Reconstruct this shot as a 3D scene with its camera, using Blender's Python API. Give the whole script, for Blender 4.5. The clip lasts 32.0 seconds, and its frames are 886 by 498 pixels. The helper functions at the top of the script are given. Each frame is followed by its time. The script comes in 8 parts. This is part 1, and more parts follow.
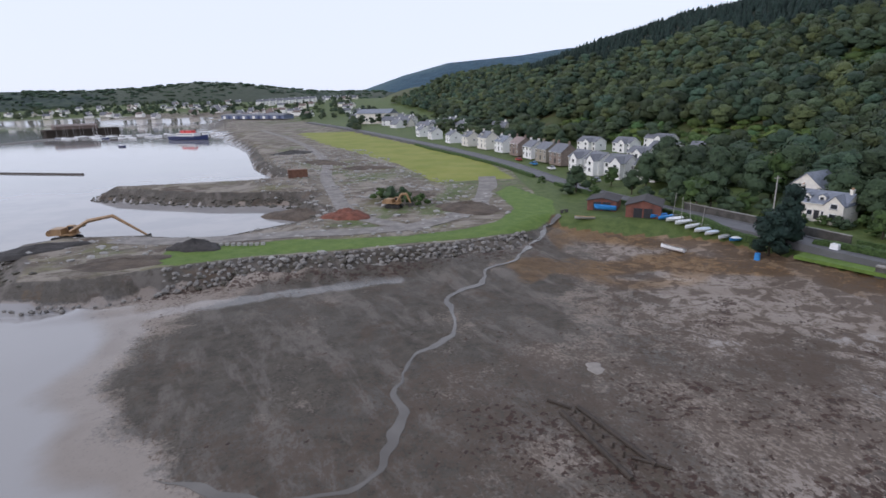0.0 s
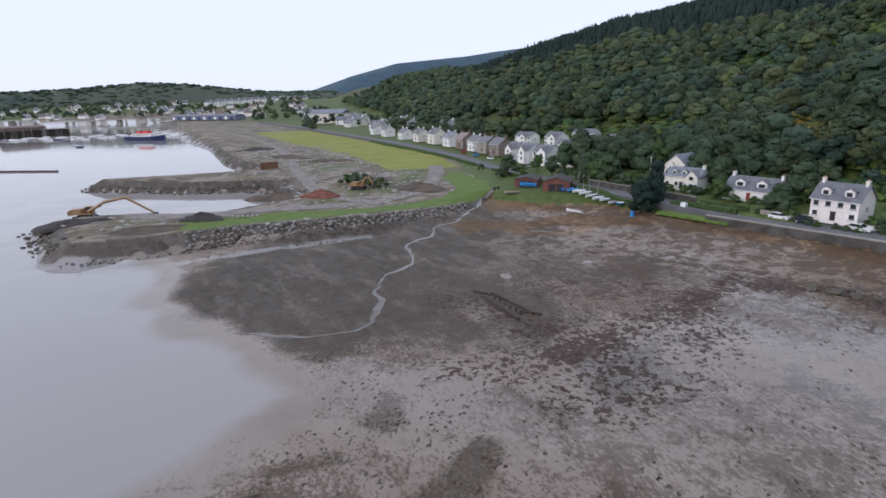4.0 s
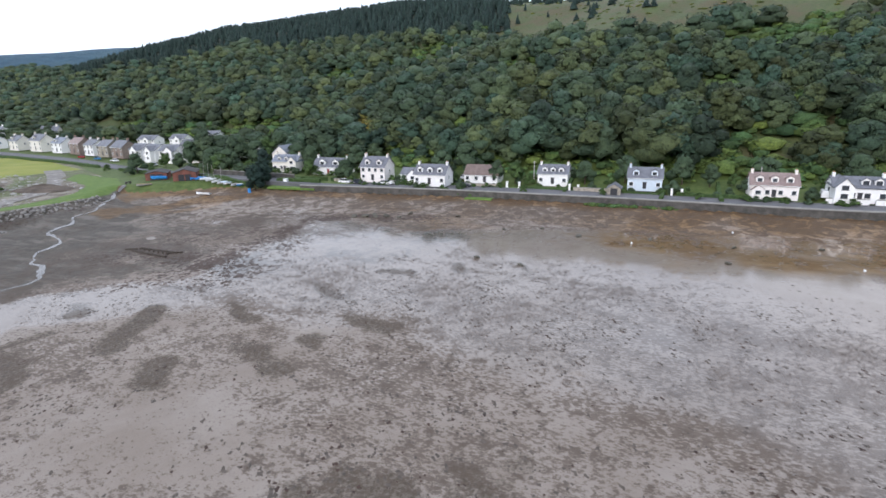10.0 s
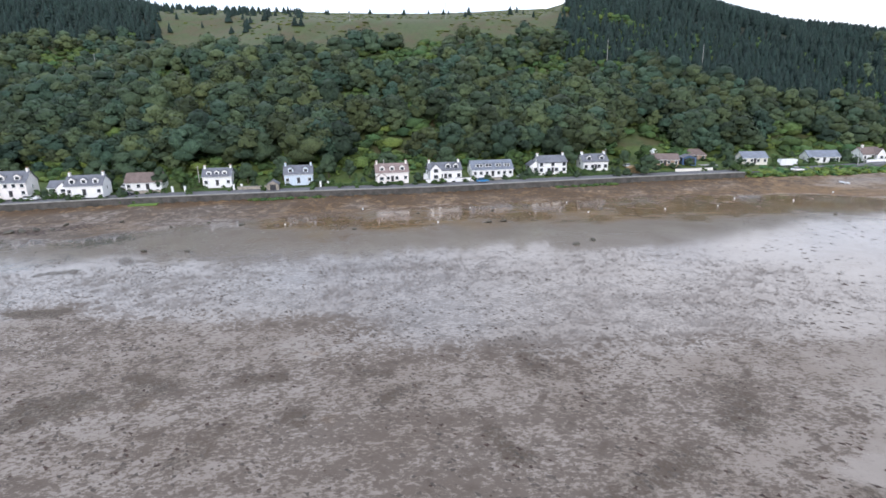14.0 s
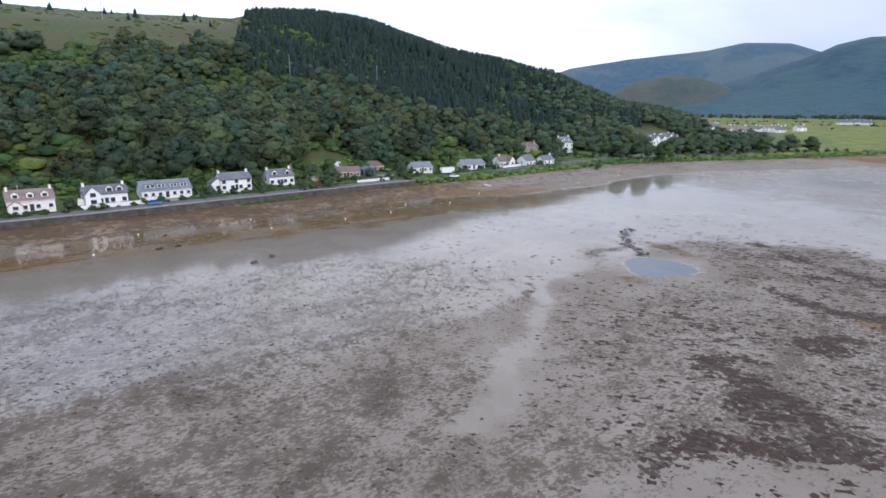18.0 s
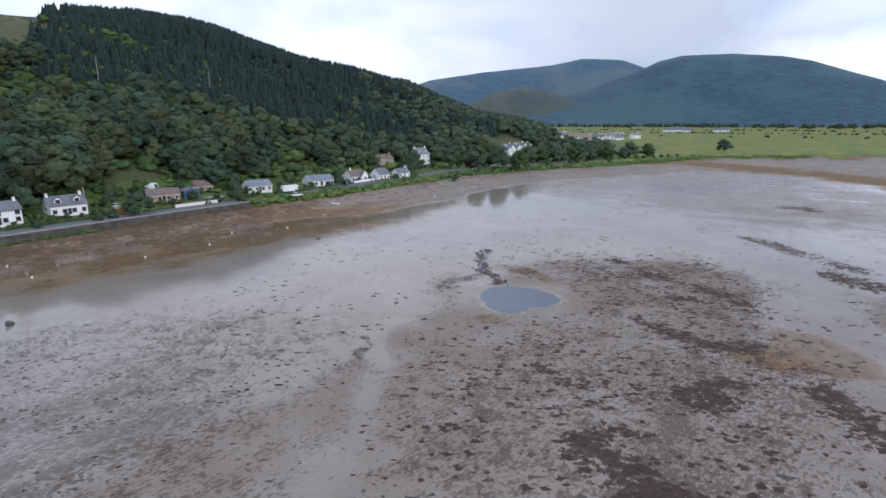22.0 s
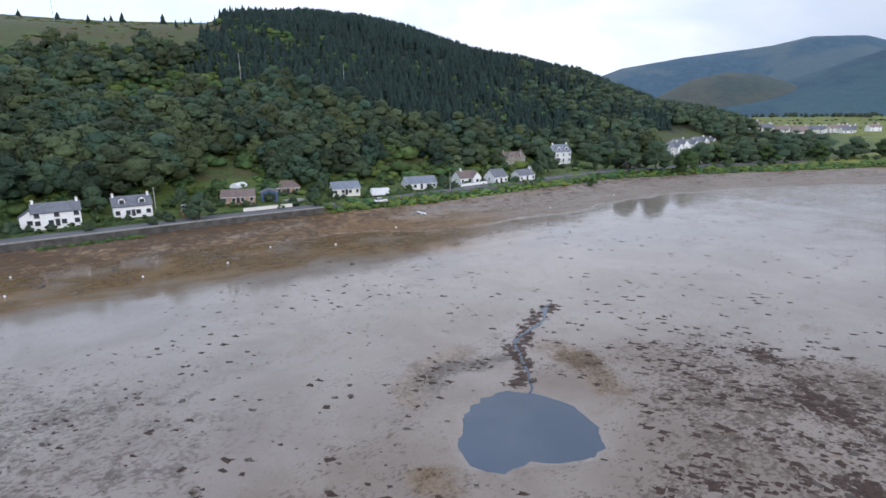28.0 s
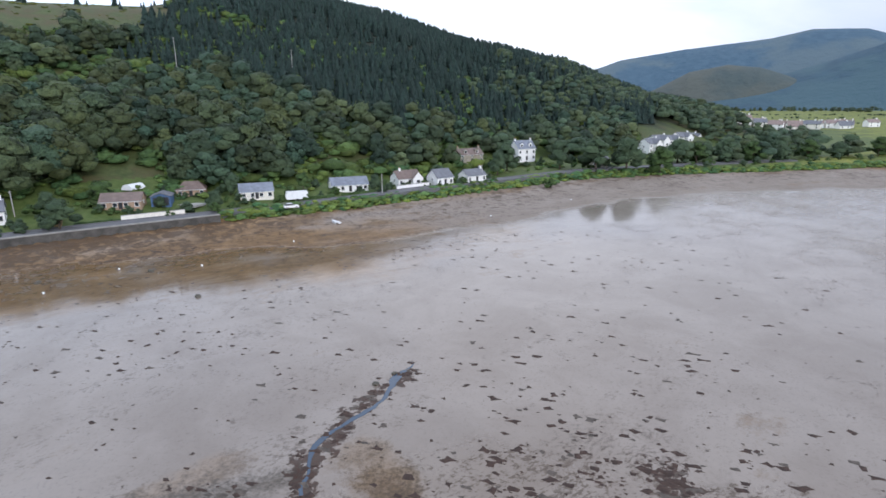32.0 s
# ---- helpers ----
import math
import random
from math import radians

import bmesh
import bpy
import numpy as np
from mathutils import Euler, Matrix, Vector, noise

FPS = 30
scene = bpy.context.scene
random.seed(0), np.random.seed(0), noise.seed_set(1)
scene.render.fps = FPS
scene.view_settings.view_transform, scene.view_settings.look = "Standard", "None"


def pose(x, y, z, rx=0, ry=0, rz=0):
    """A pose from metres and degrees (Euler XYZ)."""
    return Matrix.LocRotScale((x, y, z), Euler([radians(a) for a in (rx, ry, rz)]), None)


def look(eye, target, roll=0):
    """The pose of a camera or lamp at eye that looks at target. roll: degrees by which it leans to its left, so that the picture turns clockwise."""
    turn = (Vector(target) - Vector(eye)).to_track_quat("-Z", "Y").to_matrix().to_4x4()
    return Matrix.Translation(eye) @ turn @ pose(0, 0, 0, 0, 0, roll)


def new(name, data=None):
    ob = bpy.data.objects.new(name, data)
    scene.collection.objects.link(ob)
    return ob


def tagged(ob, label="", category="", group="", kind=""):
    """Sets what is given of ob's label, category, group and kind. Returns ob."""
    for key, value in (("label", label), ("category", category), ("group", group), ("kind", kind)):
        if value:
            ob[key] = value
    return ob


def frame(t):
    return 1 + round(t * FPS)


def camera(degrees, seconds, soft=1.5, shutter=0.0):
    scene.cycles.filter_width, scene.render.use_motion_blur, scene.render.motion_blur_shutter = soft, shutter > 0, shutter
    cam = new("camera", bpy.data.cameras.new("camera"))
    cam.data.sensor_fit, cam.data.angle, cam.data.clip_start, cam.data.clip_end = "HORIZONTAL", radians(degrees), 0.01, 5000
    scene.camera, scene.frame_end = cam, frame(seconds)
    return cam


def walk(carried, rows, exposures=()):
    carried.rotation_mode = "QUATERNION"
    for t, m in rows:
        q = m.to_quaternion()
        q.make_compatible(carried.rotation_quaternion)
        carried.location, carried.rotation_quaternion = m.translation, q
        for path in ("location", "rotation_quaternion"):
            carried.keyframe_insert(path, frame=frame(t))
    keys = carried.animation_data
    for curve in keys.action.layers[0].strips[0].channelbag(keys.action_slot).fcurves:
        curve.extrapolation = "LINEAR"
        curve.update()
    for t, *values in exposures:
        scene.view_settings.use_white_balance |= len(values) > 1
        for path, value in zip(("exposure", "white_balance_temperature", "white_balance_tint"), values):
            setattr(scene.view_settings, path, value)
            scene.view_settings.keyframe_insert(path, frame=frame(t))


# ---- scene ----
cam = camera(78.0, 32.0, 1.6)
METRES, EYE, TILT, LEAN, TURN = 240.0, 32.4, 0.0, 0.0, 0.0
ROWS = [
    (0.0, 0.0, 0.0, 0.0, -0.39, -15.39, 1.41),
    (0.5, 0.0013, -0.0178, 0.0003, -0.97, -15.41, 1.45),
    (1.0, 0.0019, -0.0356, 0.0008, -1.66, -15.39, 1.5),
    (1.5, 0.0014, -0.0538, 0.0012, -2.28, -15.39, 1.48),
    (2.0, 0.0004, -0.0727, 0.0009, -2.93, -15.46, 1.55),
    (2.5, -0.001, -0.0905, 0.0003, -3.37, -15.49, 1.61),
    (4.5, -0.0102, -0.1629, 0.0009, -6.86, -15.57, 1.61),
    (5.0, -0.0129, -0.1809, 0.0006, -8.61, -15.67, 1.66),
    (5.5, -0.0158, -0.1991, 0.0006, -10.4, -15.72, 1.63),
    (6.0, -0.0189, -0.217, 0.0012, -12.28, -15.74, 1.62),
    (6.5, -0.022, -0.2335, 0.0017, -14.03, -15.72, 1.6),
    (7.0, -0.0256, -0.2509, 0.0019, -17.73, -15.76, 1.53),
    (7.5, -0.0296, -0.2681, 0.0016, -21.64, -15.84, 1.45),
    (8.0, -0.0342, -0.2849, 0.0014, -25.63, -15.94, 1.36),
    (8.5, -0.0393, -0.3011, 0.0013, -29.62, -15.99, 1.27),
    (9.0, -0.0452, -0.3168, 0.0013, -33.69, -15.98, 1.16),
    (9.5, -0.0518, -0.332, 0.0014, -37.73, -15.91, 1.07),
    (10.0, -0.0593, -0.347, 0.0019, -41.81, -15.9, 1.03),
    (10.5, -0.068, -0.3611, 0.0021, -45.89, -15.77, 0.92),
    (11.0, -0.0776, -0.376, 0.0027, -50.13, -15.7, 0.89),
    (11.5, -0.0875, -0.389, 0.0028, -54.09, -15.63, 0.95),
    (12.0, -0.0978, -0.4016, 0.0028, -57.89, -15.64, 0.99),
    (12.5, -0.1084, -0.4136, 0.0024, -61.34, -15.61, 0.96),
    (13.0, -0.1185, -0.4244, 0.0015, -64.4, -15.49, 0.96),
    (13.5, -0.1279, -0.4342, 0.0009, -68.62, -15.38, 0.86),
    (14.0, -0.1356, -0.4428, 0.0007, -73.52, -15.36, 0.8),
    (14.5, -0.1433, -0.451, 0.0002, -79.96, -15.27, 0.61),
    (15.0, -0.1494, -0.4579, 0.0001, -88.14, -15.32, 0.42),
    (15.5, -0.1522, -0.4628, 0.0007, -97.81, -14.95, 0.21),
    (17.5, -0.1458, -0.4755, 0.0051, -105.95, -14.39, -0.13),
    (18.0, -0.1402, -0.4803, 0.0051, -103.05, -14.27, -0.17),
    (18.5, -0.1332, -0.4857, 0.0054, -104.78, -14.1, -0.23),
    (19.0, -0.1247, -0.4921, 0.0055, -109.53, -13.87, -0.19),
    (19.5, -0.1151, -0.4989, 0.0056, -111.58, -13.69, -0.2),
    (20.0, -0.104, -0.507, 0.0053, -109.82, -13.63, -0.23),
    (20.5, -0.093, -0.5153, 0.0049, -109.7, -13.48, -0.23),
    (21.0, -0.0816, -0.524, 0.0042, -112.59, -13.35, -0.11),
    (21.5, -0.0705, -0.5328, 0.0039, -114.98, -13.25, 0.02),
    (22.0, -0.0586, -0.5431, 0.0035, -116.79, -13.18, 0.19),
    (22.5, -0.0466, -0.5542, 0.0034, -118.78, -13.16, 0.31),
    (23.0, -0.0347, -0.5664, 0.0031, -120.87, -13.14, 0.44),
    (23.5, -0.0233, -0.5792, 0.0028, -121.75, -13.09, 0.52),
    (24.0, -0.012, -0.593, 0.0024, -121.52, -13.14, 0.58),
    (24.5, -0.0012, -0.6076, 0.0022, -121.3, -13.15, 0.64),
    (25.0, 0.0095, -0.6229, 0.0019, -121.26, -13.21, 0.7),
    (25.5, 0.0199, -0.6388, 0.0024, -121.2, -13.3, 0.81),
    (26.0, 0.0303, -0.6552, 0.0026, -116.49, -13.39, 0.77),
    (26.5, 0.0407, -0.6718, 0.0032, -99.71, -13.62, 0.59),
    (28.5, 0.0854, -0.7336, 0.0033, -97.8, -13.81, 0.83),
    (29.0, 0.0972, -0.7482, 0.0033, -98.18, -13.94, 0.82),
    (29.5, 0.1092, -0.7627, 0.0036, -98.37, -14.09, 0.78),
    (30.0, 0.1214, -0.7772, 0.0039, -98.55, -14.24, 0.68),
    (30.5, 0.1339, -0.7911, 0.0042, -98.56, -14.34, 0.62),
    (31.0, 0.1466, -0.8045, 0.0042, -98.49, -14.41, 0.53),
    (31.5, 0.1597, -0.8176, 0.004, -98.19, -14.53, 0.46),
    (32.0, 0.1732, -0.8305, 0.0039, -97.86, -14.69, 0.39),
]
walk(cam, [(t, pose(0, 0, EYE, TILT, LEAN, TURN) @ pose(METRES * x, METRES * y, METRES * z, 90 + pitch, roll, yaw)) for t, x, y, z, yaw, pitch, roll in ROWS],
     exposures=[(0.0, -0.38, 6450, 19), (1.0, -0.24, 6450, 19), (2.5, -0.25, 6450, 19), (5.5, -0.42, 6480, 19), (8.0, -0.08, 6450, 16), (12.0, 0.36, 6400, 15), (15.0, 0.24, 6300, 15), (19.0, -0.05, 6200, 15), (23.0, -0.32, 6100, 15), (26.0, -0.38, 6050, 15), (28.5, -0.05, 6200, 15), (32.0, 0.08, 6250, 15)])


# ---------------------------------------------------------------- light
SUN_AZ, SUN_EL = 244.0, 27.0
world = bpy.data.worlds.new("overcast_sky")
scene.world = world
world.use_nodes = True
wt = world.node_tree
wt.nodes.clear()


def wnode(kind, **ins):
    n = wt.nodes.new(kind)
    for k, v in ins.items():
        s = n.inputs[int(k[1:])] if k[0] == "i" and k[1:].isdigit() else n.inputs[k]
        if isinstance(v, bpy.types.NodeSocket):
            wt.links.new(v, s)
        else:
            s.default_value = v
    return n


wc = wnode("ShaderNodeTexCoord")
wsep = wnode("ShaderNodeSeparateXYZ", i0=wc.outputs["Generated"])
wz = wnode("ShaderNodeMath", i0=wsep.outputs["Z"], i1=0.0)
wz.operation = "MAXIMUM"
wza = wnode("ShaderNodeMath", i0=wz.outputs[0], i1=0.30)
wu = wnode("ShaderNodeMath", i0=wsep.outputs["X"], i1=wza.outputs[0])
wv = wnode("ShaderNodeMath", i0=wsep.outputs["Y"], i1=wza.outputs[0])
wu.operation = wv.operation = "DIVIDE"
wxy = wnode("ShaderNodeCombineXYZ", i0=wu.outputs[0], i1=wv.outputs[0], i2=0.37)
wn1 = wnode("ShaderNodeTexNoise", Vector=wxy.outputs[0], Scale=1.05, Detail=6.0, Roughness=0.5, Distortion=0.3)
wramp = wnode("ShaderNodeValToRGB", Fac=wn1.outputs["Fac"])
wramp.color_ramp.elements[0].position, wramp.color_ramp.elements[0].color = 0.38, (0.66, 0.88, 1.22, 1)
wramp.color_ramp.elements[1].position, wramp.color_ramp.elements[1].color = 0.62, (1.36, 1.43, 1.52, 1)
wsky = wnode("ShaderNodeTexSky")
wsky.sky_type, wsky.sun_disc = "NISHITA", False
wsky.sun_elevation, wsky.sun_rotation = radians(SUN_EL), radians(SUN_AZ)
wnorth = wnode("ShaderNodeMapRange", Value=wsep.outputs["Y"], i1=-0.1, i2=0.6)
wwhite = wnode("ShaderNodeMix", i0=wnorth.outputs[0])
wwhite.data_type = "RGBA"
wt.links.new(wramp.outputs[0], wwhite.inputs[6])
wwhite.inputs[7].default_value = (1.12, 1.27, 1.45, 1)
wn2 = wnode("ShaderNodeTexNoise", Vector=wxy.outputs[0], Scale=0.75, Detail=5.0, Roughness=0.5, Distortion=0.2)
wbank = wnode("ShaderNodeMapRange", Value=wn2.outputs["Fac"], i1=0.46, i2=0.58, i4=0.75)
wsouth = wnode("ShaderNodeMapRange", Value=wsep.outputs["Y"], i1=-0.35, i2=-0.7)
wgrey = wnode("ShaderNodeMath", i0=wbank.outputs[0], i1=wsouth.outputs[0])
wgrey.operation = "MULTIPLY"
wcloud = wnode("ShaderNodeMix", i0=wgrey.outputs[0])
wcloud.data_type = "RGBA"
wt.links.new(wwhite.outputs[2], wcloud.inputs[6])
wcloud.inputs[7].default_value = (0.66, 0.74, 0.86, 1)
wdim = wnode("ShaderNodeVectorMath", i0=wsky.outputs[0])
wdim.operation, wdim.inputs["Scale"].default_value = "SCALE", 0.10
wmix = wnode("ShaderNodeMix", i0=0.88)
wmix.data_type = "RGBA"
wt.links.new(wdim.outputs[0], wmix.inputs[6])
wt.links.new(wcloud.outputs[2], wmix.inputs[7])
wbg = wnode("ShaderNodeBackground", Color=wmix.outputs[2], Strength=1.0)
wout = wnode("ShaderNodeOutputWorld", Surface=wbg.outputs[0])

sun = new("sun", bpy.data.lights.new("sun", "SUN"))
sun.data.energy, sun.data.angle, sun.data.color = 1.5, radians(20), (1.0, 0.96, 0.9)
sx, sy = math.sin(radians(SUN_AZ)), math.cos(radians(SUN_AZ))
sun.matrix_world = look((sx * 100, sy * 100, 100 * math.tan(radians(SUN_EL))), (0, 0, 0))

# ---------------------------------------------------------------- materials


class Nodes:
    """Short hand for the nodes of one material."""

    def __init__(self, name):
        self.mat = bpy.data.materials.new(name)
        self.mat.use_nodes = True
        self.t = self.mat.node_tree
        self.bsdf = self.t.nodes["Principled BSDF"]

    def add(self, kind, op=None, **ins):
        n = self.t.nodes.new(kind)
        if op:
            n.operation = op
        for k, v in ins.items():
            self.put(n.inputs[int(k[1:])] if k[0] == "i" and k[1:].isdigit() else n.inputs[k], v)
        return n

    def put(self, s, v):
        if isinstance(v, bpy.types.NodeSocket):
            self.t.links.new(v, s)
        else:
            s.default_value = (*v, 1) if isinstance(v, tuple) and len(v) == 3 and s.type == "RGBA" else v

    def pos(self, scale=(1, 1, 1)):
        c = self.add("ShaderNodeTexCoord").outputs["Object"]
        return self.add("ShaderNodeMapping", Vector=c, Scale=scale).outputs[0] if scale != (1, 1, 1) else c

    def noise(self, scale, detail=4.0, rough=0.6, vec=None, dist=0.0):
        return self.add("ShaderNodeTexNoise", Vector=vec or self.pos(), Scale=scale, Detail=detail, Roughness=rough, Distortion=dist).outputs["Fac"]

    def math(self, op, a, b=0.0, c=0.0):
        return self.add("ShaderNodeMath", op, i0=a, i1=b, i2=c).outputs[0]

    def step(self, v, lo, hi):
        n = self.add("ShaderNodeMapRange", i0=v, i1=lo, i2=hi)
        n.interpolation_type = "SMOOTHSTEP"
        return n.outputs[0]

    def mix(self, f, a, b):
        n = self.t.nodes.new("ShaderNodeMix")
        n.data_type = "RGBA"
        self.put(n.inputs[0], f), self.put(n.inputs[6], a), self.put(n.inputs[7], b)
        return n.outputs[2]

    def lerp(self, f, a, b):
        n = self.t.nodes.new("ShaderNodeMix")
        self.put(n.inputs[0], f), self.put(n.inputs[2], a), self.put(n.inputs[3], b)
        return n.outputs[0]

    def bump(self, h, strength=0.4, distance=0.05):
        self.put(self.bsdf.inputs["Normal"], self.add("ShaderNodeBump", Height=h, Strength=strength, Distance=distance).outputs[0])

    def done(self, colour, rough=0.7, metal=0.0, ior=None):
        self.put(self.bsdf.inputs["Base Color"], colour)
        self.put(self.bsdf.inputs["Roughness"], rough)
        self.put(self.bsdf.inputs["Metallic"], metal)
        if ior:
            self.bsdf.inputs["IOR"].default_value = ior
        return self.mat


def plain(name, colour, rough=0.6, vary=0.25, scale=1.2, fine=9.0, metal=0.0, bump=0.2, dist=0.02):
    """Painted or natural surface with stains at two scales and a fine relief."""
    n = Nodes(name)
    a, b = n.noise(scale, 5), n.noise(fine, 4)
    dark = tuple(c * (1 - vary) for c in colour)
    light = tuple(min(1, c * (1 + vary * 0.7)) for c in colour)
    c = n.mix(n.step(a, 0.3, 0.7), dark, light)
    c = n.mix(n.math("MULTIPLY", n.step(b, 0.45, 0.75), 0.35), c, dark)
    n.bump(b, bump, dist)
    return n.done(c, n.lerp(a, max(0.03, rough - 0.1), min(1, rough + 0.1)), metal)


def foliage(name, dark, light, scale=0.9):
    n = Nodes(name)
    tint = n.add("ShaderNodeAttribute")
    tint.attribute_name = "tint"
    isl = n.add("ShaderNodeNewGeometry").outputs["Random Per Island"]
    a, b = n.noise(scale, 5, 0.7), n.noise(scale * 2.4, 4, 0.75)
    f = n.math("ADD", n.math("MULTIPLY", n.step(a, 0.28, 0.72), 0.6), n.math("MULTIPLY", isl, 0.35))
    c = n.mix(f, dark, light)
    # shaded gaps between leaf clusters, painted into the colour as dark noise
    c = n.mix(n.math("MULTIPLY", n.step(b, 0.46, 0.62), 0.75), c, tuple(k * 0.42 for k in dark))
    m = n.t.nodes.new("ShaderNodeMix")
    m.data_type, m.blend_type = "RGBA", "MULTIPLY"
    n.put(m.inputs[0], 1.0), n.put(m.inputs[6], c), n.put(m.inputs[7], tint.outputs["Color"])
    n.bump(n.math("ADD", a, n.math("ADD", n.math("MULTIPLY", b, 0.8), n.math("MULTIPLY", n.noise(scale * 9, 3, 0.7), 0.5))), 0.7, 0.45)
    n.bsdf.inputs["Specular IOR Level"].default_value = 0.25
    return n.done(m.outputs[2], 0.75)


def ground_material():
    n = Nodes("mud_sand_and_soil")
    mud, land, spots = n.add("ShaderNodeAttribute"), n.add("ShaderNodeAttribute"), n.add("ShaderNodeAttribute")
    mud.attribute_name, land.attribute_name, spots.attribute_name = "mud", "land", "spots"
    ms = n.add("ShaderNodeSeparateColor", i0=mud.outputs["Color"]).outputs
    ls = n.add("ShaderNodeSeparateColor", i0=land.outputs["Color"]).outputs
    ss = n.add("ShaderNodeSeparateColor", i0=spots.outputs["Color"]).outputs
    big, mid, fine = n.noise(0.09, 6, 0.6, dist=0.4), n.noise(0.55, 6, 0.65), n.noise(3.2, 5, 0.7)
    lay = n.add("ShaderNodeMapping", Vector=n.pos(), Rotation=(0, 0, radians(27)), Scale=(1.0, 3.4, 1.0))
    lay.vector_type = "TEXTURE"
    streak = n.noise(0.26, 6, 0.68, lay.outputs[0], 0.3)
    ebb = n.add("ShaderNodeMapping", Vector=n.pos(), Rotation=(0, 0, radians(20)), Scale=(1.0, 1.7, 1.0))
    ebb.vector_type = "TEXTURE"
    spot = n.noise(3.0, 6, 0.74, ebb.outputs[0])
    herd = n.noise(0.11, 4, 0.6, lay.outputs[0], 0.6)
    jit = n.math("SUBTRACT", n.math("ADD", n.math("MULTIPLY", big, 0.5), n.math("ADD", n.math("MULTIPLY", mid, 0.5), n.math("MULTIPLY", fine, 0.35))), 0.675)
    sand = n.mix(n.step(big, 0.3, 0.7), (0.226, 0.184, 0.150), (0.292, 0.247, 0.209))
    sand = n.mix(n.step(ms[2], 0.30, 0.78), sand, n.mix(n.step(mid, 0.3, 0.7), (0.265, 0.162, 0.078), (0.335, 0.215, 0.115)))
    sand = n.mix(n.math("MULTIPLY", n.step(fine, 0.5, 0.75), 0.35), sand, (0.135, 0.107, 0.086))
    shingle = n.mix(n.step(mid, 0.3, 0.7), (0.050, 0.043, 0.034), (0.098, 0.084, 0.067))
    shingle = n.mix(n.math("MULTIPLY", n.step(big, 0.45, 0.65), 0.5), shingle, (0.115, 0.104, 0.090))
    shingle = n.mix(n.math("MULTIPLY", n.step(fine, 0.52, 0.72), 0.8), shingle, (0.034, 0.027, 0.022))
    shingle = n.mix(n.math("MULTIPLY", n.step(streak, 0.48, 0.62), 0.8), shingle, (0.150, 0.130, 0.112))
    shingle = n.mix(n.math("MULTIPLY", n.step(n.noise(0.16, 5, 0.65, dist=0.6), 0.55, 0.7), 0.6), shingle, (0.075, 0.047, 0.030))
    c = n.mix(n.step(n.math("ADD", mud.outputs["Alpha"], n.math("MULTIPLY", jit, 2.0)), 0.3, 0.75), sand, shingle)
    rust = n.mix(n.step(mid, 0.3, 0.7), (0.085, 0.046, 0.019), (0.185, 0.108, 0.046))
    wide = n.noise(0.16, 5, 0.62, lay.outputs[0], 0.8)
    rmask = n.step(n.math("ADD", ms[2], n.math("MULTIPLY", n.math("SUBTRACT", n.math("ADD", n.math("MULTIPLY", wide, 0.7), n.math("MULTIPLY", n.math("ADD", big, jit), 0.6)), 0.65), 1.7)), 0.30, 0.72)
    c = n.mix(n.math("MULTIPLY", rmask, 0.7), c, rust)
    mats = n.noise(0.40, 6, 0.66, None, 0.8)
    strand = n.math("MULTIPLY", n.step(n.math("ADD", mats, n.math("MULTIPLY", ss[2], 0.26)), 0.60, 0.70), n.step(ss[2], 0.04, 0.2))
    c = n.mix(n.math("MULTIPLY", strand, 0.68), c, n.mix(fine, (0.030, 0.019, 0.012), (0.075, 0.045, 0.026)))
    blot = n.noise(0.42, 5, 0.6, dist=0.3)
    patch = n.math("MULTIPLY", n.step(blot, 0.54, 0.68), n.step(ss[0], 0.2, 0.6))
    c = n.mix(n.math("MULTIPLY", patch, 0.5), c, n.mix(fine, (0.05, 0.04, 0.03), (0.10, 0.08, 0.064)))
    stain = n.step(n.math("ADD", ms[1], n.math("MULTIPLY", jit, 2.1)), 0.30, 0.85)
    c = n.mix(n.math("MULTIPLY", stain, n.lerp(n.step(fine, 0.4, 0.6), 0.62, 0.95)), c, n.mix(mid, (0.042, 0.032, 0.022), (0.095, 0.074, 0.052)))
    dot = n.step(n.math("ADD", n.math("ADD", spot, n.math("ADD", n.math("MULTIPLY", n.math("SUBTRACT", blot, 0.5), 0.40), n.math("MULTIPLY", n.math("SUBTRACT", herd, 0.5), 0.40))), n.math("MULTIPLY", ss[0], 0.24)), 0.585, 0.70)
    c = n.mix(n.math("MULTIPLY", dot, 0.72), c, n.mix(mid, (0.062, 0.044, 0.033), (0.115, 0.085, 0.064)))
    clot = n.noise(1.35, 4, 0.6, dist=0.4)
    clump = n.math("MULTIPLY", n.step(n.math("ADD", n.math("ADD", clot, n.math("MULTIPLY", n.math("SUBTRACT", blot, 0.5), 0.45)), n.math("MULTIPLY", ss[1], 0.28)), 0.635, 0.70), n.step(ss[1], 0.05, 0.25))
    c = n.mix(n.math("MULTIPLY", clump, n.lerp(fine, 0.6, 1.0)), c, n.mix(n.step(fine, 0.35, 0.65), (0.020, 0.011, 0.008), (0.060, 0.029, 0.021)))
    over = n.math("MAXIMUM", n.math("MAXIMUM", stain, dot), n.math("MAXIMUM", n.math("MULTIPLY", clump, 1.8), n.math("MULTIPLY", strand, 1.3)))
    wet = n.step(n.math("SUBTRACT", n.math("ADD", ms[0], n.math("MULTIPLY", jit, 0.55)), n.math("MULTIPLY", over, 0.4)), 0.30, 0.80)
    c = n.mix(n.math("MULTIPLY", wet, 0.10), c, (0.13, 0.118, 0.11))
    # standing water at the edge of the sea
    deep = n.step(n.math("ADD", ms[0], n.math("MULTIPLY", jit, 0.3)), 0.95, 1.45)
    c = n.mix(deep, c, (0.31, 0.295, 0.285))
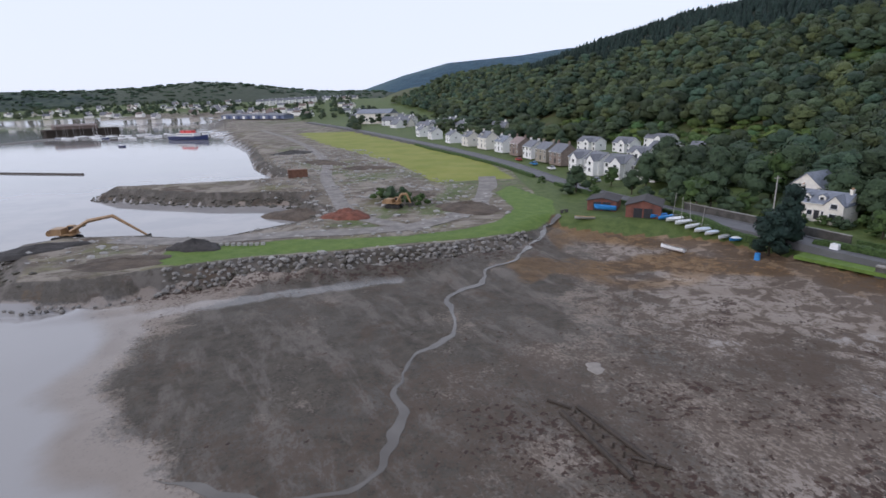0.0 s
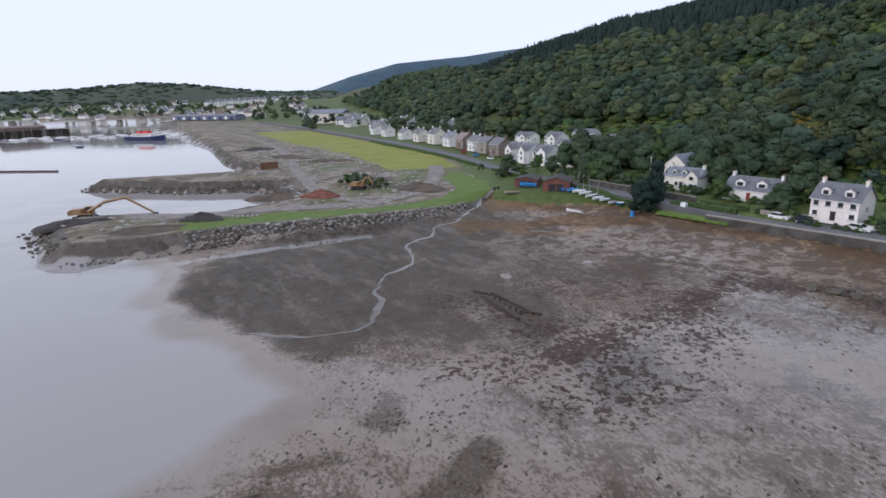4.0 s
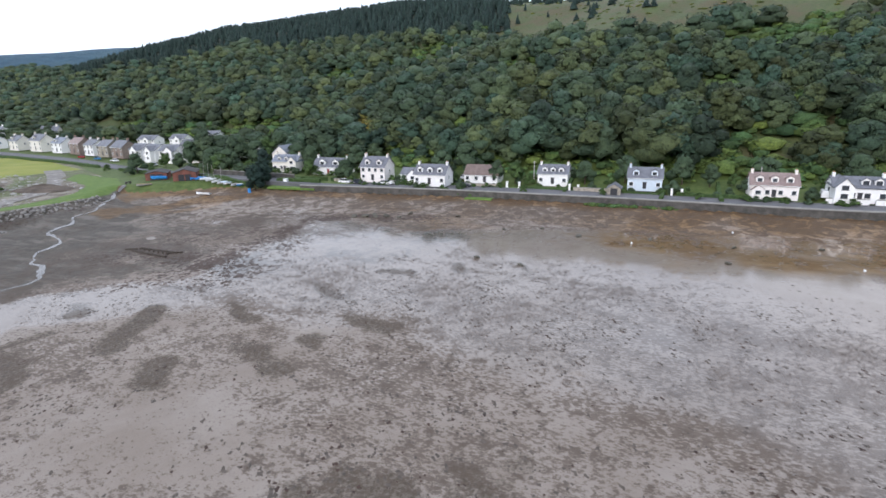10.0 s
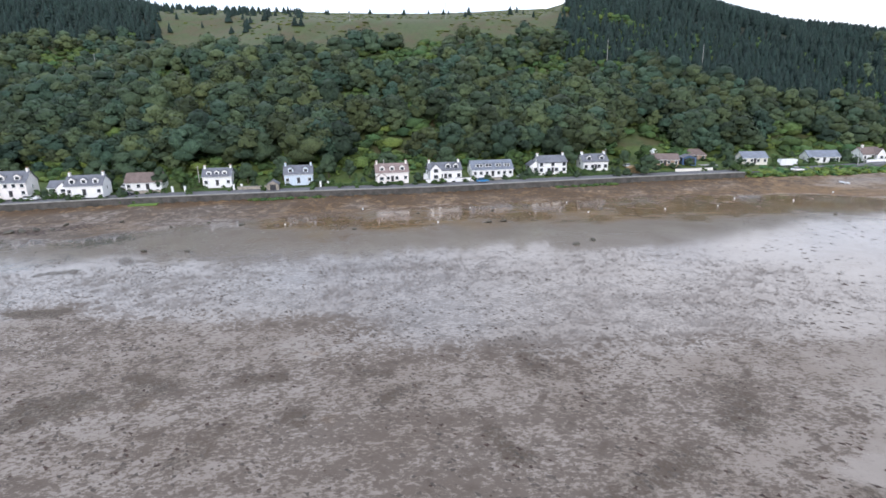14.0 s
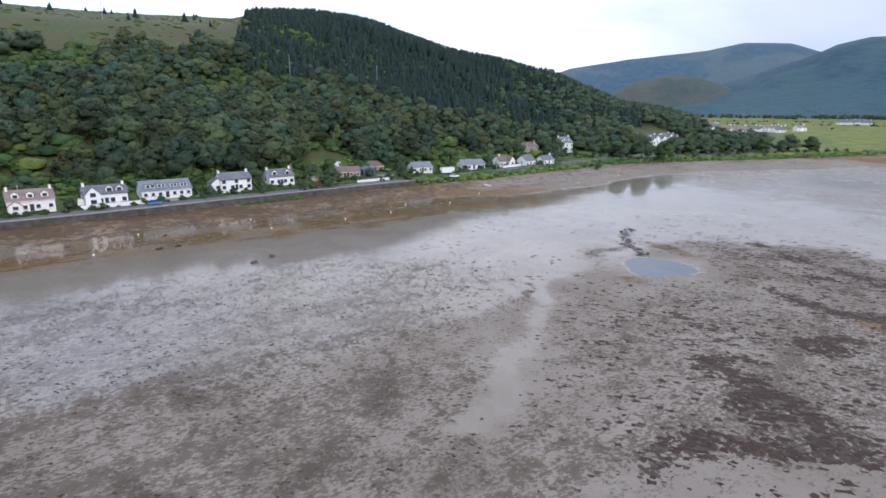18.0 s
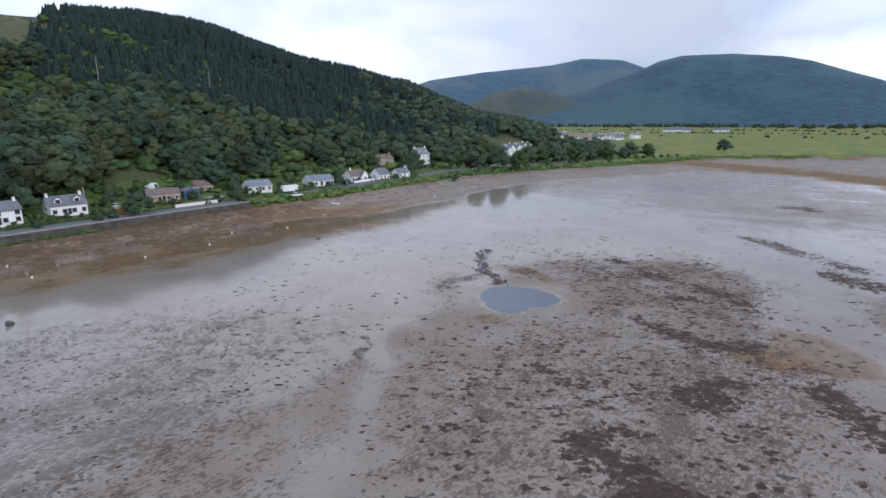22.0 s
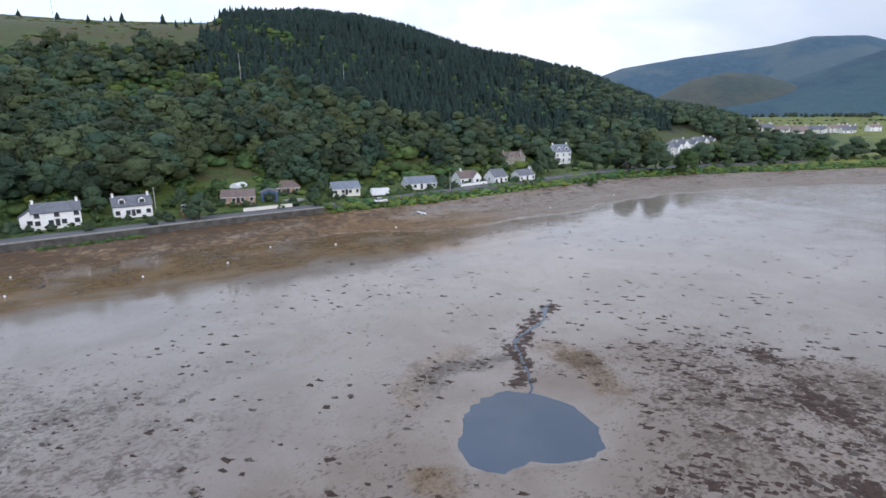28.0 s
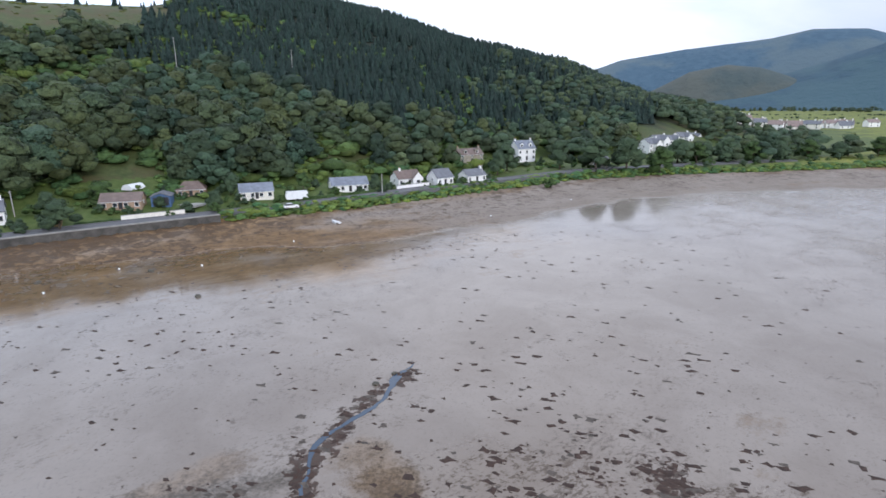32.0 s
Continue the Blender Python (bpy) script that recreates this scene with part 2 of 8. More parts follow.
    # land cover
    grass = n.mix(n.step(mid, 0.3, 0.7), (0.058, 0.090, 0.022), (0.108, 0.140, 0.042))
    grass = n.mix(n.math("MULTIPLY", n.step(fine, 0.45, 0.75), 0.5), grass, (0.045, 0.07, 0.018))
    meadow = n.mix(n.step(big, 0.35, 0.65), (0.19, 0.22, 0.028), (0.26, 0.26, 0.055))
    meadow = n.mix(n.math("MULTIPLY", n.step(fine, 0.45, 0.75), 0.4), meadow, (0.09, 0.105, 0.03))
    rubble = n.mix(n.step(n.math("ADD", n.math("MULTIPLY", mid, 0.6), n.math("MULTIPLY", fine, 0.4)), 0.38, 0.62), (0.088, 0.068, 0.048), (0.20, 0.172, 0.135))
    rubble = n.mix(n.step(big, 0.5, 0.66), rubble, (0.085, 0.06, 0.044))
    rubble = n.mix(n.math("MULTIPLY", n.step(n.noise(0.11, 6, 0.68, dist=0.8), 0.47, 0.57), 0.85), rubble, n.mix(fine, (0.21, 0.18, 0.145), (0.34, 0.30, 0.25)))
    rubble = n.mix(n.math("MULTIPLY", n.step(n.noise(0.10, 6, 0.68), 0.52, 0.66), 0.65), rubble, n.mix(mid, (0.09, 0.10, 0.03), (0.19, 0.165, 0.06)))
    c = n.mix(n.step(n.math("ADD", ls[1], jit), 0.35, 0.6), c, rubble)
    c = n.mix(n.step(n.math("ADD", ls[0], n.math("MULTIPLY", jit, 1.4)), 0.35, 0.65), c, grass)
    c = n.mix(n.step(n.math("ADD", ls[2], n.math("MULTIPLY", jit, 1.4)), 0.35, 0.65), c, meadow)
    heath = n.mix(n.step(mid, 0.3, 0.7), (0.046, 0.066, 0.022), (0.088, 0.102, 0.038))
    c = n.mix(n.math("MULTIPLY", n.step(n.math("ADD", spots.outputs["Alpha"], n.math("MULTIPLY", jit, 1.6)), 0.3, 0.7), 0.95), c, heath)
    moor = n.mix(n.step(n.noise(0.045, 6, 0.7), 0.4, 0.62), heath, n.mix(fine, (0.062, 0.056, 0.026), (0.115, 0.092, 0.045)))
    c = n.mix(n.math("MULTIPLY", n.step(n.math("ADD", spots.outputs["Alpha"], n.math("MULTIPLY", jit, 1.6)), 0.3, 0.7), n.step(big, 0.3, 0.6)), c, moor)
    # needle floor under the firs, its colour blackened for the shade between trees
    litter_shade = n.add("ShaderNodeAttribute")
    litter_shade.attribute_name = "litter_shade"
    c = n.mix(n.math("MULTIPLY", litter_shade.outputs["Fac"], 0.9), c, n.mix(mid, (0.012, 0.018, 0.012), (0.028, 0.032, 0.020)))
    lush = n.mix(n.step(mid, 0.3, 0.7), (0.075, 0.135, 0.022), (0.125, 0.185, 0.038))
    c = n.mix(n.step(n.math("ADD", land.outputs["Alpha"], jit), 0.4, 0.6), c, lush)
    dry = n.math("SUBTRACT", 1.0, wet)
    relief = n.math("ADD", n.math("MULTIPLY", mid, 0.5), n.math("MULTIPLY", fine, 0.35))
    bm = n.add("ShaderNodeBump", Height=relief, Distance=0.25)
    n.put(bm.inputs["Strength"], n.math("MULTIPLY", dry, 0.6))
    n.put(n.bsdf.inputs["Normal"], bm.outputs[0])
    n.put(n.bsdf.inputs["Specular IOR Level"], n.lerp(wet, 0.22, 0.42))
    return n.done(c, n.math("SUBTRACT", n.lerp(wet, 0.7, 0.08), n.math("MULTIPLY", deep, 0.03)), 0.0, 1.46)


def water_material(name, deep, pale, rough=0.05):
    n = Nodes(name)
    w = n.noise(0.7, 4, 0.6, n.pos((1, 2.2, 1)))
    n.bump(w, 0.05, 0.05)
    return n.done(n.mix(n.step(n.noise(0.06, 4), 0.35, 0.65), deep, pale), rough, 0.0, 1.34)


def slate_material(name, colour):
    n = Nodes(name)
    wv = n.add("ShaderNodeTexWave", Vector=n.pos(), Scale=0.9, Distortion=1.0, Detail=2.0)
    wv.bands_direction = "Z"
    a, b = n.noise(0.8, 5), n.noise(7.0, 4)
    c = n.mix(n.step(a, 0.3, 0.7), tuple(k * 0.75 for k in colour), tuple(k * 1.2 for k in colour))
    c = n.mix(n.math("MULTIPLY", wv.outputs["Fac"], 0.25), c, tuple(k * 0.6 for k in colour))
    n.bump(n.math("ADD", b, wv.outputs["Fac"]), 0.3, 0.03)
    return n.done(c, 0.5)


def forest_hill_material(name, dark, light, heath):
    n = Nodes(name)
    a, b, d = n.noise(0.004, 6, 0.6), n.noise(0.03, 5, 0.7), n.noise(0.0016, 4, 0.5)
    c = n.mix(n.step(b, 0.35, 0.7), dark, light)
    c = n.mix(n.step(n.math("ADD", d, n.math("MULTIPLY", n.math("SUBTRACT", a, 0.5), 0.6)), 0.48, 0.60), c, heath)
    n.bump(b, 1.0, 12.0)
    return n.done(c, 0.9)


GROUND = ground_material()
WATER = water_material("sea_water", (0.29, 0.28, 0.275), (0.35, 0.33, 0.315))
STREAM = water_material("stream_water", (0.10, 0.09, 0.08), (0.17, 0.155, 0.14), 0.22)
POOLWATER = water_material("pool_water", (0.06, 0.085, 0.12), (0.085, 0.11, 0.145))
WHITE = plain("white_render", (0.86, 0.85, 0.83), 0.7, 0.06)
CREAM = plain("cream_render", (0.80, 0.76, 0.68), 0.7, 0.10)
PINKWHITE = plain("pinkish_white_render", (0.85, 0.80, 0.76), 0.7, 0.08)
BRICKTAN = plain("tan_brick", (0.42, 0.29, 0.20), 0.85, 0.2, 0.8, 8)
PALEBLUE = plain("pale_blue_render", (0.60, 0.68, 0.76), 0.7, 0.08)
STONE = plain("rubble_stone", (0.36, 0.32, 0.26), 0.85, 0.35, 1.5, 3.5, 0, 0.6, 0.05)
BROWNSTONE = plain("brown_stone", (0.26, 0.20, 0.17), 0.85, 0.3, 1.5, 3.5, 0, 0.6, 0.05)
SLATE = slate_material("slate", (0.15, 0.155, 0.175))
BROWNTILE = slate_material("brown_tile", (0.17, 0.12, 0.10))
BLUESLATE = slate_material("blue_slate", (0.19, 0.21, 0.25))
PINKTILE = slate_material("faded_red_tile", (0.26, 0.19, 0.17))
TRIM = plain("white_paint", (0.82, 0.82, 0.80), 0.4, 0.04)
DARKTRIM = plain("black_paint", (0.03, 0.03, 0.035), 0.4, 0.2)
GLASS = plain("window_glass", (0.035, 0.042, 0.05), 0.08, 0.3, 0.6, 4, 0, 0.02)
POT = plain("clay_pot", (0.42, 0.25, 0.15), 0.8, 0.2)
DOORRED = plain("red_door_paint", (0.25, 0.05, 0.04), 0.45, 0.1)
DOORBLUE = plain("blue_door_paint", (0.07, 0.12, 0.22), 0.45, 0.1)
ASPHALT = plain("asphalt", (0.125, 0.125, 0.13), 0.8, 0.2, 0.25, 12, 0, 0.3)
PAVING = plain("concrete_paving", (0.34, 0.33, 0.31), 0.85, 0.2, 0.6, 8)
SEAWALL = plain("sea_wall_masonry", (0.088, 0.082, 0.073), 0.9, 0.45, 0.5, 2.6, 0, 0.9, 0.12)
COPING = plain("coping_stone", (0.28, 0.27, 0.25), 0.85, 0.2, 0.8, 5)
BRICKRED = plain("red_brick", (0.19, 0.075, 0.055), 0.85, 0.3, 0.8, 6)
ROOFFELT = plain("dark_roof_felt", (0.055, 0.05, 0.05), 0.85, 0.25)
ROCK = plain("riprap_rock", (0.24, 0.225, 0.205), 0.85, 0.4, 0.9, 4, 0, 0.8, 0.08)
DARKROCK = plain("weedy_rock", (0.09, 0.08, 0.06), 0.7, 0.4, 1.5, 5, 0, 0.8, 0.06)
SPOIL = plain("dark_spoil", (0.055, 0.05, 0.047), 0.95, 0.4, 0.8, 4, 0, 1.0, 0.2)
REDSPOIL = plain("red_brick_rubble", (0.20, 0.075, 0.05), 0.95, 0.4, 1.2, 4, 0, 1.0, 0.2)
BROWNSPOIL = plain("brown_earth", (0.11, 0.085, 0.065), 0.95, 0.4, 0.6, 3, 0, 1.0, 0.25)
YELLOW = plain("yellow_machine_paint", (0.34, 0.205, 0.10), 0.5, 0.25)
STEEL = plain("dark_steel", (0.07, 0.065, 0.06), 0.5, 0.3, metal=0.6)
RUBBER = plain("rubber", (0.025, 0.025, 0.025), 0.85, 0.2)
HULLWHITE = plain("white_hull", (0.82, 0.83, 0.84), 0.3, 0.05)
HULLBLUE = plain("blue_tarpaulin", (0.03, 0.25, 0.62), 0.5, 0.15)
NAVY = plain("navy_hull", (0.02, 0.035, 0.12), 0.35, 0.15)
SHIPRED = plain("red_ship_paint", (0.62, 0.05, 0.05), 0.4, 0.1)
MAST = plain("weathered_mast", (0.42, 0.40, 0.38), 0.5, 0.1)
TIMBER = plain("wet_timber", (0.055, 0.042, 0.032), 0.8, 0.3, 1.5, 6)
WOOD = plain("bare_wood", (0.30, 0.19, 0.09), 0.7, 0.25)
WEED = plain("bladder_wrack", (0.096, 0.077, 0.062), 0.9, 0.4, 2.0, 8, 0, 0.8, 0.05)
REDWEED = plain("red_brown_wrack", (0.054, 0.031, 0.022), 0.9, 0.4, 2.0, 8, 0, 0.8, 0.05)
BARK = plain("bark", (0.10, 0.075, 0.055), 0.9, 0.3, 2, 8)
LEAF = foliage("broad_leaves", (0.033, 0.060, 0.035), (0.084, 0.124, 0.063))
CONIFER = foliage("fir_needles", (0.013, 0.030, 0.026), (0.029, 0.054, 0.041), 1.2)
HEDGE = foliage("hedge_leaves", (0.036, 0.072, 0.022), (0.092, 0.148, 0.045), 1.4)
LAWN = plain("lawn", (0.115, 0.19, 0.035), 0.9, 0.25, 0.5, 6)
CARPAINT = [plain("silver_car_paint", (0.5, 0.51, 0.53), 0.25, 0.05), plain("dark_car_paint", (0.03, 0.035, 0.05), 0.25, 0.1),
            plain("white_car_paint", (0.8, 0.8, 0.8), 0.25, 0.04), plain("blue_car_paint", (0.05, 0.22, 0.45), 0.25, 0.1), plain("red_car_paint", (0.4, 0.03, 0.03), 0.25, 0.1)]

# ---------------------------------------------------------------- mesh tools


class MB:
    """Collects the faces of one mesh."""

    def __init__(self):
        self.v, self.f, self.m = [], [], []

    def add(self, verts, faces, mat=0, at=None):
        b = len(self.v)
        self.v += [tuple(at @ Vector(p)) for p in verts] if at else [tuple(p) for p in verts]
        self.f += [tuple(b + i for i in q) for q in faces]
        self.m += [mat] * len(faces)
        return self

    def box(self, cx, cy, cz, sx, sy, sz, mat=0, at=None, taper=1.0):
        x, y, z = sx / 2, sy / 2, sz / 2
        p = [(cx + i * x * (taper if k > 0 else 1), cy + j * y * (taper if k > 0 else 1), cz + k * z) for k in (-1, 1) for j in (-1, 1) for i in (-1, 1)]
        return self.add(p, [(0, 2, 3, 1), (4, 5, 7, 6), (0, 1, 5, 4), (1, 3, 7, 5), (3, 2, 6, 7), (2, 0, 4, 6)], mat, at)

    def prism(self, outline, y0, y1, mat=0, at=None):
        """An outline in x and z, drawn out along y."""
        n = len(outline)
        p = [(x, y0, z) for x, z in outline] + [(x, y1, z) for x, z in outline]
        f = [tuple(range(n)), tuple(range(2 * n - 1, n - 1, -1))] + [(i, i + n, (i + 1) % n + n, (i + 1) % n) for i in range(n)]
        return self.add(p, f, mat, at)

    def tube(self, a, b, r0, r1=None, n=8, mat=0):
        a, b = Vector(a), Vector(b)
        q = (b - a).to_track_quat("Z", "Y")
        r1 = r0 if r1 is None else r1
        p = [a + q @ Vector((math.cos(t) * r0, math.sin(t) * r0, 0)) for t in (i * math.tau / n for i in range(n))]
        p += [b + q @ Vector((math.cos(t) * r1, math.sin(t) * r1, 0)) for t in (i * math.tau / n for i in range(n))]
        return self.add(p, [(i, (i + 1) % n, (i + 1) % n + n, i + n) for i in range(n)] + [tuple(range(n - 1, -1, -1)), tuple(range(n, 2 * n))], mat)

    def loft(self, rings, mat=0, caps=True):
        """Rings of equal length, skinned one to the next."""
        n = len(rings[0])
        p = [q for r in rings for q in r]
        f = [(k * n + i, k * n + (i + 1) % n, (k + 1) * n + (i + 1) % n, (k + 1) * n + i) for k in range(len(rings) - 1) for i in range(n)]
        if caps:
            f += [tuple(range(n - 1, -1, -1)), tuple(range((len(rings) - 1) * n, len(rings) * n))]
        return self.add(p, f, mat)

    def mesh(self, name, mats, smooth=False):
        me = bpy.data.meshes.new(name)
        me.from_pydata(self.v, [], self.f)
        for m in mats if isinstance(mats, (list, tuple)) else [mats]:
            me.materials.append(m)
        me.polygons.foreach_set("material_index", self.m)
        if smooth:
            me.polygons.foreach_set("use_smooth", [True] * len(self.f))
        me.update()
        return me


def part(name, mb, mats, parent, label="", at=None, smooth=False):
    """One mesh object under a thing or a part; mb may be a finished mesh that is shared."""
    ob = new(name, mb.mesh(name, mats, smooth) if isinstance(mb, MB) else mb)
    ob.parent = parent
    if at:
        ob.matrix_basis = at
    return tagged(ob, label)


def thing(name, m, label, category, group="", kind=""):
    ob = new(name)
    ob.matrix_basis = m
    return tagged(ob, label, category, group, kind)


def solid(name, mb, mats, label, category, group="", kind="", m=None, smooth=False):
    ob = new(name, mb.mesh(name, mats, smooth) if isinstance(mb, MB) else mb)
    if m:
        ob.matrix_basis = m
    return tagged(ob, label, category, group, kind)


def vnoise(x, y, s, seed=0):
    """Smooth value noise, 0 to 1, on arrays."""
    x, y = np.asarray(x, float) / s + seed * 17.31, np.asarray(y, float) / s - seed * 9.17
    xi, yi = np.floor(x), np.floor(y)
    u, v = x - xi, y - yi
    u, v = u * u * (3 - 2 * u), v * v * (3 - 2 * v)

    def h(a, b):
        k = np.sin(a * 127.1 + b * 311.7) * 43758.5453
        return k - np.floor(k)
    return (h(xi, yi) * (1 - u) + h(xi + 1, yi) * u) * (1 - v) + (h(xi, yi + 1) * (1 - u) + h(xi + 1, yi + 1) * u) * v


def fbm(x, y, s, seed=0, octaves=4):
    return sum(vnoise(x, y, s / 2 ** k, seed + k) * 0.5 ** k for k in range(octaves)) / sum(0.5 ** k for k in range(octaves))


def line_distance(x, y, pts, closed=False):
    d = np.full(np.shape(x), 1e9)
    for (ax, ay), (bx, by) in zip(pts, pts[1:] + pts[:1] if closed else pts[1:]):
        ux, uy = bx - ax, by - ay
        t = np.clip(((x - ax) * ux + (y - ay) * uy) / (ux * ux + uy * uy), 0, 1)
        d = np.minimum(d, np.hypot(x - ax - t * ux, y - ay - t * uy))
    return d


def inside(x, y, pts):
    r = np.zeros(np.shape(x), bool)
    for (ax, ay), (bx, by) in zip(pts, pts[1:] + pts[:1]):
        if ay != by:
            r ^= ((ay > y) != (by > y)) & (x < (bx - ax) * (y - ay) / (by - ay) + ax)
    return r


def signed(x, y, pts):
    d = line_distance(x, y, pts, True)
    return np.where(inside(x, y, pts), d, -d)


def smooth(v, lo, hi):
    t = np.clip((v - lo) / (hi - lo), 0, 1)
    return t * t * (3 - 2 * t)

# ---------------------------------------------------------------- plan of the land
# the shore, from the spit's root round the bay to the head of the loch
BAY = [(23, 106), (34, 99), (43, 96), (49, 92), (52, 86), (57, 76), (64, 66), (84, 34), (104, -6), (117, -37), (140, -78), (155, -105), (168, -131),
       (177, -158), (191, -183), (207, -211), (223, -240), (231, -280), (233, -330), (240, -400), (250, -450), (215, -520), (150, -580), (60, -640), (-100, -700), (-600, -900), (-1500, -1200), (-3000, -1500)]
# from the far shore of the bay back along the works to the spit
NORTH = [(-3000, 1500), (-1500, 1300), (-900, 1000), (-600, 980), (-345, 880), (-244, 592), (-191, 498), (-150, 400), (-110, 317), (-79, 233), (-52, 184),
         (-70, 178), (-106, 172), (-104, 163), (-67, 149), (-37, 146), (-38, 136), (-29, 124), (-33, 116), (-45, 104), (-58, 108), (-76, 108), (-83, 99), (-72, 84), (-64, 70), (-49, 71), (-41, 77), (-30, 82), (-15, 84), (2, 88), (13, 92)]
LAND = BAY + [(-3000, -4500), (4600, -4500), (4600, 4500), (-3000, 4500)] + NORTH
ROAD = [(-150, 640), (-74, 461), (-12, 296), (24, 196), (36, 142), (45, 115), (55, 92), (60, 79), (68, 67), (88, 36), (108, -5), (121, -35), (144, -77), (159, -104), (172, -130), (183, -157), (198, -184), (215, -214), (232, -243), (243, -290), (252, -350)]
INLAND = ROAD + [(330, -480), (480, -570), (740, -640), (1500, -760), (4600, -900), (4600, 4500), (-400, 4500), (-300, 1100)]
SEA = [(-44, 68), (-37, 58), (-35, 47), (-26, 37), (-17, 26), (-19, 14), (-28, 4), (-50, -14), (-80, -60), (-110, -160), (-130, -400), (-400, -800), (-3000, -1100), (-3000, 1500), (20, 1500), (20, 130), (-20, 100), (-46, 90)]
# how high the wooded skyline stands, by compass bearing
SKY_AZ = [-60, -20, -12, -4.5, 1.4, 7, 12.5, 20, 27, 31, 37, 42, 60, 71, 78, 84, 86, 92, 98, 105, 116, 121, 123, 127, 180]
SKY_EL = [.2, .2, .3, .6, 1.2, 2.0, 3.8, 5.7, 6.9, 7.4, 8.2, 8.4, 8.5, 8.4, 8.5, 8.5, 9.0, 9.1, 8.3, 5.9, 3.7, 1.6, 0.6, .2, .2]
REF = (0.0, -80.0)


def bearing(x, y):
    return np.degrees(np.arctan2(x - REF[0], y - REF[1])), np.hypot(x - REF[0], y - REF[1])


def hill(x, y):
    """Rise of the wooded hill over the coastal strip, and the distance behind the road."""
    d = signed(x, y, INLAND)
    az, r = bearing(x, y)
    flat = 22 + 55 * smooth(y, 90, 190) + 30 * smooth(-y, 190, 260) + 100 * smooth(y, 350, 800) * (1 - smooth(x, -40, 130))
    rise = np.maximum(0, d - flat)
    up = rise * 0.27 + 0.00035 * rise ** 2 + 3.0 * np.clip(rise / 40, 0, 1) + 6 * (fbm(x, y, 130, 3) - 0.5) * np.clip(rise / 80, 0, 1)
    top = 27 + r * np.tan(np.radians(np.interp(az, SKY_AZ, SKY_EL))) - 8 - 0.05 * np.maximum(0, r - 950)
    top = np.maximum(top, 0)
    k = 4.0
    h = np.clip(0.5 + 0.5 * (top - up) / k, 0, 1)
    return np.maximum(0, top * (1 - h) + up * h - k * h * (1 - h)) * (d > 0), d


SPIT_GRASS = [(-46, 83), (-42, 82), (-31, 87.4), (-16.5, 89.8), (2.7, 94.2), (12.3, 97.5), (18, 103), (23.5, 112), (26, 126), (23, 135), (19, 150), (14, 140), (16, 118), (11, 107), (4.8, 102.3), (-13, 97.6), (-28.5, 97.2), (-40.5, 94.4), (-47.9, 93)]
MEADOW = [(-117, 449), (-72, 445), (-14, 292), (18, 205), (22, 163), (-2, 160), (-17, 210), (-68, 320)]


def height(x, y):
    sd = signed(x, y, LAND)
    h, d = hill(x, y)
    sea = signed(x, y, SEA)
    wallside = smooth(y, -136, -130) * (1 - smooth(y, 60, 66)) * (x > 30)
    beach = np.where(x > 0, 18.0, 5.0)
    mudz = 0.10 + 1.6 * np.clip(1 + sd / beach, 0, 1) ** 1.5 + 0.10 * (fbm(x, y, 22, 5) - 0.5) + 0.22 * (fbm(x, y, 13, 25) - 0.5) * (1 - smooth(np.abs(sea), 8, 30))
    sea = sea - 26 * (1 - smooth(y, 64, 78))
    mudz = np.where(sea > -12, np.minimum(mudz, 0.1 + 0.0 * sea) - 0.26 * smooth(sea, -12, 20) - np.clip((sea - 12) * 0.02, 0, 1.5), mudz)
    works = smooth(-x, -18, -8) * smooth(y, 70, 90)
    bank = np.minimum(3.4, 1.2 + sd * 0.45)
    walled = np.where(sd > 1.2, 2.7, 1.1)
    rough = np.minimum(2.6 + 1.0 * smooth(y, 100, 200), 0.6 + sd * 0.55) + 1.1 * (fbm(x, y, 14, 8) - 0.42) * smooth(sd, 2, 8)
    landz = bank * (1 - wallside) + walled * wallside
    landz = np.where(works > 0.01, landz * (1 - works) + rough * works, landz)
    strip = np.clip(d, 0, 40) * 0.02 * smooth(d, 3, 12) + 1.6 * smooth(d, 4.5, 13) * smooth(-y, -80, -70) * (1 - smooth(-y, 140, 180))
    far = smooth(np.hypot(x, y), 900, 1500) * 6 * fbm(x, y, 300, 2) + 24 * smooth(y + 0.3 * x, 640, 1250) * (x < 100)
    return np.where(sd > 0, landz + strip + h + far, mudz), sd, d, h


def fir_zone(x, y, z):
    """Where the dark plantations stand on the hill."""
    az, r = bearing(x, y)
    el = np.degrees(np.arctan2(z + 8 - 27, r))
    sky = np.interp(az, SKY_AZ, SKY_EL)
    south = (az > 86.6) & (el > np.interp(az, [84.5, 90, 98, 104, 112, 120, 126], [5.5, 4.4, 3.2, 0.8, -0.2, -0.6, -0.6]) + 1.6 * (fbm(x, y, 60, 41) - 0.5))
    north = (az < 46) & (az > 8) & (el > sky - np.interp(az, [8, 14, 30, 40, 46], [0.2, 0.9, 2.0, 2.2, 1.5]))
    return south | north


def stroke(x, y, pts, r0, r1):
    return 1 - smooth(line_distance(x, y, pts), r0, r1)


CREEK = [(24, 111), (17, 98), (12, 87), (5, 78), (0, 70), (2, 65), (-2, 54), (-6, 47), (-4, 43), (-6, 34), (-13, 32.5), (-22, 35)]
FLOOD = [(-46, 72), (-38, 60), (-37, 47), (-30, 38), (-25, 36), (-21, 30), (-17, 24), (-13, 19), (-13, 14), (-16, 11), (-20, 8), (-27, 5), (-38, 0), (-70, -30), (-100, -160), (-130, -400), (-400, -800), (-3000, -1100), (-3000, 1500), (-60, 1500), (-60, 74)]
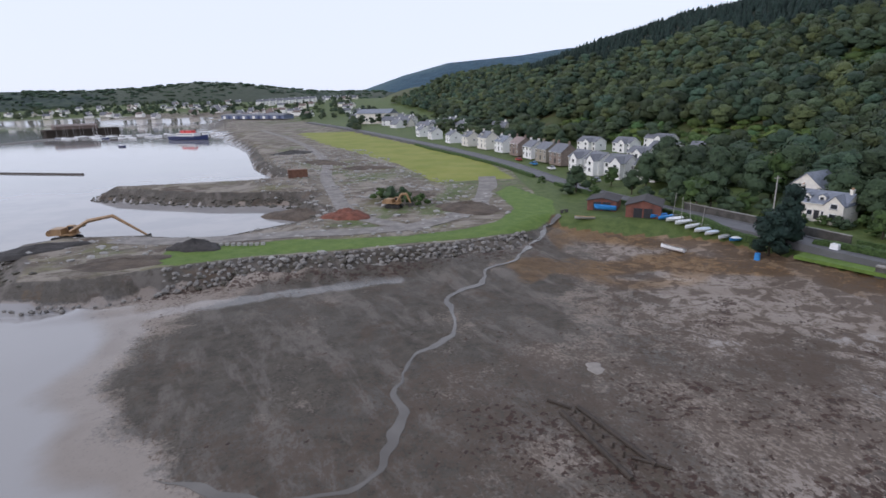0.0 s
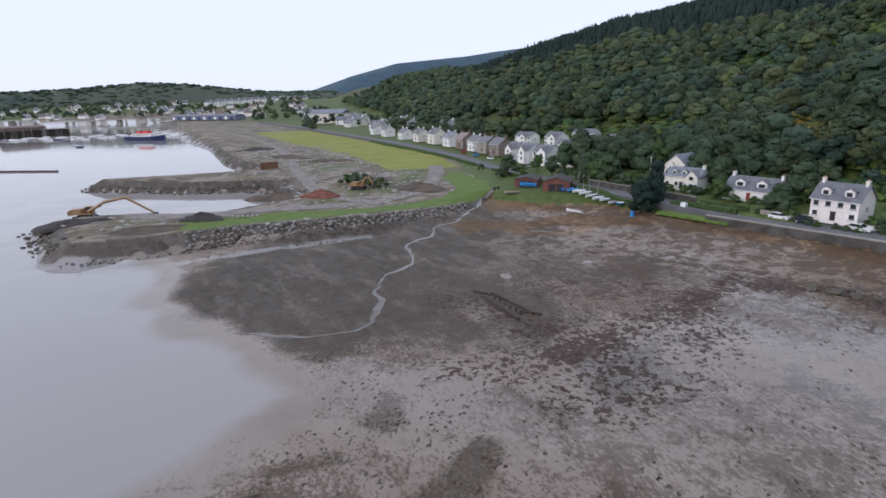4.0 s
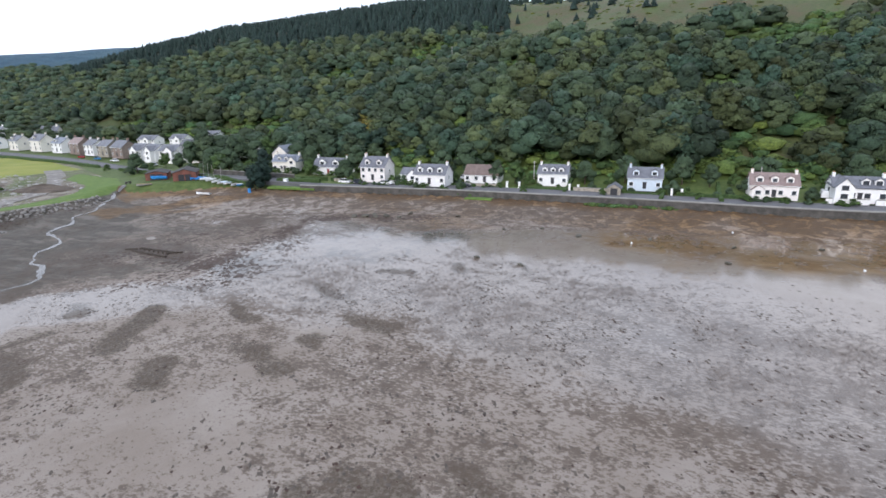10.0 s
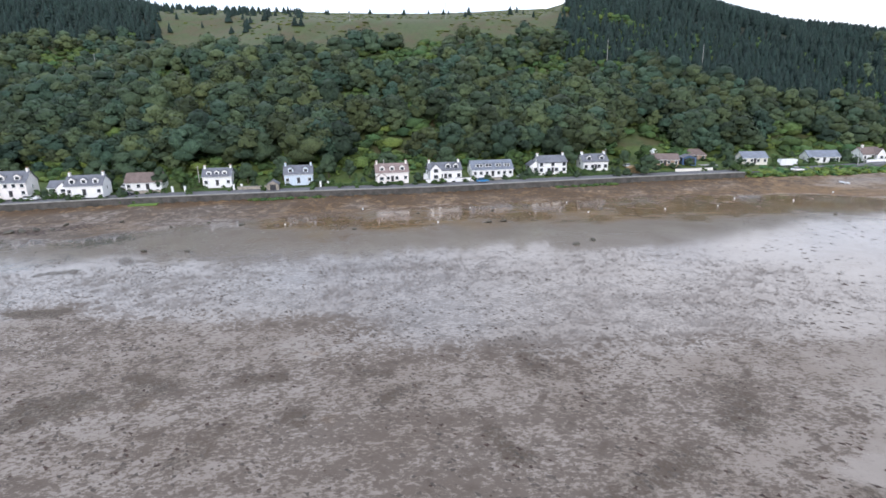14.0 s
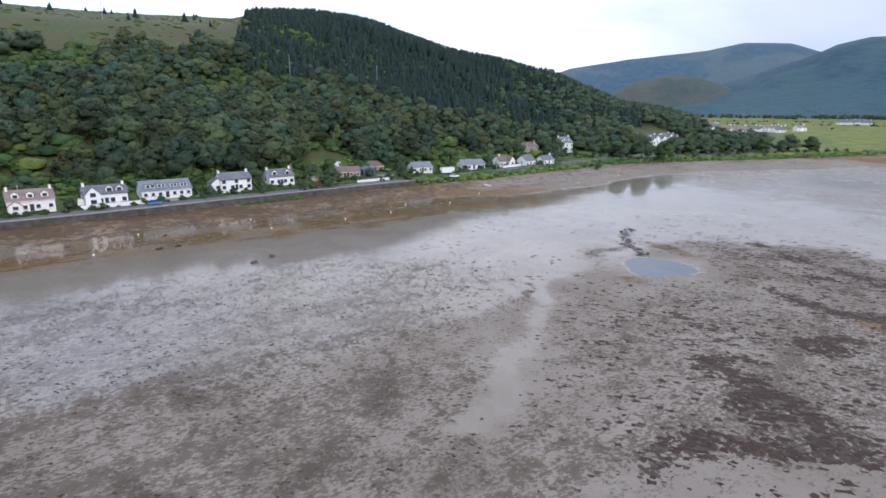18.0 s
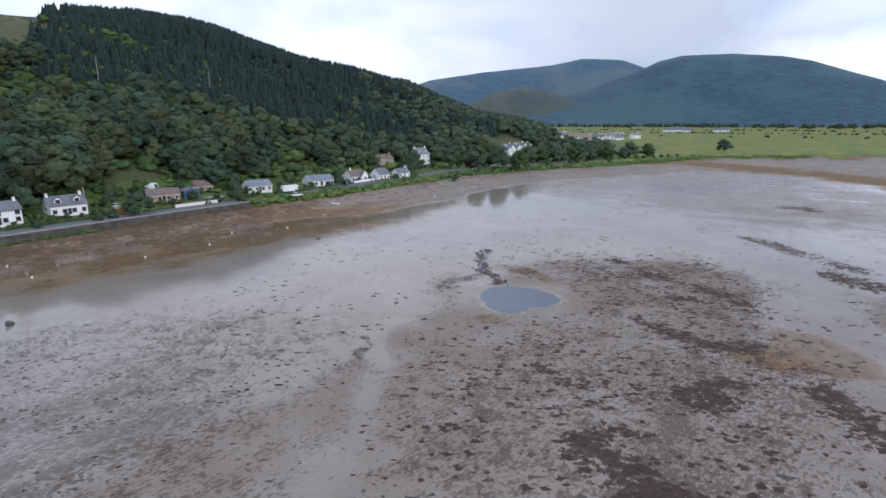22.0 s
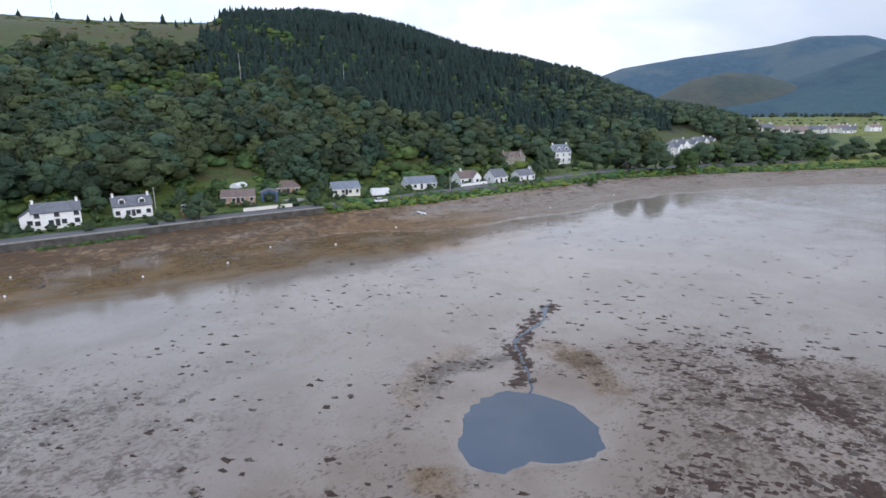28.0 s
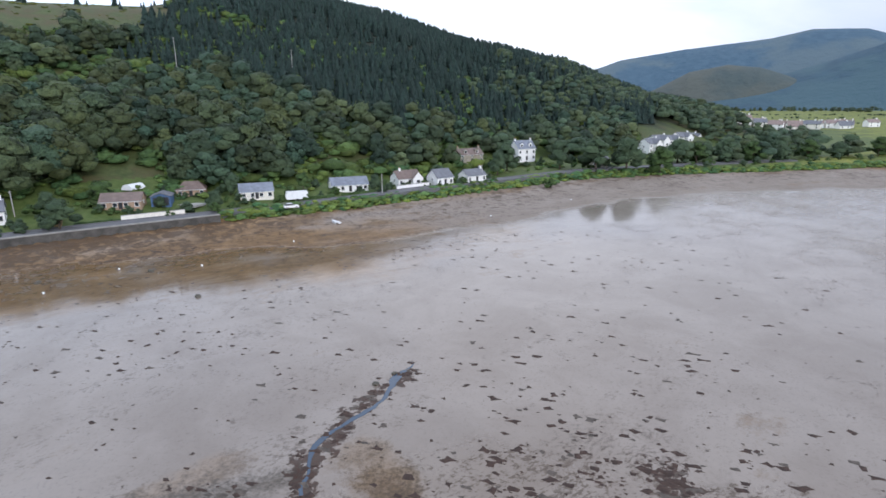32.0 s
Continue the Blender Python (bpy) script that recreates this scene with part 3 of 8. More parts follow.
# where the stony upper beach meets the flat that stays under a skin of water
LOWBEACH = [(47, 54), (53, 38), (54, 18), (65, 10), (81, -7), (97, -29), (111, -52), (120, -72), (131, -93), (138, -112), (145, -135), (146, -160), (155, -184), (168, -208), (192, -240), (200, -275), (196, -330)]
FILM = [(20, 24), (38, 31)] + LOWBEACH + [(205, -380), (150, -396), (100, -372), (20, -340), (-40, -300), (-10, -240), (24, -206), (38, -204), (62, -200), (75, -175), (60, -140), (40, -112), (26, -84), (30, -50), (26, -20), (6, 10)]
POOL = [(61.4, -152.1), (63.4, -154), (64.7, -156.4), (63.6, -159.5), (61.1, -162.2), (57, -163.4), (53.4, -162.6), (52.3, -160), (52, -157.9), (52.9, -155.6), (51.5, -153.7), (52.3, -150.9), (56, -150.4)]


def covers(x, y, sd, d, h):
    """What lies on the ground: wetness, stains, rust-coloured algae, shingle, grass, rubble, meadow, and loose weed."""
    n, n2 = fbm(x, y, 30, 11), fbm(x, y, 9, 12)
    bx, by = x + 9 * (fbm(x, y, 14, 41) - 0.5), y + 9 * (fbm(x, y, 14, 42) - 0.5)
    shore = np.where(x > 20, -sd, 99.0)
    film = signed(bx, by, FILM)
    flood = smooth(signed(bx, by, FLOOD), -9, 6) * (sd < 0.3)
    wet = 0.46 + 0.50 * smooth(film, -5, 5) + 0.30 * (n - 0.5)
    wet = np.maximum(wet, 0.85 * stroke(bx, by, CREEK, 0.3, 3.0))
    wet = np.maximum(wet, 0.95 * stroke(bx, by, [(-40, 68), (-31, 73), (-16, 78), (-6, 80)], 0.8, 4.2))
    wet = np.maximum(wet, 1.0 * stroke(bx, by, [(-12, 22), (-2, 17), (12, 12), (24, 12), (40, 8)], 3, 13))
    for pts, r in (([(28, 77), (36, 76)], 1.2), ([(28, 60), (33, 55)], 2.4), ([(40, 56), (50, 53)], 2.6), ([(50, 46), (60, 36)], 2.6), ([(35, 44), (44, 47)], 1.8), ([(20, 60), (27, 50)], 1.3), ([(46, 46), (57, 55)], 1.2)):
        wet = np.maximum(wet, 0.72 * stroke(bx, by, pts, r * 0.1, r * 2.4))
    wet = np.maximum(wet, 0.95 * stroke(bx, by, [(66, -136), (52, -131), (43, -127), (36, -123), (27, -118), (20, -114), (14, -109)], 0.5, 2.8))
    wet = np.maximum(wet, 0.9 * stroke(bx, by, [(71, -234), (50, -215), (33, -192), (20, -180)], 4, 10))
    wet = np.where(sd > 0.6, 0.0, wet)
    dark_bed = [(-37, 66), (-38, 58), (-36, 47), (-30, 40), (-24, 37), (-18, 32), (-10, 28), (-3, 29), (5, 36), (10, 46), (15, 60), (24, 85), (23, 106), (10, 94), (-8, 88), (-30, 80)]
    grey_bed = [(-22, 32), (-14, 26), (-4, 22), (8, 20), (16, 25), (26, 32), (36, 39), (43, 46), (46, 58), (50, 74), (42, 92), (23, 106), (2, 74)]
    shingle = np.maximum((0.92 + 1.1 * (n2 - 0.5)) * smooth(signed(bx, by, dark_bed) + 5 * (n2 - 0.5), -4, 4), (0.60 - 0.24 * smooth(x, 16, 36) + 1.0 * (n2 - 0.5)) * smooth(signed(bx, by, grey_bed), -6, 6)) + 0.2 * (n - 0.5)
    wet = np.where((shingle > 0.4) & (stroke(bx, by, [(-37, 66), (-31, 73), (-16, 78), (-8, 79)], 0.3, 2.8) < 0.3), np.minimum(wet, 0.55 + 0.4 * n2) * (1 - 0.55 * np.clip(shingle, 0, 1)), wet)
    brown = [(10, 25), (26, 29), (50, 42), (63, 28), (72, 4), (52, 0), (30, 8), (12, 12)]
    shingle = np.maximum(shingle, (0.44 + 0.9 * (n2 - 0.5)) * smooth(signed(bx, by, brown), -7, 7))
    wet -= 0.25 * smooth(-shore, -14, -2) + 0.34 * smooth(-y, 190, 280)
    wet = np.where(x > 44, wet - 0.22 * smooth(signed(bx, by, LOWBEACH + [(260, -330), (260, 54)]), -4, 6), wet)
    weed = 0.04 + 0.25 * (n - 0.5) + 0.12 * (1 - smooth(shore, 10, 40)) * (x > 30)
    cx, cy = x + 5.0 * (fbm(x, y, 5, 43) - 0.5), y + 5.0 * (fbm(x, y, 5, 44) - 0.5)
    for pts, r, k in (([(-31, 2.7), (-25, 4.8), (-20, 7.5), (-13, 8), (-7, 9.5)], 0.9, 0.8), ([(-12, 4), (-13.6, -1.7), (-16, -6), (-19, -9)], 2.2, 1.0), ([(4.2, 7.5), (1, 3.5), (-3, -1.2)], 1.6, 1.0), ([(0.2, -10), (-1.3, -13)], 1.9, 1.0), ([(-2.3, 16), (-4, 13.5)], 1.2, 0.9), ([(8.7, 16), (11.5, 11)], 0.8, 0.9),
                      ([(13, 2.4), (13.3, -0.8), (13.2, -4.6)], 1.1, 1.0), ([(25.8, 2), (25.7, -1), (25, -5)], 1.2, 1.0), ([(36.6, 1.2), (38.3, -1), (40, -3.6)], 1.0, 0.9), ([(22.6, -13.5), (23.4, -19.5)], 1.5, 1.0), ([(9, -12.8), (9.6, -19.4)], 1.7, 0.9), ([(15, -14.4), (14.8, -16.5)], 1.0, 0.8), ([(43, 5.1), (44.2, 4)], 0.8, 0.7),
                      ([(24.8, -6.7), (24.2, -9.2)], 0.7, 0.7), ([(46.3, -5.8), (44.3, -9)], 1.0, 0.8), ([(54, -11.6), (52.7, -16.8)], 0.9, 0.8), ([(6, -39), (6.6, -42)], 1.5, 0.9), ([(12.7, -43.5), (12.8, -48)], 1.6, 0.8), ([(2.2, -37.5), (3, -39.6)], 1.1, 0.9), ([(15.3, -55), (15.8, -57.3)], 1.2, 0.8), ([(8.6, -46.2), (17, -45.6)], 1.3, 0.6),
                      ([(19, -64.8), (19.2, -67.7)], 1.2, 0.8), ([(16.3, -70.5), (17.8, -72.6)], 1.1, 0.8), ([(27, -82.6), (24.5, -84.2)], 1.4, 0.8), ([(3, -58), (6.5, -58.5)], 1.3, 0.7), ([(10.8, -62), (10.9, -64.4)], 1.0, 0.7), ([(9, 44), (13, 37), (16, 33)], 1.2, 0.8), ([(-10, 27), (-7, 30)], 2.0, 0.7), ([(53.4, -129.3), (46.2, -127.5)], 0.8, 0.8),
                      ([(14, -80), (10, -84)], 1.4, 0.7), ([(8, -92), (14, -96)], 1.6, 0.7), ([(20, -100), (26, -103)], 1.5, 0.7), ([(6, -104), (12, -108)], 1.6, 0.7)):
        weed = np.maximum(weed, 0.95 * k * stroke(cx, cy, pts, r * 0.4, r * 2.3))
    clots = 0.0 * x
    for pts, r, k in (([(47, 41), (40, 37), (33, 33), (26, 29), (20, 26), (16, 23)], 2.4, 1.0), ([(24, 27), (14, 30)], 2.6, 0.7), ([(50, 40), (57, 37), (60, 29)], 1.4, 0.9), ([(46, 52), (56, 40), (66, 24)], 2.2, 0.6), ([(34, 60), (38, 68)], 1.2, 0.6), ([(38, 29), (28, 22), (16, 14)], 4.0, 0.56), ([(20, 22), (6, 22)], 4.0, 0.52), ([(20, 44), (34, 42)], 3.0, 0.45), ([(6, 40), (20, 30)], 4.0, 0.42),
                      ([(20, -138.6), (14.6, -139.4), (7.8, -140), (3.6, -139)], 1.8, 1.0), ([(14, -139), (6.4, -133.5), (6.6, -128.4), (6, -121.5)], 1.8, 0.95), ([(60, -186), (51, -187.5), (40, -185.5)], 1.6, 0.9), ([(67, -188), (53, -186)], 1.4, 0.75), ([(38, -167.2), (32, -167.5), (27.5, -170.5)], 1.7, 1.0), ([(42.5, -167.1), (37, -166)], 1.2, 0.8), ([(32, -164.6), (28.8, -168)], 1.2, 0.85), ([(23, -160.4), (21, -154)], 1.8, 0.95),
                      ([(21, -140), (21, -144)], 1.4, 0.9), ([(18.4, -168), (12, -163), (7.6, -162)], 1.6, 0.95), ([(42, -214), (32, -213)], 2.6, 0.85), ([(96, -285), (92, -290), (86, -286)], 3.0, 0.9), ([(70, -232), (54, -226), (40, -222)], 2.0, 0.7), ([(36, -144), (30, -146)], 1.3, 0.6), ([(47, -176), (44, -181)], 1.4, 0.75)):
        clots = np.maximum(clots, k * stroke(cx, cy, pts, r * 0.3, r * 2.2))
    clots *= 0.62 + 0.38 * smooth(fbm(x, y, 6, 47, 3), 0.36, 0.54)
    beach = smooth(signed(bx, by, LOWBEACH + [(260, -330), (260, 54)]), -3, 3) * (sd < 0)
    rust = 0.08 + 0.30 * beach * (0.4 + 1.2 * n2)
    rust = np.maximum(rust, (0.66 + 0.7 * (n2 - 0.5)) * stroke(bx, by, LOWBEACH[5:13], 14, 44))
    rust = np.maximum(rust, (0.3 + 0.8 * n2) * (1 - smooth(shore, 3, 10)))
    rust = np.maximum(rust, 0.80 * stroke(bx, by, [(12, 82), (24, 84), (38, 85), (48, 78)], 2, 6))
    rust = np.maximum(rust, 0.55 * stroke(bx, by, [(22, 79), (32, 73), (40, 80)], 1, 5))
    rust *= 1 - 0.45 * smooth(-y, 150, 190) * (x > 100) * (y > -370)
    # bladder weed in broken mats along the foot of the wall
    strand = (0.15 + 0.65 * n2) * (1 - smooth(shore, 2, 24)) * (x > 30) + 0.40 * (1 - smooth(shore, 20, 50)) * (x > 40)
    strand = strand * (1 - 0.6 * smooth(-y, 115, 160))
    strand = np.maximum(strand, (0.2 + 0.7 * n2) * smooth(signed(bx, by, [(18, 60), (26, 96), (46, 88), (58, 66), (92, 14), (66, 20), (46, 47), (34, 44)]), -5, 6))
    for rim in ([(65, -148), (71, -151), (75, -156)], [(61, -167), (67, -168), (74, -165)], [(50, -149), (52, -148)]):
        rust = np.maximum(rust, 0.50 * stroke(bx, by, rim, 0.5, 5.0))
        weed = np.maximum(weed, 0.55 * stroke(bx, by, rim, 0.5, 4.5))
    weed = np.maximum(weed, 0.7 * stroke(bx, by, [(66, -150), (70, -153), (72, -160)], 0.5, 4))
    clots = np.maximum(clots, 1.0 * stroke(bx, by, [(64, -157), (67, -160), (70, -160.6), (73, -161), (76, -162.4), (81, -165), (86, -168), (89, -171)], 0.4, 1.8))
    rust = np.maximum(rust, 0.75 * stroke(bx, by, [(26, -181), (20, -176), (22, -172)], 2, 6))
    rust = np.maximum(rust, 0.95 * stroke(x, y, [(222, -416), (174, -411), (112, -396), (60, -380)], 8, 30))
    clots = np.maximum(clots, 0.5 * (1 - smooth(np.abs(sd), 1, 6)) * (x < 20) * (y > 60))
    wet = np.maximum(wet, smooth(signed(x, y, POOL), -0.6, 0.4) * 1.3)
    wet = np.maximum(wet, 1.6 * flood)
    hole = signed(x, y, POOL)
    weed, rust, clots = (np.where(hole > -0.4, 0, v) * (1 - flood) for v in (weed, rust, clots))
    shingle = shingle * (1 - flood)
    land = sd > 0.3
    works = (x < 24 + 0.0 * y) & (d < 0) & (y > 60) & (y < 1000)
    meadow = smooth(signed(x, y, MEADOW), -3, 3)
    spit = smooth(signed(x, y, SPIT_GRASS), -1.5, 1.5)
    tuft = smooth(fbm(x, y, 26, 21), 0.5, 0.62) * 0.5
    grass = np.where(land, np.where(works, np.maximum(spit * 1.2, tuft * smooth(sd, 6, 14)), 0.85), 0)
    rub = np.where(land & works, 0.95 * smooth(sd, 3.0, 6.5), 0)
    shingle = np.where(land & works, 1.0, shingle)
    southfield = land & (y < -330) & (d < 0)
    med = np.where(land, np.where(works, meadow, np.where(southfield, 0.50, 0.15 + 0.35 * (fbm(x, y, 60, 31) - 0.4))), 0)
    upper = (h > 60) & (bearing(x, y)[0] > 44) & (bearing(x, y)[0] < 88)
    med = np.where(upper, 0.16 + 0.8 * (fbm(x, y, 40, 13) - 0.5), med)
    med = np.where(spit > 0.3, 0.1, med)
    # loose weed tufts: thick on the middle of the flat, thin by the film of water
    dots = 0.62 * smooth(signed(x, y, [(14, -18), (30, -6), (52, 0), (60, -30), (64, -60), (66, -90), (60, -118), (30, -112), (10, -126), (-20, -60), (-6, -30)]), -14, 10)
    dots = np.maximum(dots, 0.5 * smooth(signed(x, y, [(60, -60), (70, -62), (76, -92), (76, -112), (66, -130), (50, -133), (36, -126), (50, -110)]), -6, 8))
    dots = np.maximum(dots, 0.62 * smooth(signed(x, y, [(70, -172), (72, -188), (61, -203), (40, -193), (28, -178), (14, -166), (0, -142), (8, -120), (30, -122), (44, -132), (48, -146), (46, -158), (54, -168)]), -7, 7))
    dots = np.maximum(dots, 0.72 * smooth(signed(x, y, [(10, 60), (40, 60), (80, 20), (100, -30), (90, -30), (60, 20), (20, 30), (-10, 20), (-20, 40)]), -8, 8))
    dots = np.maximum(dots, 0.52 * smooth(signed(x, y, [(-34, -4), (-12, 10), (8, 20), (30, 16), (50, 2), (30, -10), (0, -20), (-24, -16)]), -5, 6))
    dots = np.maximum(dots, 0.26 * (film < 0) + 0.2 * (n - 0.5))
    dots = np.where(stroke(x, y, [(66, -136), (52, -131), (43, -127), (36, -123), (27, -118), (20, -114), (14, -109)], 1.0, 3.0) > 0.4, 0.05, dots)
    dots = np.where((sd > 0) | (signed(x, y, POOL) > -4) | (flood > 0.4), 0.0, dots + 0.25 * (n - 0.5))
    clots, strand = (np.where(sd > -0.2, 0.0, v) for v in (clots, strand))
    return wet, weed, rust, shingle, grass, rub, med, np.clip(dots, 0, 1), clots, strand


def axis(lo, hi, step, end_lo, end_hi, grow=1.12):
    a = list(np.arange(lo, hi + step / 2, step))
    s = step
    while a[-1] < end_hi:
        s *= grow
        a.append(a[-1] + s)
    s = step
    while a[0] > end_lo:
        s *= grow
        a.insert(0, a[0] - s)
    return np.array(a)


def sheet(name, xs, ys, z, mat):
    """A grid of quads as one mesh."""
    nx, ny = len(xs), len(ys)
    gx, gy = np.meshgrid(xs, ys, indexing="ij")
    co = np.stack([gx, gy, z], -1).reshape(-1, 3).astype(np.float32)
    i = (np.arange(nx - 1)[:, None] * ny + np.arange(ny - 1)[None]).ravel()
    return raw_mesh(name, co, np.stack([i, i + ny, i + ny + 1, i + 1], -1), mat)


def raw_mesh(name, co, faces, mats, flat=False):
    me = bpy.data.meshes.new(name)
    k = faces.shape[1]
    me.vertices.add(len(co)), me.loops.add(faces.size), me.polygons.add(len(faces))
    me.vertices.foreach_set("co", np.ascontiguousarray(co, np.float32).ravel())
    me.loops.foreach_set("vertex_index", np.ascontiguousarray(faces, np.int32).ravel())
    me.polygons.foreach_set("loop_start", np.arange(len(faces), dtype=np.int32) * k)
    me.polygons.foreach_set("use_smooth", np.full(len(faces), not flat))
    for m in mats if isinstance(mats, (list, tuple)) else [mats]:
        me.materials.append(m)
    me.update(calc_edges=True)
    return me


def paint(me, name, rgba):
    a = me.attributes.new(name, "FLOAT_COLOR", "POINT")
    a.data.foreach_set("color", np.ascontiguousarray(rgba, np.float32).ravel())


XS, YS = axis(-112, 262, 1.25, -2900, 4400), axis(-262, 214, 1.25, -4400, 4400)
GX, GY = np.meshgrid(XS, YS, indexing="ij")
GZ, SD, DI, HI = height(GX, GY)
GZ = GZ - 0.35 * smooth(signed(GX, GY, POOL), -0.8, 1.0)
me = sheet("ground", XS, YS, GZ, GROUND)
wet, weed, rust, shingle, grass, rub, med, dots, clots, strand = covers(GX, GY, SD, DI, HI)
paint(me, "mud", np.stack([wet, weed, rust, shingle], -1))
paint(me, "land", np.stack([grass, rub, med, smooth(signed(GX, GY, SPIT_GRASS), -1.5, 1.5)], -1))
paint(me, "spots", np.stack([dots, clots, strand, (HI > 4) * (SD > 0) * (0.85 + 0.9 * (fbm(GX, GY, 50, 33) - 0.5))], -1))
paint(me, "litter_shade", np.repeat(((fir_zone(GX, GY, GZ) & (HI > 8)) * 1.0)[..., None], 4, -1))
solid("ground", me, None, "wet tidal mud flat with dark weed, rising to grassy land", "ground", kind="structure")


def zat(x, y):
    """Height of the ground sheet at one place."""
    i = min(max(int(np.searchsorted(XS, x)) - 1, 0), len(XS) - 2)
    j = min(max(int(np.searchsorted(YS, y)) - 1, 0), len(YS) - 2)
    u, v = (x - XS[i]) / (XS[i + 1] - XS[i]), (y - YS[j]) / (YS[j + 1] - YS[j])
    return float((GZ[i, j] * (1 - u) + GZ[i + 1, j] * u) * (1 - v) + (GZ[i, j + 1] * (1 - u) + GZ[i + 1, j + 1] * u) * v)


w = MB()
w.add([(-2900, -3000, 0), (-10, -3000, 0), (-10, 1500, 0), (-2900, 1500, 0)], [(0, 1, 2, 3)])
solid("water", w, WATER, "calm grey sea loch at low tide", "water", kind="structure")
w = MB()
w.add([(46, -168, -0.03), (70, -168, -0.03), (70, -146, -0.03), (46, -146, -0.03)], [(0, 1, 2, 3)])
solid("pool_water", w, POOLWATER, "still blue-grey tide pool on the flat", "water", kind="structure")


# ---------------------------------------------------------------- far hills
def range_of_hills(name, label, azs, els, r, depth, mat, rough=0.16, base=2.0):
    """A long hill whose skyline follows the bearings, with a rounded body in front of and behind its crest."""
    na, nr = 160, 26
    az = np.linspace(azs[0], azs[-1], na)
    el = np.interp(az, azs, els)
    v = np.linspace(-1, 1, nr)
    A, V = np.meshgrid(np.radians(az), v, indexing="ij")
    R = r + V * depth
    crest = np.maximum(0, (27 + r * np.tan(np.radians(el))))[:, None]
    x, y = REF[0] + R * np.sin(A), REF[1] + R * np.cos(A)
    shape = np.cos(np.clip(V, -1, 1) * math.pi / 2) ** 1.3
    z = base + crest * shape * (1 + rough * 4 * (fbm(x, y, depth * 0.5, 7) - 0.5) * (1 - shape)) + crest * 0.05 * (fbm(x, y, 110, 9) - 0.5) * (0.4 + 0.6 * (1 - shape))
    z[:, 0] = z[:, -1] = -5
    co = np.stack([x, y, z], -1).reshape(-1, 3)
    i = (np.arange(na - 1)[:, None] * nr + np.arange(nr - 1)[None]).ravel()
    solid(name, raw_mesh(name, co, np.stack([i, i + 1, i + nr + 1, i + nr], -1), mat), None, label, "hill", kind="structure")


# far forest and far moor carry the blue of distance haze in their colours
HAZEFOREST = forest_hill_material("hazy_far_forest", (0.022, 0.060, 0.092), (0.038, 0.092, 0.130), (0.048, 0.100, 0.122))
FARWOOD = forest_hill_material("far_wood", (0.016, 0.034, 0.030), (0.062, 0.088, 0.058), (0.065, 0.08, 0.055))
HAZEMOOR = forest_hill_material("hazy_far_moor", (0.044, 0.094, 0.140), (0.066, 0.124, 0.172), (0.092, 0.136, 0.160))
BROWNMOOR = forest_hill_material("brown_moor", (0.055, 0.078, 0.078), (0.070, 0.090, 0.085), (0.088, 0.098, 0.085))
range_of_hills("backdrop_mountain", "distant blue-green mountain with cloud on its top", [108, 113, 116, 121, 124.6, 128, 131, 134.5, 137, 140, 146, 152], [1, 2.9, 3.9, 4.6, 4.9, 5.2, 5.7, 5.5, 4.6, 4.0, 2, 0], 3700, 900, HAZEMOOR)
range_of_hills("backdrop_mountain_wooded", "dark forested mountain behind the fields", [117, 122, 127, 130, 133, 136, 138, 140, 144, 147.8, 150, 152.2, 156.5, 162, 170], [0.2, 0.9, 1.7, 2.4, 3.3, 4.3, 5.2, 5.6, 5.6, 5.2, 4.7, 3.9, 2.4, 1.2, 0.4], 2700, 800, HAZEFOREST)
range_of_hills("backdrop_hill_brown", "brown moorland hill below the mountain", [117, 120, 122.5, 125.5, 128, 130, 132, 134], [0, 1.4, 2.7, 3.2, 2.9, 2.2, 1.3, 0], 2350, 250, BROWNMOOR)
range_of_hills("backdrop_ridge_south", "far pale ridge beyond the loch head", [152, 156, 159, 164, 172, 180], [1.5, 2.5, 3.2, 3.6, 3.0, 1], 3900, 500, HAZEMOOR)
range_of_hills("backdrop_hill_north", "distant blue wooded hill beyond the village", [-10, -7, -3.3, 1, 4, 8, 12.5, 16, 22, 30], [0, 1.0, 2.2, 3.2, 3.4, 3.7, 4.2, 4.3, 4.0, 2], 2600, 600, HAZEFOREST)
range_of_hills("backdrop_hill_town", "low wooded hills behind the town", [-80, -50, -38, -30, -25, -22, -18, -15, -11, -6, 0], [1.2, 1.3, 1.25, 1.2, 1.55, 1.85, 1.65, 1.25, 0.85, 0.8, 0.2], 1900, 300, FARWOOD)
range_of_hills("backdrop_hills_across", "long hills on the far side of the loch", [-80, -60, -45, -36, -28, -20], [2.2, 1.9, 1.5, 1.2, 1.0, 0.4], 3300, 500, HAZEMOOR)


TOWN_HILL = ([-80, -50, -38, -30, -25, -22, -18, -15, -11, -6, 0], [1.2, 1.3, 1.25, 1.2, 1.55, 1.85, 1.65, 1.25, 0.85, 0.8, 0.2])
# ---------------------------------------------------------------- road and sea wall
def offset(pts, o):
    out = []
    for i, (x, y) in enumerate(pts):
        a, b = Vector(pts[max(0, i - 1)]), Vector(pts[min(len(pts) - 1, i + 1)])
        t = (b - a).normalized()
        out.append((x + t.y * o, y - t.x * o))
    return out


def densify(pts, step):
    out = []
    for (ax, ay), (bx, by) in zip(pts, pts[1:]):
        n = max(1, int(math.hypot(bx - ax, by - ay) / step))
        out += [(ax + (bx - ax) * i / n, ay + (by - ay) * i / n) for i in range(n)]
    return out + [pts[-1]]


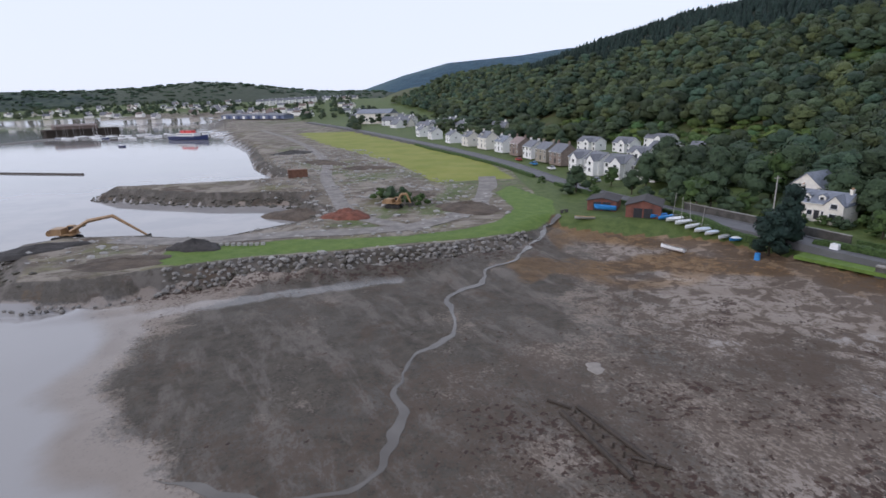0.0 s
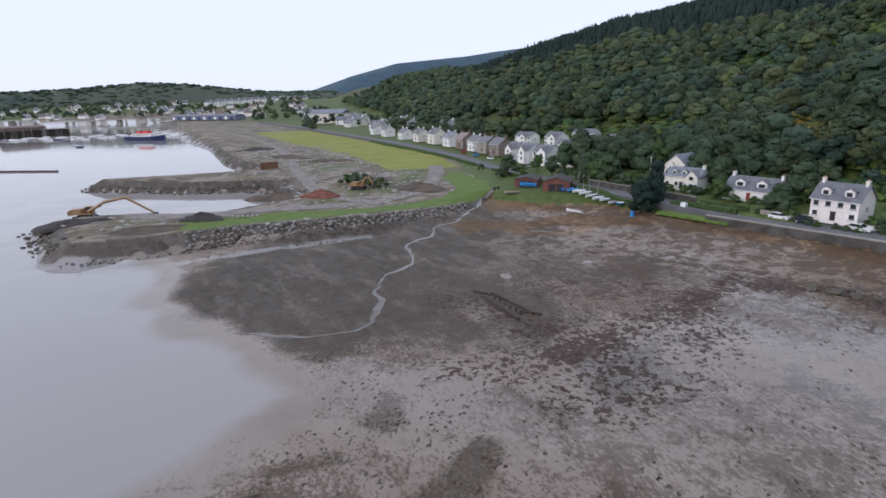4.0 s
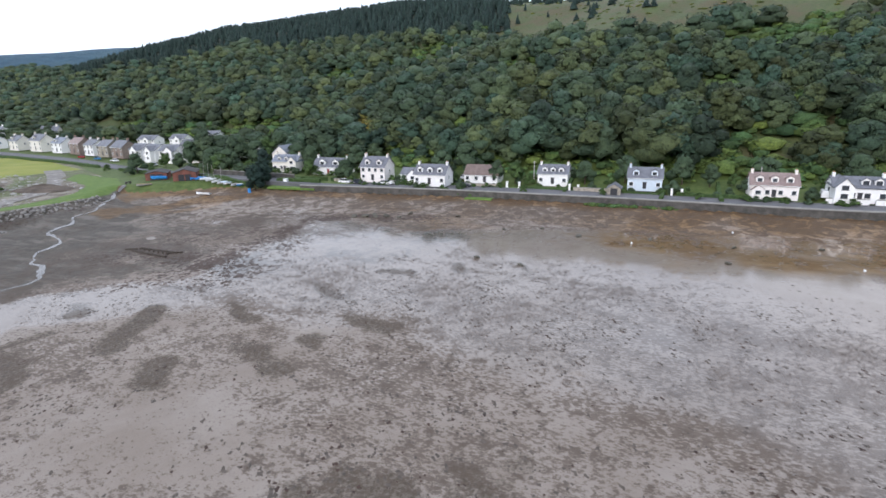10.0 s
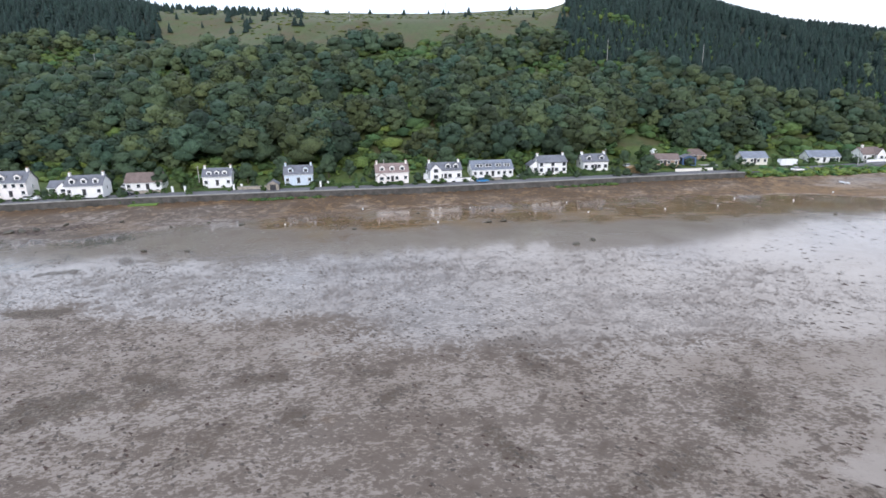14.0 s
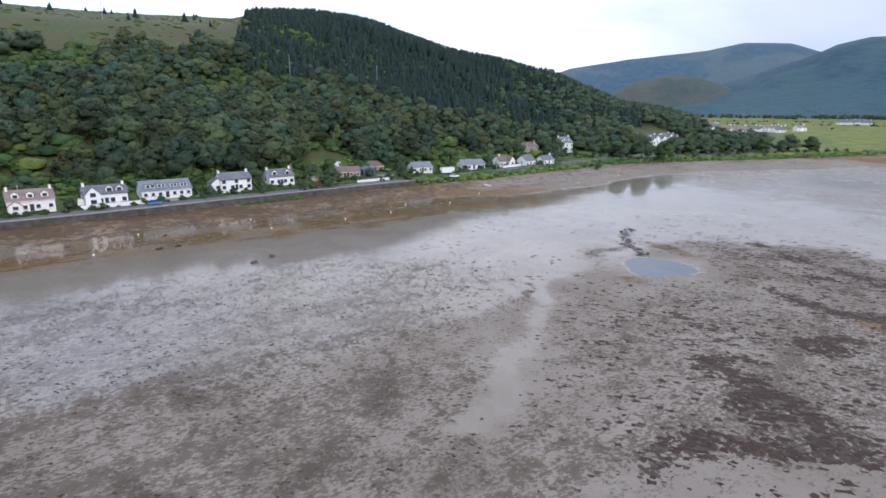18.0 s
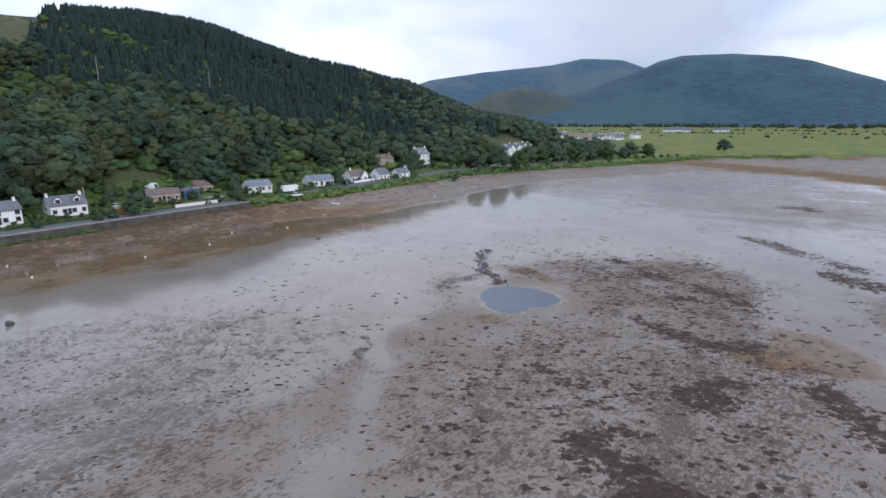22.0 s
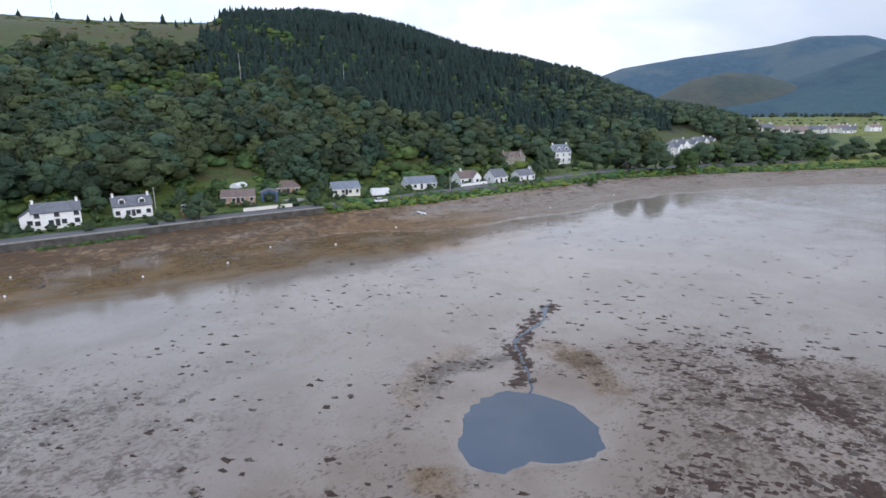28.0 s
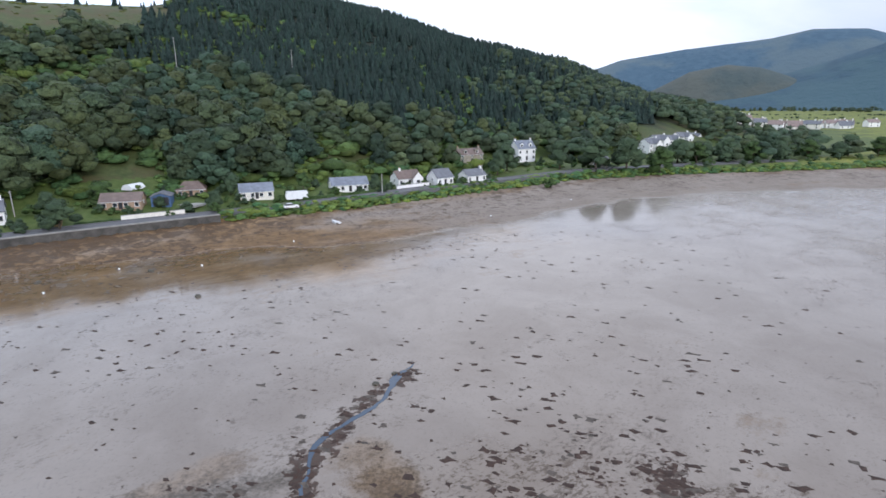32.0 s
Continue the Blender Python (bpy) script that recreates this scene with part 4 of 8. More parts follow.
def ribbon(pts, left, right, top, thick, mb=None, mat=0):
    """A strip with thickness along a line; top(x, y) is its height. Positive offsets lie to the west."""
    mb = mb or MB()
    a, b = offset(pts, left), offset(pts, right)
    rings = []
    for (x0, y0), (x1, y1), (xm, ym) in zip(a, b, pts):
        z = top(xm, ym)
        rings.append([(x0, y0, z - thick), (x1, y1, z - thick), (x1, y1, z), (x0, y0, z)])
    return mb.loft(rings, mat)


def curve_points(pts, step=6.0):
    """Rounds a line by averaging its corners."""
    p = densify(pts, step)
    for _ in range(3):
        p = [p[0]] + [((a[0] + 2 * b[0] + c[0]) / 4, (a[1] + 2 * b[1] + c[1]) / 4) for a, b, c in zip(p, p[1:], p[2:])] + [p[-1]]
    return p


def road_z(x, y):
    return 3.05 + 1.4 * max(0.0, min(1.0, (y - 150) / 100)) + 0.9 * max(0.0, min(1.0, (-y - 130) / 50)) + 0.6 * max(0.0, min(1.0, (y - 66) / 20))


road_line = curve_points(ROAD)
SOLID_ROAD = ribbon(road_line, 2.3, -2.1, road_z, 3.0)
solid("road", SOLID_ROAD, ASPHALT, "grey asphalt shore road behind the sea wall", "road", kind="structure")
solid("pavement", ribbon(road_line, -2.15, -2.75, lambda x, y: road_z(x, y) + 0.12, 3.0), ASPHALT, "grey asphalt footpath along the houses", "pavement", kind="structure")
WALL_LINE = [(60, 72), (64, 66), (84, 34), (104, -6), (117, -37), (140, -78), (155, -105), (168, -131)]
wall_line = curve_points(WALL_LINE, 5)
solid("sea_wall", ribbon(wall_line, 0.3, -1.6, lambda x, y: 3.1, 3.0), SEAWALL, "dark weathered stone sea wall above the beach", "wall", kind="structure")
solid("wall_coping", ribbon(wall_line, 0.4, -0.35, lambda x, y: 3.32, 0.24), COPING, "pale stone coping along the sea wall", "trim", kind="structure")
# ---------------------------------------------------------------- woods
ICO = {}


def ico(level):
    if level not in ICO:
        bm = bmesh.new()
        bmesh.ops.create_icosphere(bm, subdivisions=level, radius=1.0)
        bm.verts.ensure_lookup_table()
        ICO[level] = (np.array([v.co[:] for v in bm.verts]), np.array([[v.index for v in f.verts] for f in bm.faces]))
        bm.free()
    return ICO[level]


def unit(v):
    return v / (np.linalg.norm(v, axis=-1, keepdims=True) + 1e-9)


def broad_crown(rng, blobs, level, tufts, wide=1.0, low=0.28, leaf=1.0):
    """A crown of unit height made of rounded clumps and loose leaf sprays, with soft normals; low: where it begins."""
    V, F, N, n = [], [], [], 0
    bv, bf = ico(level)
    heart = np.array([0, 0, 0.42])
    centres = []
    for i in range(blobs):
        t = i / max(1, blobs - 1)
        z = low + (0.88 - low) * (0.12 + 0.88 * t)
        spread = 0.33 * wide * (1 - 0.8 * max(0, (t - 0.3) / 0.7) ** 1.6)
        a = i * 2.4 + rng.uniform(-0.5, 0.5)
        rr = spread * rng.uniform(0.55, 1.1) if i else 0
        r = rng.uniform(0.13, 0.22) * (1.35 if i == 0 else 1) * (0.7 + 0.3 * wide) * min(1.3, (8 / blobs) ** 0.38)
        c = np.array([math.cos(a) * rr, math.sin(a) * rr, z if i else 0.5])
        centres.append((c, r))
        p = bv * (1 + 0.55 * (rng.rand(len(bv), 1) - 0.5)) * np.array([1.12, 1.12, 0.86]) * r + c
        V.append(p), F.append(bf + n)
        N.append(unit(0.42 * bv + 0.6 * unit(p - heart) + np.array([0, 0, 0.1])))
        n += len(p)
    cc, cr = np.array([c for c, r in centres]), np.array([r for c, r in centres])
    pick = rng.randint(len(centres), size=tufts)
    u = unit(rng.normal(size=(tufts, 3)))
    u[:, 2] = np.where(u[:, 2] < -0.3, -u[:, 2], u[:, 2])
    q = cc[pick] + u * cr[pick][:, None] * rng.uniform(0.98, 1.22, (tufts, 1)) * np.array([1.14, 1.14, 0.9])
    # leaf sprays lie roughly along the skin of their clump
    side = unit(np.cross(u, rng.normal(size=(tufts, 3))))
    other = np.cross(u, side) + u * rng.uniform(-0.5, 0.5, (tufts, 1))
    s = rng.uniform(0.014, 0.038, (tufts, 1)) * leaf
    tri = np.stack([q + side * s, q + (other * 0.9 - side * 0.5) * s, q - (other * 0.9 + side * 0.5) * s], 1)
    turned = np.einsum("ij,ij->i", np.cross(tri[:, 1] - tri[:, 0], tri[:, 2] - tri[:, 0]), u) < 0
    tri[turned] = tri[turned][:, ::-1]
    V.append(tri.reshape(-1, 3)), F.append(np.arange(tufts * 3).reshape(-1, 3) + n)
    N.append(np.repeat(unit(0.42 * u + 0.6 * unit(q - heart) + 0.5 * rng.normal(size=(tufts, 3)) + np.array([0, 0, 0.1])), 3, 0))
    return np.concatenate(V), np.concatenate(F), np.concatenate(N)


def fir_crown(rng, tiers, sides, slim=0.2):
    """A fir of unit height: drooping tiers with ragged rims."""
    V, F, N, n = [], [], [], 0
    for k in range(tiers):
        z0 = 0.06 + 0.84 * k / tiers
        z1 = min(1.0, z0 + 1.9 / tiers)
        r = slim * (1 - 0.92 * k / tiers)
        t = np.arange(sides) * math.tau / sides + rng.uniform(0, 6)
        rr = r * (1 + 0.6 * (rng.rand(sides) - 0.5))
        V.append(np.concatenate([np.stack([np.cos(t) * rr, np.sin(t) * rr, z0 - 0.03 * rng.rand(sides)], -1), [[0, 0, z1]]]))
        N.append(np.concatenate([unit(np.stack([np.cos(t), np.sin(t), 0.1 + 0 * t], -1)), [[0, 0, 1.0]]]))
        F.append(np.array([[i, (i + 1) % sides, sides] for i in range(sides)]) + n)
        n += sides + 1
    return np.concatenate(V), np.concatenate(F), np.concatenate(N)


def trunk_of(height, radius, sides=5):
    t = np.arange(sides) * math.tau / sides
    v = np.concatenate([np.stack([np.cos(t) * radius, np.sin(t) * radius, 0 * t - 0.05], -1), np.stack([np.cos(t) * radius * 0.5, np.sin(t) * radius * 0.5, 0 * t + height], -1)])
    return v, np.array([q for i in range(sides) for q in ((i, (i + 1) % sides, i + sides), ((i + 1) % sides, (i + 1) % sides + sides, i + sides))])


def wood(name, label, templates, xy, z, size, wide, tint, mats, seed):
    """Many trees joined into one mesh."""
    rng = np.random.RandomState(seed)
    V, F, T, N, n = [], [], [], [], 0
    for i in range(len(xy)):
        tv, tf, tn = templates[rng.randint(len(templates))]
        a = rng.uniform(0, math.tau)
        c, d = math.cos(a), math.sin(a)
        ca, sa = c * size[i] * wide[i], d * size[i] * wide[i]
        p = np.stack([tv[:, 0] * ca - tv[:, 1] * sa + xy[i][0], tv[:, 0] * sa + tv[:, 1] * ca + xy[i][1], tv[:, 2] * size[i] + z[i] - 0.3], -1)
        V.append(p), F.append(tf + n), T.append(np.repeat(tint[i][None], len(p), 0))
        N.append(np.stack([tn[:, 0] * c - tn[:, 1] * d, tn[:, 0] * d + tn[:, 1] * c, tn[:, 2]], -1))
        n += len(p)
    me = raw_mesh(name, np.concatenate(V), np.concatenate(F), mats)
    paint(me, "tint", np.concatenate([np.concatenate(T), np.ones((n, 1))], 1))
    me.normals_split_custom_set_from_vertices(np.concatenate(N).astype(np.float32))
    return solid(name, me, None, label, "woodland", kind="stuff")


def tints(rng, n, spread=0.3, warm=0.2):
    b = 1 + spread * (rng.rand(n, 1) * 2 - 1)
    w = warm * (rng.rand(n, 1) - 0.35)
    return np.clip(b * np.concatenate([1 + w * 1.6, 1 + w * 0.6, 1 - w * 0.5], 1), 0.3, 2.0)


def scatter(rng, step, rmin, rmax, az0, az1):
    """Jittered points in a ring sector round the middle of the bay."""
    out = []
    r = rmin
    while r < rmax:
        s = step * (1 + 0.9 * (r - 150) / 700)
        n = int(r * radians(az1 - az0) / s)
        a = np.radians(az0 + (az1 - az0) * (np.arange(n) + rng.rand(n) * 0.9) / n)
        rr = r + (rng.rand(n) - 0.5) * s
        out.append(np.stack([REF[0] + rr * np.sin(a), REF[1] + rr * np.cos(a)], -1))
        r += s * 0.92
    return np.concatenate(out)


rng = np.random.RandomState(4)
pts = scatter(rng, 5.4, 95, 1150, -14, 126)
pz, psd, pd, ph = height(pts[:, 0], pts[:, 1])
paz, pr = bearing(pts[:, 0], pts[:, 1])
skyline = np.interp(paz, SKY_AZ, SKY_EL)
pel = np.degrees(np.arctan2(pz + 8 - 27, pr))
keep = (ph > 0.6) & (pd > 25 + 72 * smooth(pts[:, 1], 115, 165)) & (pr < np.interp(paz, [-14, 10, 30, 100, 115, 126], [1100, 1100, 1000, 920, 960, 1000]))
conifer = fir_zone(pts[:, 0], pts[:, 1], pz)
open_hill = (paz > 44) & (paz <= 86.6) & (pel > np.interp(paz, [44, 47, 55, 68, 78, 87], [6.0, 5.2, 5.9, 6.8, 7.2, 6.9]) + 0.9 * (fbm(pts[:, 0], pts[:, 1], 45, 43) - 0.5))
clear = (fbm(pts[:, 0], pts[:, 1], 34, 44) > 0.66) & (pr < 420)
for cx_, cy_, cr_ in ((184, -106, 13), (113, 113, 15), (127, 122, 14), (105, 106, 9), (200, -101, 10), (190, -97, 8), (245, -206, 12), (252, -232, 11), (232, -218, 9), (208, -186, 8), (76, 101, 8), (68, 152, 8), (84, 163, 8), (90, 153, 8), (99, 158, 8), (80, 150, 6)):
    clear |= np.hypot(pts[:, 0] - cx_, pts[:, 1] - cy_) < cr_
keep &= ~clear
near = pr < 300
rng2 = np.random.RandomState(8)
NEAR_T = [broad_crown(rng2, 12, 1, 440, w_, 0.10, 1.35) for w_ in (1.0, 1.15, 0.9, 1.25, 1.05)]
MID_T = [broad_crown(rng2, 6, 1, 200, w_, 0.12, 1.5) for w_ in (1.0, 1.2, 1.35, 0.9)]
FAR_T = [broad_crown(rng2, 3, 1, 50, w_, 0.1, 1.6) for w_ in (1.0, 1.25, 0.9)]
FIR_T = [fir_crown(rng2, 4, 6, s_) for s_ in (0.22, 0.27, 0.32)]
for nm, lb, sel, tmpl, lo, hi, seed in (
        ("broadleaf_wood", "dense green broadleaf woodland on the hillside above the houses", keep & ~conifer & ~open_hill & (pr < 245), NEAR_T, 5.5, 13, 1),
        ("broadleaf_wood_upper", "green broadleaf woodland higher on the hill", keep & ~conifer & ~open_hill & (pr >= 245) & (pr < 520), MID_T, 5.5, 12, 2),
        ("broadleaf_wood_far", "distant broadleaf woodland under the ridge", keep & ~conifer & ~open_hill & (pr >= 520), FAR_T, 8, 13, 3),
        ("fir_forest", "dark fir plantation along the ridge", keep & conifer, FIR_T, 5.5, 10.5, 4)):
    k = np.flatnonzero(sel)
    r_ = np.random.RandomState(seed)
    if nm == "fir_forest":
        k = np.concatenate([k, k, k])
        jit = (r_.rand(len(k), 2) - 0.5) * 11
        tint = tints(r_, len(k), 0.25, 0.05)
        wide = r_.uniform(0.9, 1.35, len(k))
    else:
        jit = np.zeros((len(k), 2))
        tint = tints(r_, len(k), 0.42, 0.5)
        wide = r_.uniform(1.0, 1.5, len(k))
    p = pts[k] + jit
    z = height(p[:, 0], p[:, 1])[0]
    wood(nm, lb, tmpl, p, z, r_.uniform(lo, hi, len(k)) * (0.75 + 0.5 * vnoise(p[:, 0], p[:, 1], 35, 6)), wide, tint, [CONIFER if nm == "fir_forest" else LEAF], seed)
# scrub between the trees
k = np.flatnonzero((pd > 22) & (pr < 420) & ~open_hill)
r_ = np.random.RandomState(12)
p = np.concatenate([pts[k] + (r_.rand(len(k), 2) - 0.5) * 9, pts[k] + (r_.rand(len(k), 2) - 0.5) * 9])
z, _, dd, hh = height(p[:, 0], p[:, 1])
ok = (hh > 0.1) & (np.hypot(p[:, 0] - 192, p[:, 1] + 101) > 11)
p, z = p[ok], z[ok]
TUFT_T = [broad_crown(rng2, 1, 1, 30, 1.4, 0.05, 2.6) for _ in range(4)]
SCRUB_T = [broad_crown(rng2, 1, 1, 16, 1.4, 0.05, 3.2) for _ in range(4)]
gap = np.minimum(np.hypot(p[:, 0] - 113, p[:, 1] - 113), np.hypot(p[:, 0] - 127, p[:, 1] - 122)) < 17
shade = tints(r_, len(p), 0.35, 0.5) * 1.25
shade[gap] = shade[gap] * np.array([2.3, 1.25, 1.0])
wood("hillside_scrub", "bright green bracken and scrub between the trees", TUFT_T, p, z - 0.8, r_.uniform(3, 5.5, len(p)), r_.uniform(1.2, 2.0, len(p)), shade, [HEDGE], 12)
k = np.flatnonzero((ph > 60) & (paz > 44) & (paz < 88) & open_hill)
r_ = np.random.RandomState(14)
p = pts[k] + (r_.rand(len(k), 2) - 0.5) * 18
p = p[fbm(p[:, 0], p[:, 1], 25, 48) > 0.47]
wood("hill_bracken", "olive bracken and heather tufts on the open hill", TUFT_T, p, height(p[:, 0], p[:, 1])[0] - 0.4, r_.uniform(0.6, 1.6, len(p)), r_.uniform(2.0, 3.6, len(p)), tints(r_, len(p), 0.3, 0.5) * np.array([1.6, 1.25, 1.1]), [HEDGE], 14)
# conifers alone on the open hill and along its crest
k = np.flatnonzero(open_hill & keep & ((rng.rand(len(pts)) < 0.006) | ((pel > skyline - 1.0) & (paz > 46) & (paz < 60) & (rng.rand(len(pts)) < 0.12))))
wood("hill_firs", "scattered dark firs on the open hill", FIR_T, pts[k], pz[k], rng.uniform(4, 9, len(k)), rng.uniform(1.1, 1.7, len(k)), tints(rng, len(k), 0.2, 0.05), [CONIFER], 21)
# ---------------------------------------------------------------- houses
PANES = {}
FRONTS = []
SG = "houses south of the sea wall"


def ring(mb, w, h, t, y0, y1, mat=0):
    """A picture-frame shape, w by h outside, its bars t wide, between y0 and y1."""
    o = [(-w / 2, -h / 2), (w / 2, -h / 2), (w / 2, h / 2), (-w / 2, h / 2)]
    i = [(-w / 2 + t, -h / 2 + t), (w / 2 - t, -h / 2 + t), (w / 2 - t, h / 2 - t), (-w / 2 + t, h / 2 - t)]
    p = [(x, y, z) for y in (y0, y1) for r in (o, i) for x, z in r]
    f = []
    for k in range(4):
        j = (k + 1) % 4
        f += [(k, j, 4 + j, 4 + k), (8 + j, 8 + k, 12 + k, 12 + j), (j, k, 8 + k, 8 + j), (4 + k, 4 + j, 12 + j, 12 + k)]
    return mb.add(p, f, mat)


def window_mesh(w, h):
    """A frame, its glass and its sill as shared meshes."""
    key = (round(w, 2), round(h, 2))
    if key not in PANES:
        f = ring(MB(), w, h, 0.1, -0.09, 0.01)
        g = MB().box(0, -0.012, 0, w - 0.18, 0.02, h - 0.18)
        s = MB().box(0, -0.08, -h / 2 - 0.06, w + 0.2, 0.2, 0.09)
        PANES[key] = (f.mesh("window", TRIM), g.mesh("pane", GLASS), f.mesh("window", DARKTRIM), s.mesh("sill", COPING))
    return PANES[key]


def put_window(parent, x, y, z, w, h, turn=0, dark=False):
    fm, gm, dm, sm = window_mesh(w, h)
    ob = part("window", dm if dark else fm, None, parent, at=pose(x, y, z, 0, 0, turn))
    part("pane", gm, None, ob)
    part("sill", sm, None, ob)
    return ob


def dormer(parent, x, y, z, w, h, depth, wallm, roofm, dark=False):
    mb = MB()
    mb.prism([(-w / 2, 0), (w / 2, 0), (w / 2, h), (0, h + w * 0.38), (-w / 2, h)], 0, depth, 0)
    ob = part("dormer", mb, [wallm, roofm], parent, at=pose(x, y, z))
    rf = MB()
    a, b = h + w * 0.38 + 0.02, h - 0.12
    rf.prism([(0, a), (w / 2 + 0.2, b), (w / 2 + 0.2, b + 0.13), (0, a + 0.15), (-w / 2 - 0.2, b + 0.13), (-w / 2 - 0.2, b)], -0.15, depth)
    part("dormer_roof", rf, roofm, ob)
    put_window(parent, x, y, z + h * 0.52, w * 0.72, h * 0.84, 0, dark)


def house(x, y, face, w, d, eaves, ridge, wallm, roofm, label, z=None, dormers=(), chimneys=(-1, 1), rows=((1.5, 3),), door=0.0, hip=0.0, group="houses on the shore road", back=True, dark=False, doorm=None, wing=None, dh=1.5, dw=1.7, flatdormer=None):
    """A gabled or hipped house; x, y: the middle of its front; face: compass bearing that its front looks to."""
    fx, fy = math.sin(radians(face)), math.cos(radians(face))
    small = (0.88, 0.82, 0.78)
    if group == "houses on the shore road":
        x, y, small = x - fx * 2.9, y - fy * 2.9, (0.89, 0.84, 0.74)
        FRONTS.append((x, y, fx, fy, w))
    elif group == SG:
        FRONTS.append((x, y, fx, fy, w))
    z = z if z is not None else max(zat(x - fx * d * 0.2, y - fy * d * 0.2), 4.0)
    yaw = math.degrees(math.atan2(fx, -fy))
    root = thing("house", pose(x - fx * d * 0.41, y - fy * d * 0.41, z - 0.1, 0, 0, yaw) @ Matrix.Diagonal((*small, 1)), label, "house", group)
    hw, hd = w / 2, d / 2
    body = MB()
    rise = ridge - eaves
    if hip:
        body.box(0, 0, eaves / 2 - 0.4, w, d, eaves + 0.8)
    else:
        n = [(-hd, -0.8), (hd, -0.8), (hd, eaves), (0, ridge - 0.05), (-hd, eaves)]
        body.add([(-hw, a, b) for a, b in n] + [(hw, a, b) for a, b in n], [(0, 4, 3, 2, 1), (5, 6, 7, 8, 9), (0, 1, 6, 5), (1, 2, 7, 6), (2, 3, 8, 7), (3, 4, 9, 8), (4, 0, 5, 9)])
    part("wall", body, wallm, root)
    o, ov = 0.35, 0.3
    drop = rise * o / hd
    roof = MB()
    if hip:
        hx = hw - hip
        e, t = eaves - drop, 0.14
        p = [(-hw - o, -hd - o, e), (hw + o, -hd - o, e), (hw + o, hd + o, e), (-hw - o, hd + o, e), (-hx, 0, ridge), (hx, 0, ridge)]
        q = [(a, b, c + t) for a, b, c in p]
        roof.add(p[:4] + q, [(3, 2, 1, 0), (0, 1, 5, 4), (1, 2, 6, 5), (2, 3, 7, 6), (3, 0, 4, 7), (4, 5, 9, 8), (6, 7, 8, 9), (5, 6, 9), (7, 4, 8)])
    else:
        for s in (-1, 1):
            a, b = (0.0, ridge), (s * (hd + o), eaves - drop)
            ring = [(a[0], a[1]), b, (b[0], b[1] + 0.16), (0.0, ridge + 0.18)]
            roof.add([(-hw - ov, yy, zz) for yy, zz in ring] + [(hw + ov, yy, zz) for yy, zz in ring], [(0, 1, 2, 3), (7, 6, 5, 4), (0, 4, 5, 1), (1, 5, 6, 2), (2, 6, 7, 3), (3, 7, 4, 0)])
    part("roof", roof, roofm, root)
    for c in chimneys:
        cm = MB()
        cx = c * (hw - 0.45)
        cm.box(cx, 0, ridge + 0.25, 0.55, 0.95, 1.5)
        cm.box(cx, 0, ridge + 1.02, 0.68, 1.08, 0.12)
        ch = part("chimney", cm, wallm, root)
        for k in (-0.28, 0.28):
            part("chimney_pot", MB().tube((cx, k, ridge + 1.05), (cx, k, ridge + 1.45), 0.14, 0.11, 7), POT, ch)
    for zc, n in rows:
        ww, wh = (1.15, 1.35)
        for i in range(n):
            xx = (i - (n - 1) / 2) * (w - 2.0) / max(1, n - 1) if n > 1 else 0
            if zc < 2.2 and door is not None and abs(xx - door) < 0.9:
                continue
            put_window(root, xx, -hd, zc, ww, wh, 0, dark)
    for s in (-1, 1):
        if eaves > 2.2 and not hip:
            put_window(root, s * hw, 0, eaves * 0.55 + 0.4, 0.9, 1.1, 90 * s, dark)
    if door is not None:
        dm = MB()
        dm.box(0, -0.04, 1.02, 0.95, 0.08, 2.04)
        dm.box(0, -0.03, 2.12, 1.15, 0.12, 0.14)
        dr = part("door", dm, doorm or DARKTRIM, root, at=pose(door, -hd, 0.1))
        hm = MB()
        hm.box(0.35, -0.1, 1.0, 0.05, 0.05, 0.14)
        part("handle", hm, STEEL, dr)
    for dx in dormers:
        yy = -hd * 0.80
        dormer(root, dx, yy, eaves + rise * 0.20 - 0.1, dw, dh, hd * 0.8, wallm, roofm, dark)
    for dx, fw in flatdormer or ():
        fd = part("dormer", MB().box(0, hd * 0.35, 0.75, fw, hd * 0.75, 1.5), wallm, root, at=pose(dx, -hd * 0.75, eaves + rise * 0.22))
        part("dormer_roof", MB().box(0, hd * 0.3, 1.56, fw + 0.3, hd * 0.85, 0.12), roofm, fd)
        for k in (-1, 1):
            put_window(root, dx + k * fw * 0.24, -hd * 0.77, eaves + rise * 0.22 + 0.8, fw * 0.44, 1.1, 0, dark)
    if wing:
        wx, wy, ww_, wd, we, wr = wing
        wg = part("wing", MB().prism([(-ww_ / 2, -0.8), (ww_ / 2, -0.8), (ww_ / 2, we), (0, wr), (-ww_ / 2, we)], -wd / 2, wd / 2), wallm, root, at=pose(wx, wy, 0))
        a, b = wr + 0.03, we - 0.25
        part("wing_roof", MB().prism([(0, a), (ww_ / 2 + 0.3, b), (ww_ / 2 + 0.3, b + 0.15), (0, a + 0.17), (-ww_ / 2 - 0.3, b + 0.15), (-ww_ / 2 - 0.3, b)], -wd / 2 - 0.2, wd / 2 + 0.2), roofm, wg)
        for zz in (1.5,) if we < 3.6 else (1.5, 3.9):
            put_window(root, wx, wy - wd / 2, zz, 1.4, 1.3, 0, dark)
    gt = MB()
    gt.tube((-hw - ov, -hd - o - 0.05, eaves - drop + 0.02), (hw + ov, -hd - o - 0.05, eaves - drop + 0.02), 0.07, 0.07, 6)
    part("gutter", gt, TRIM if not dark else DARKTRIM, root)
    return root


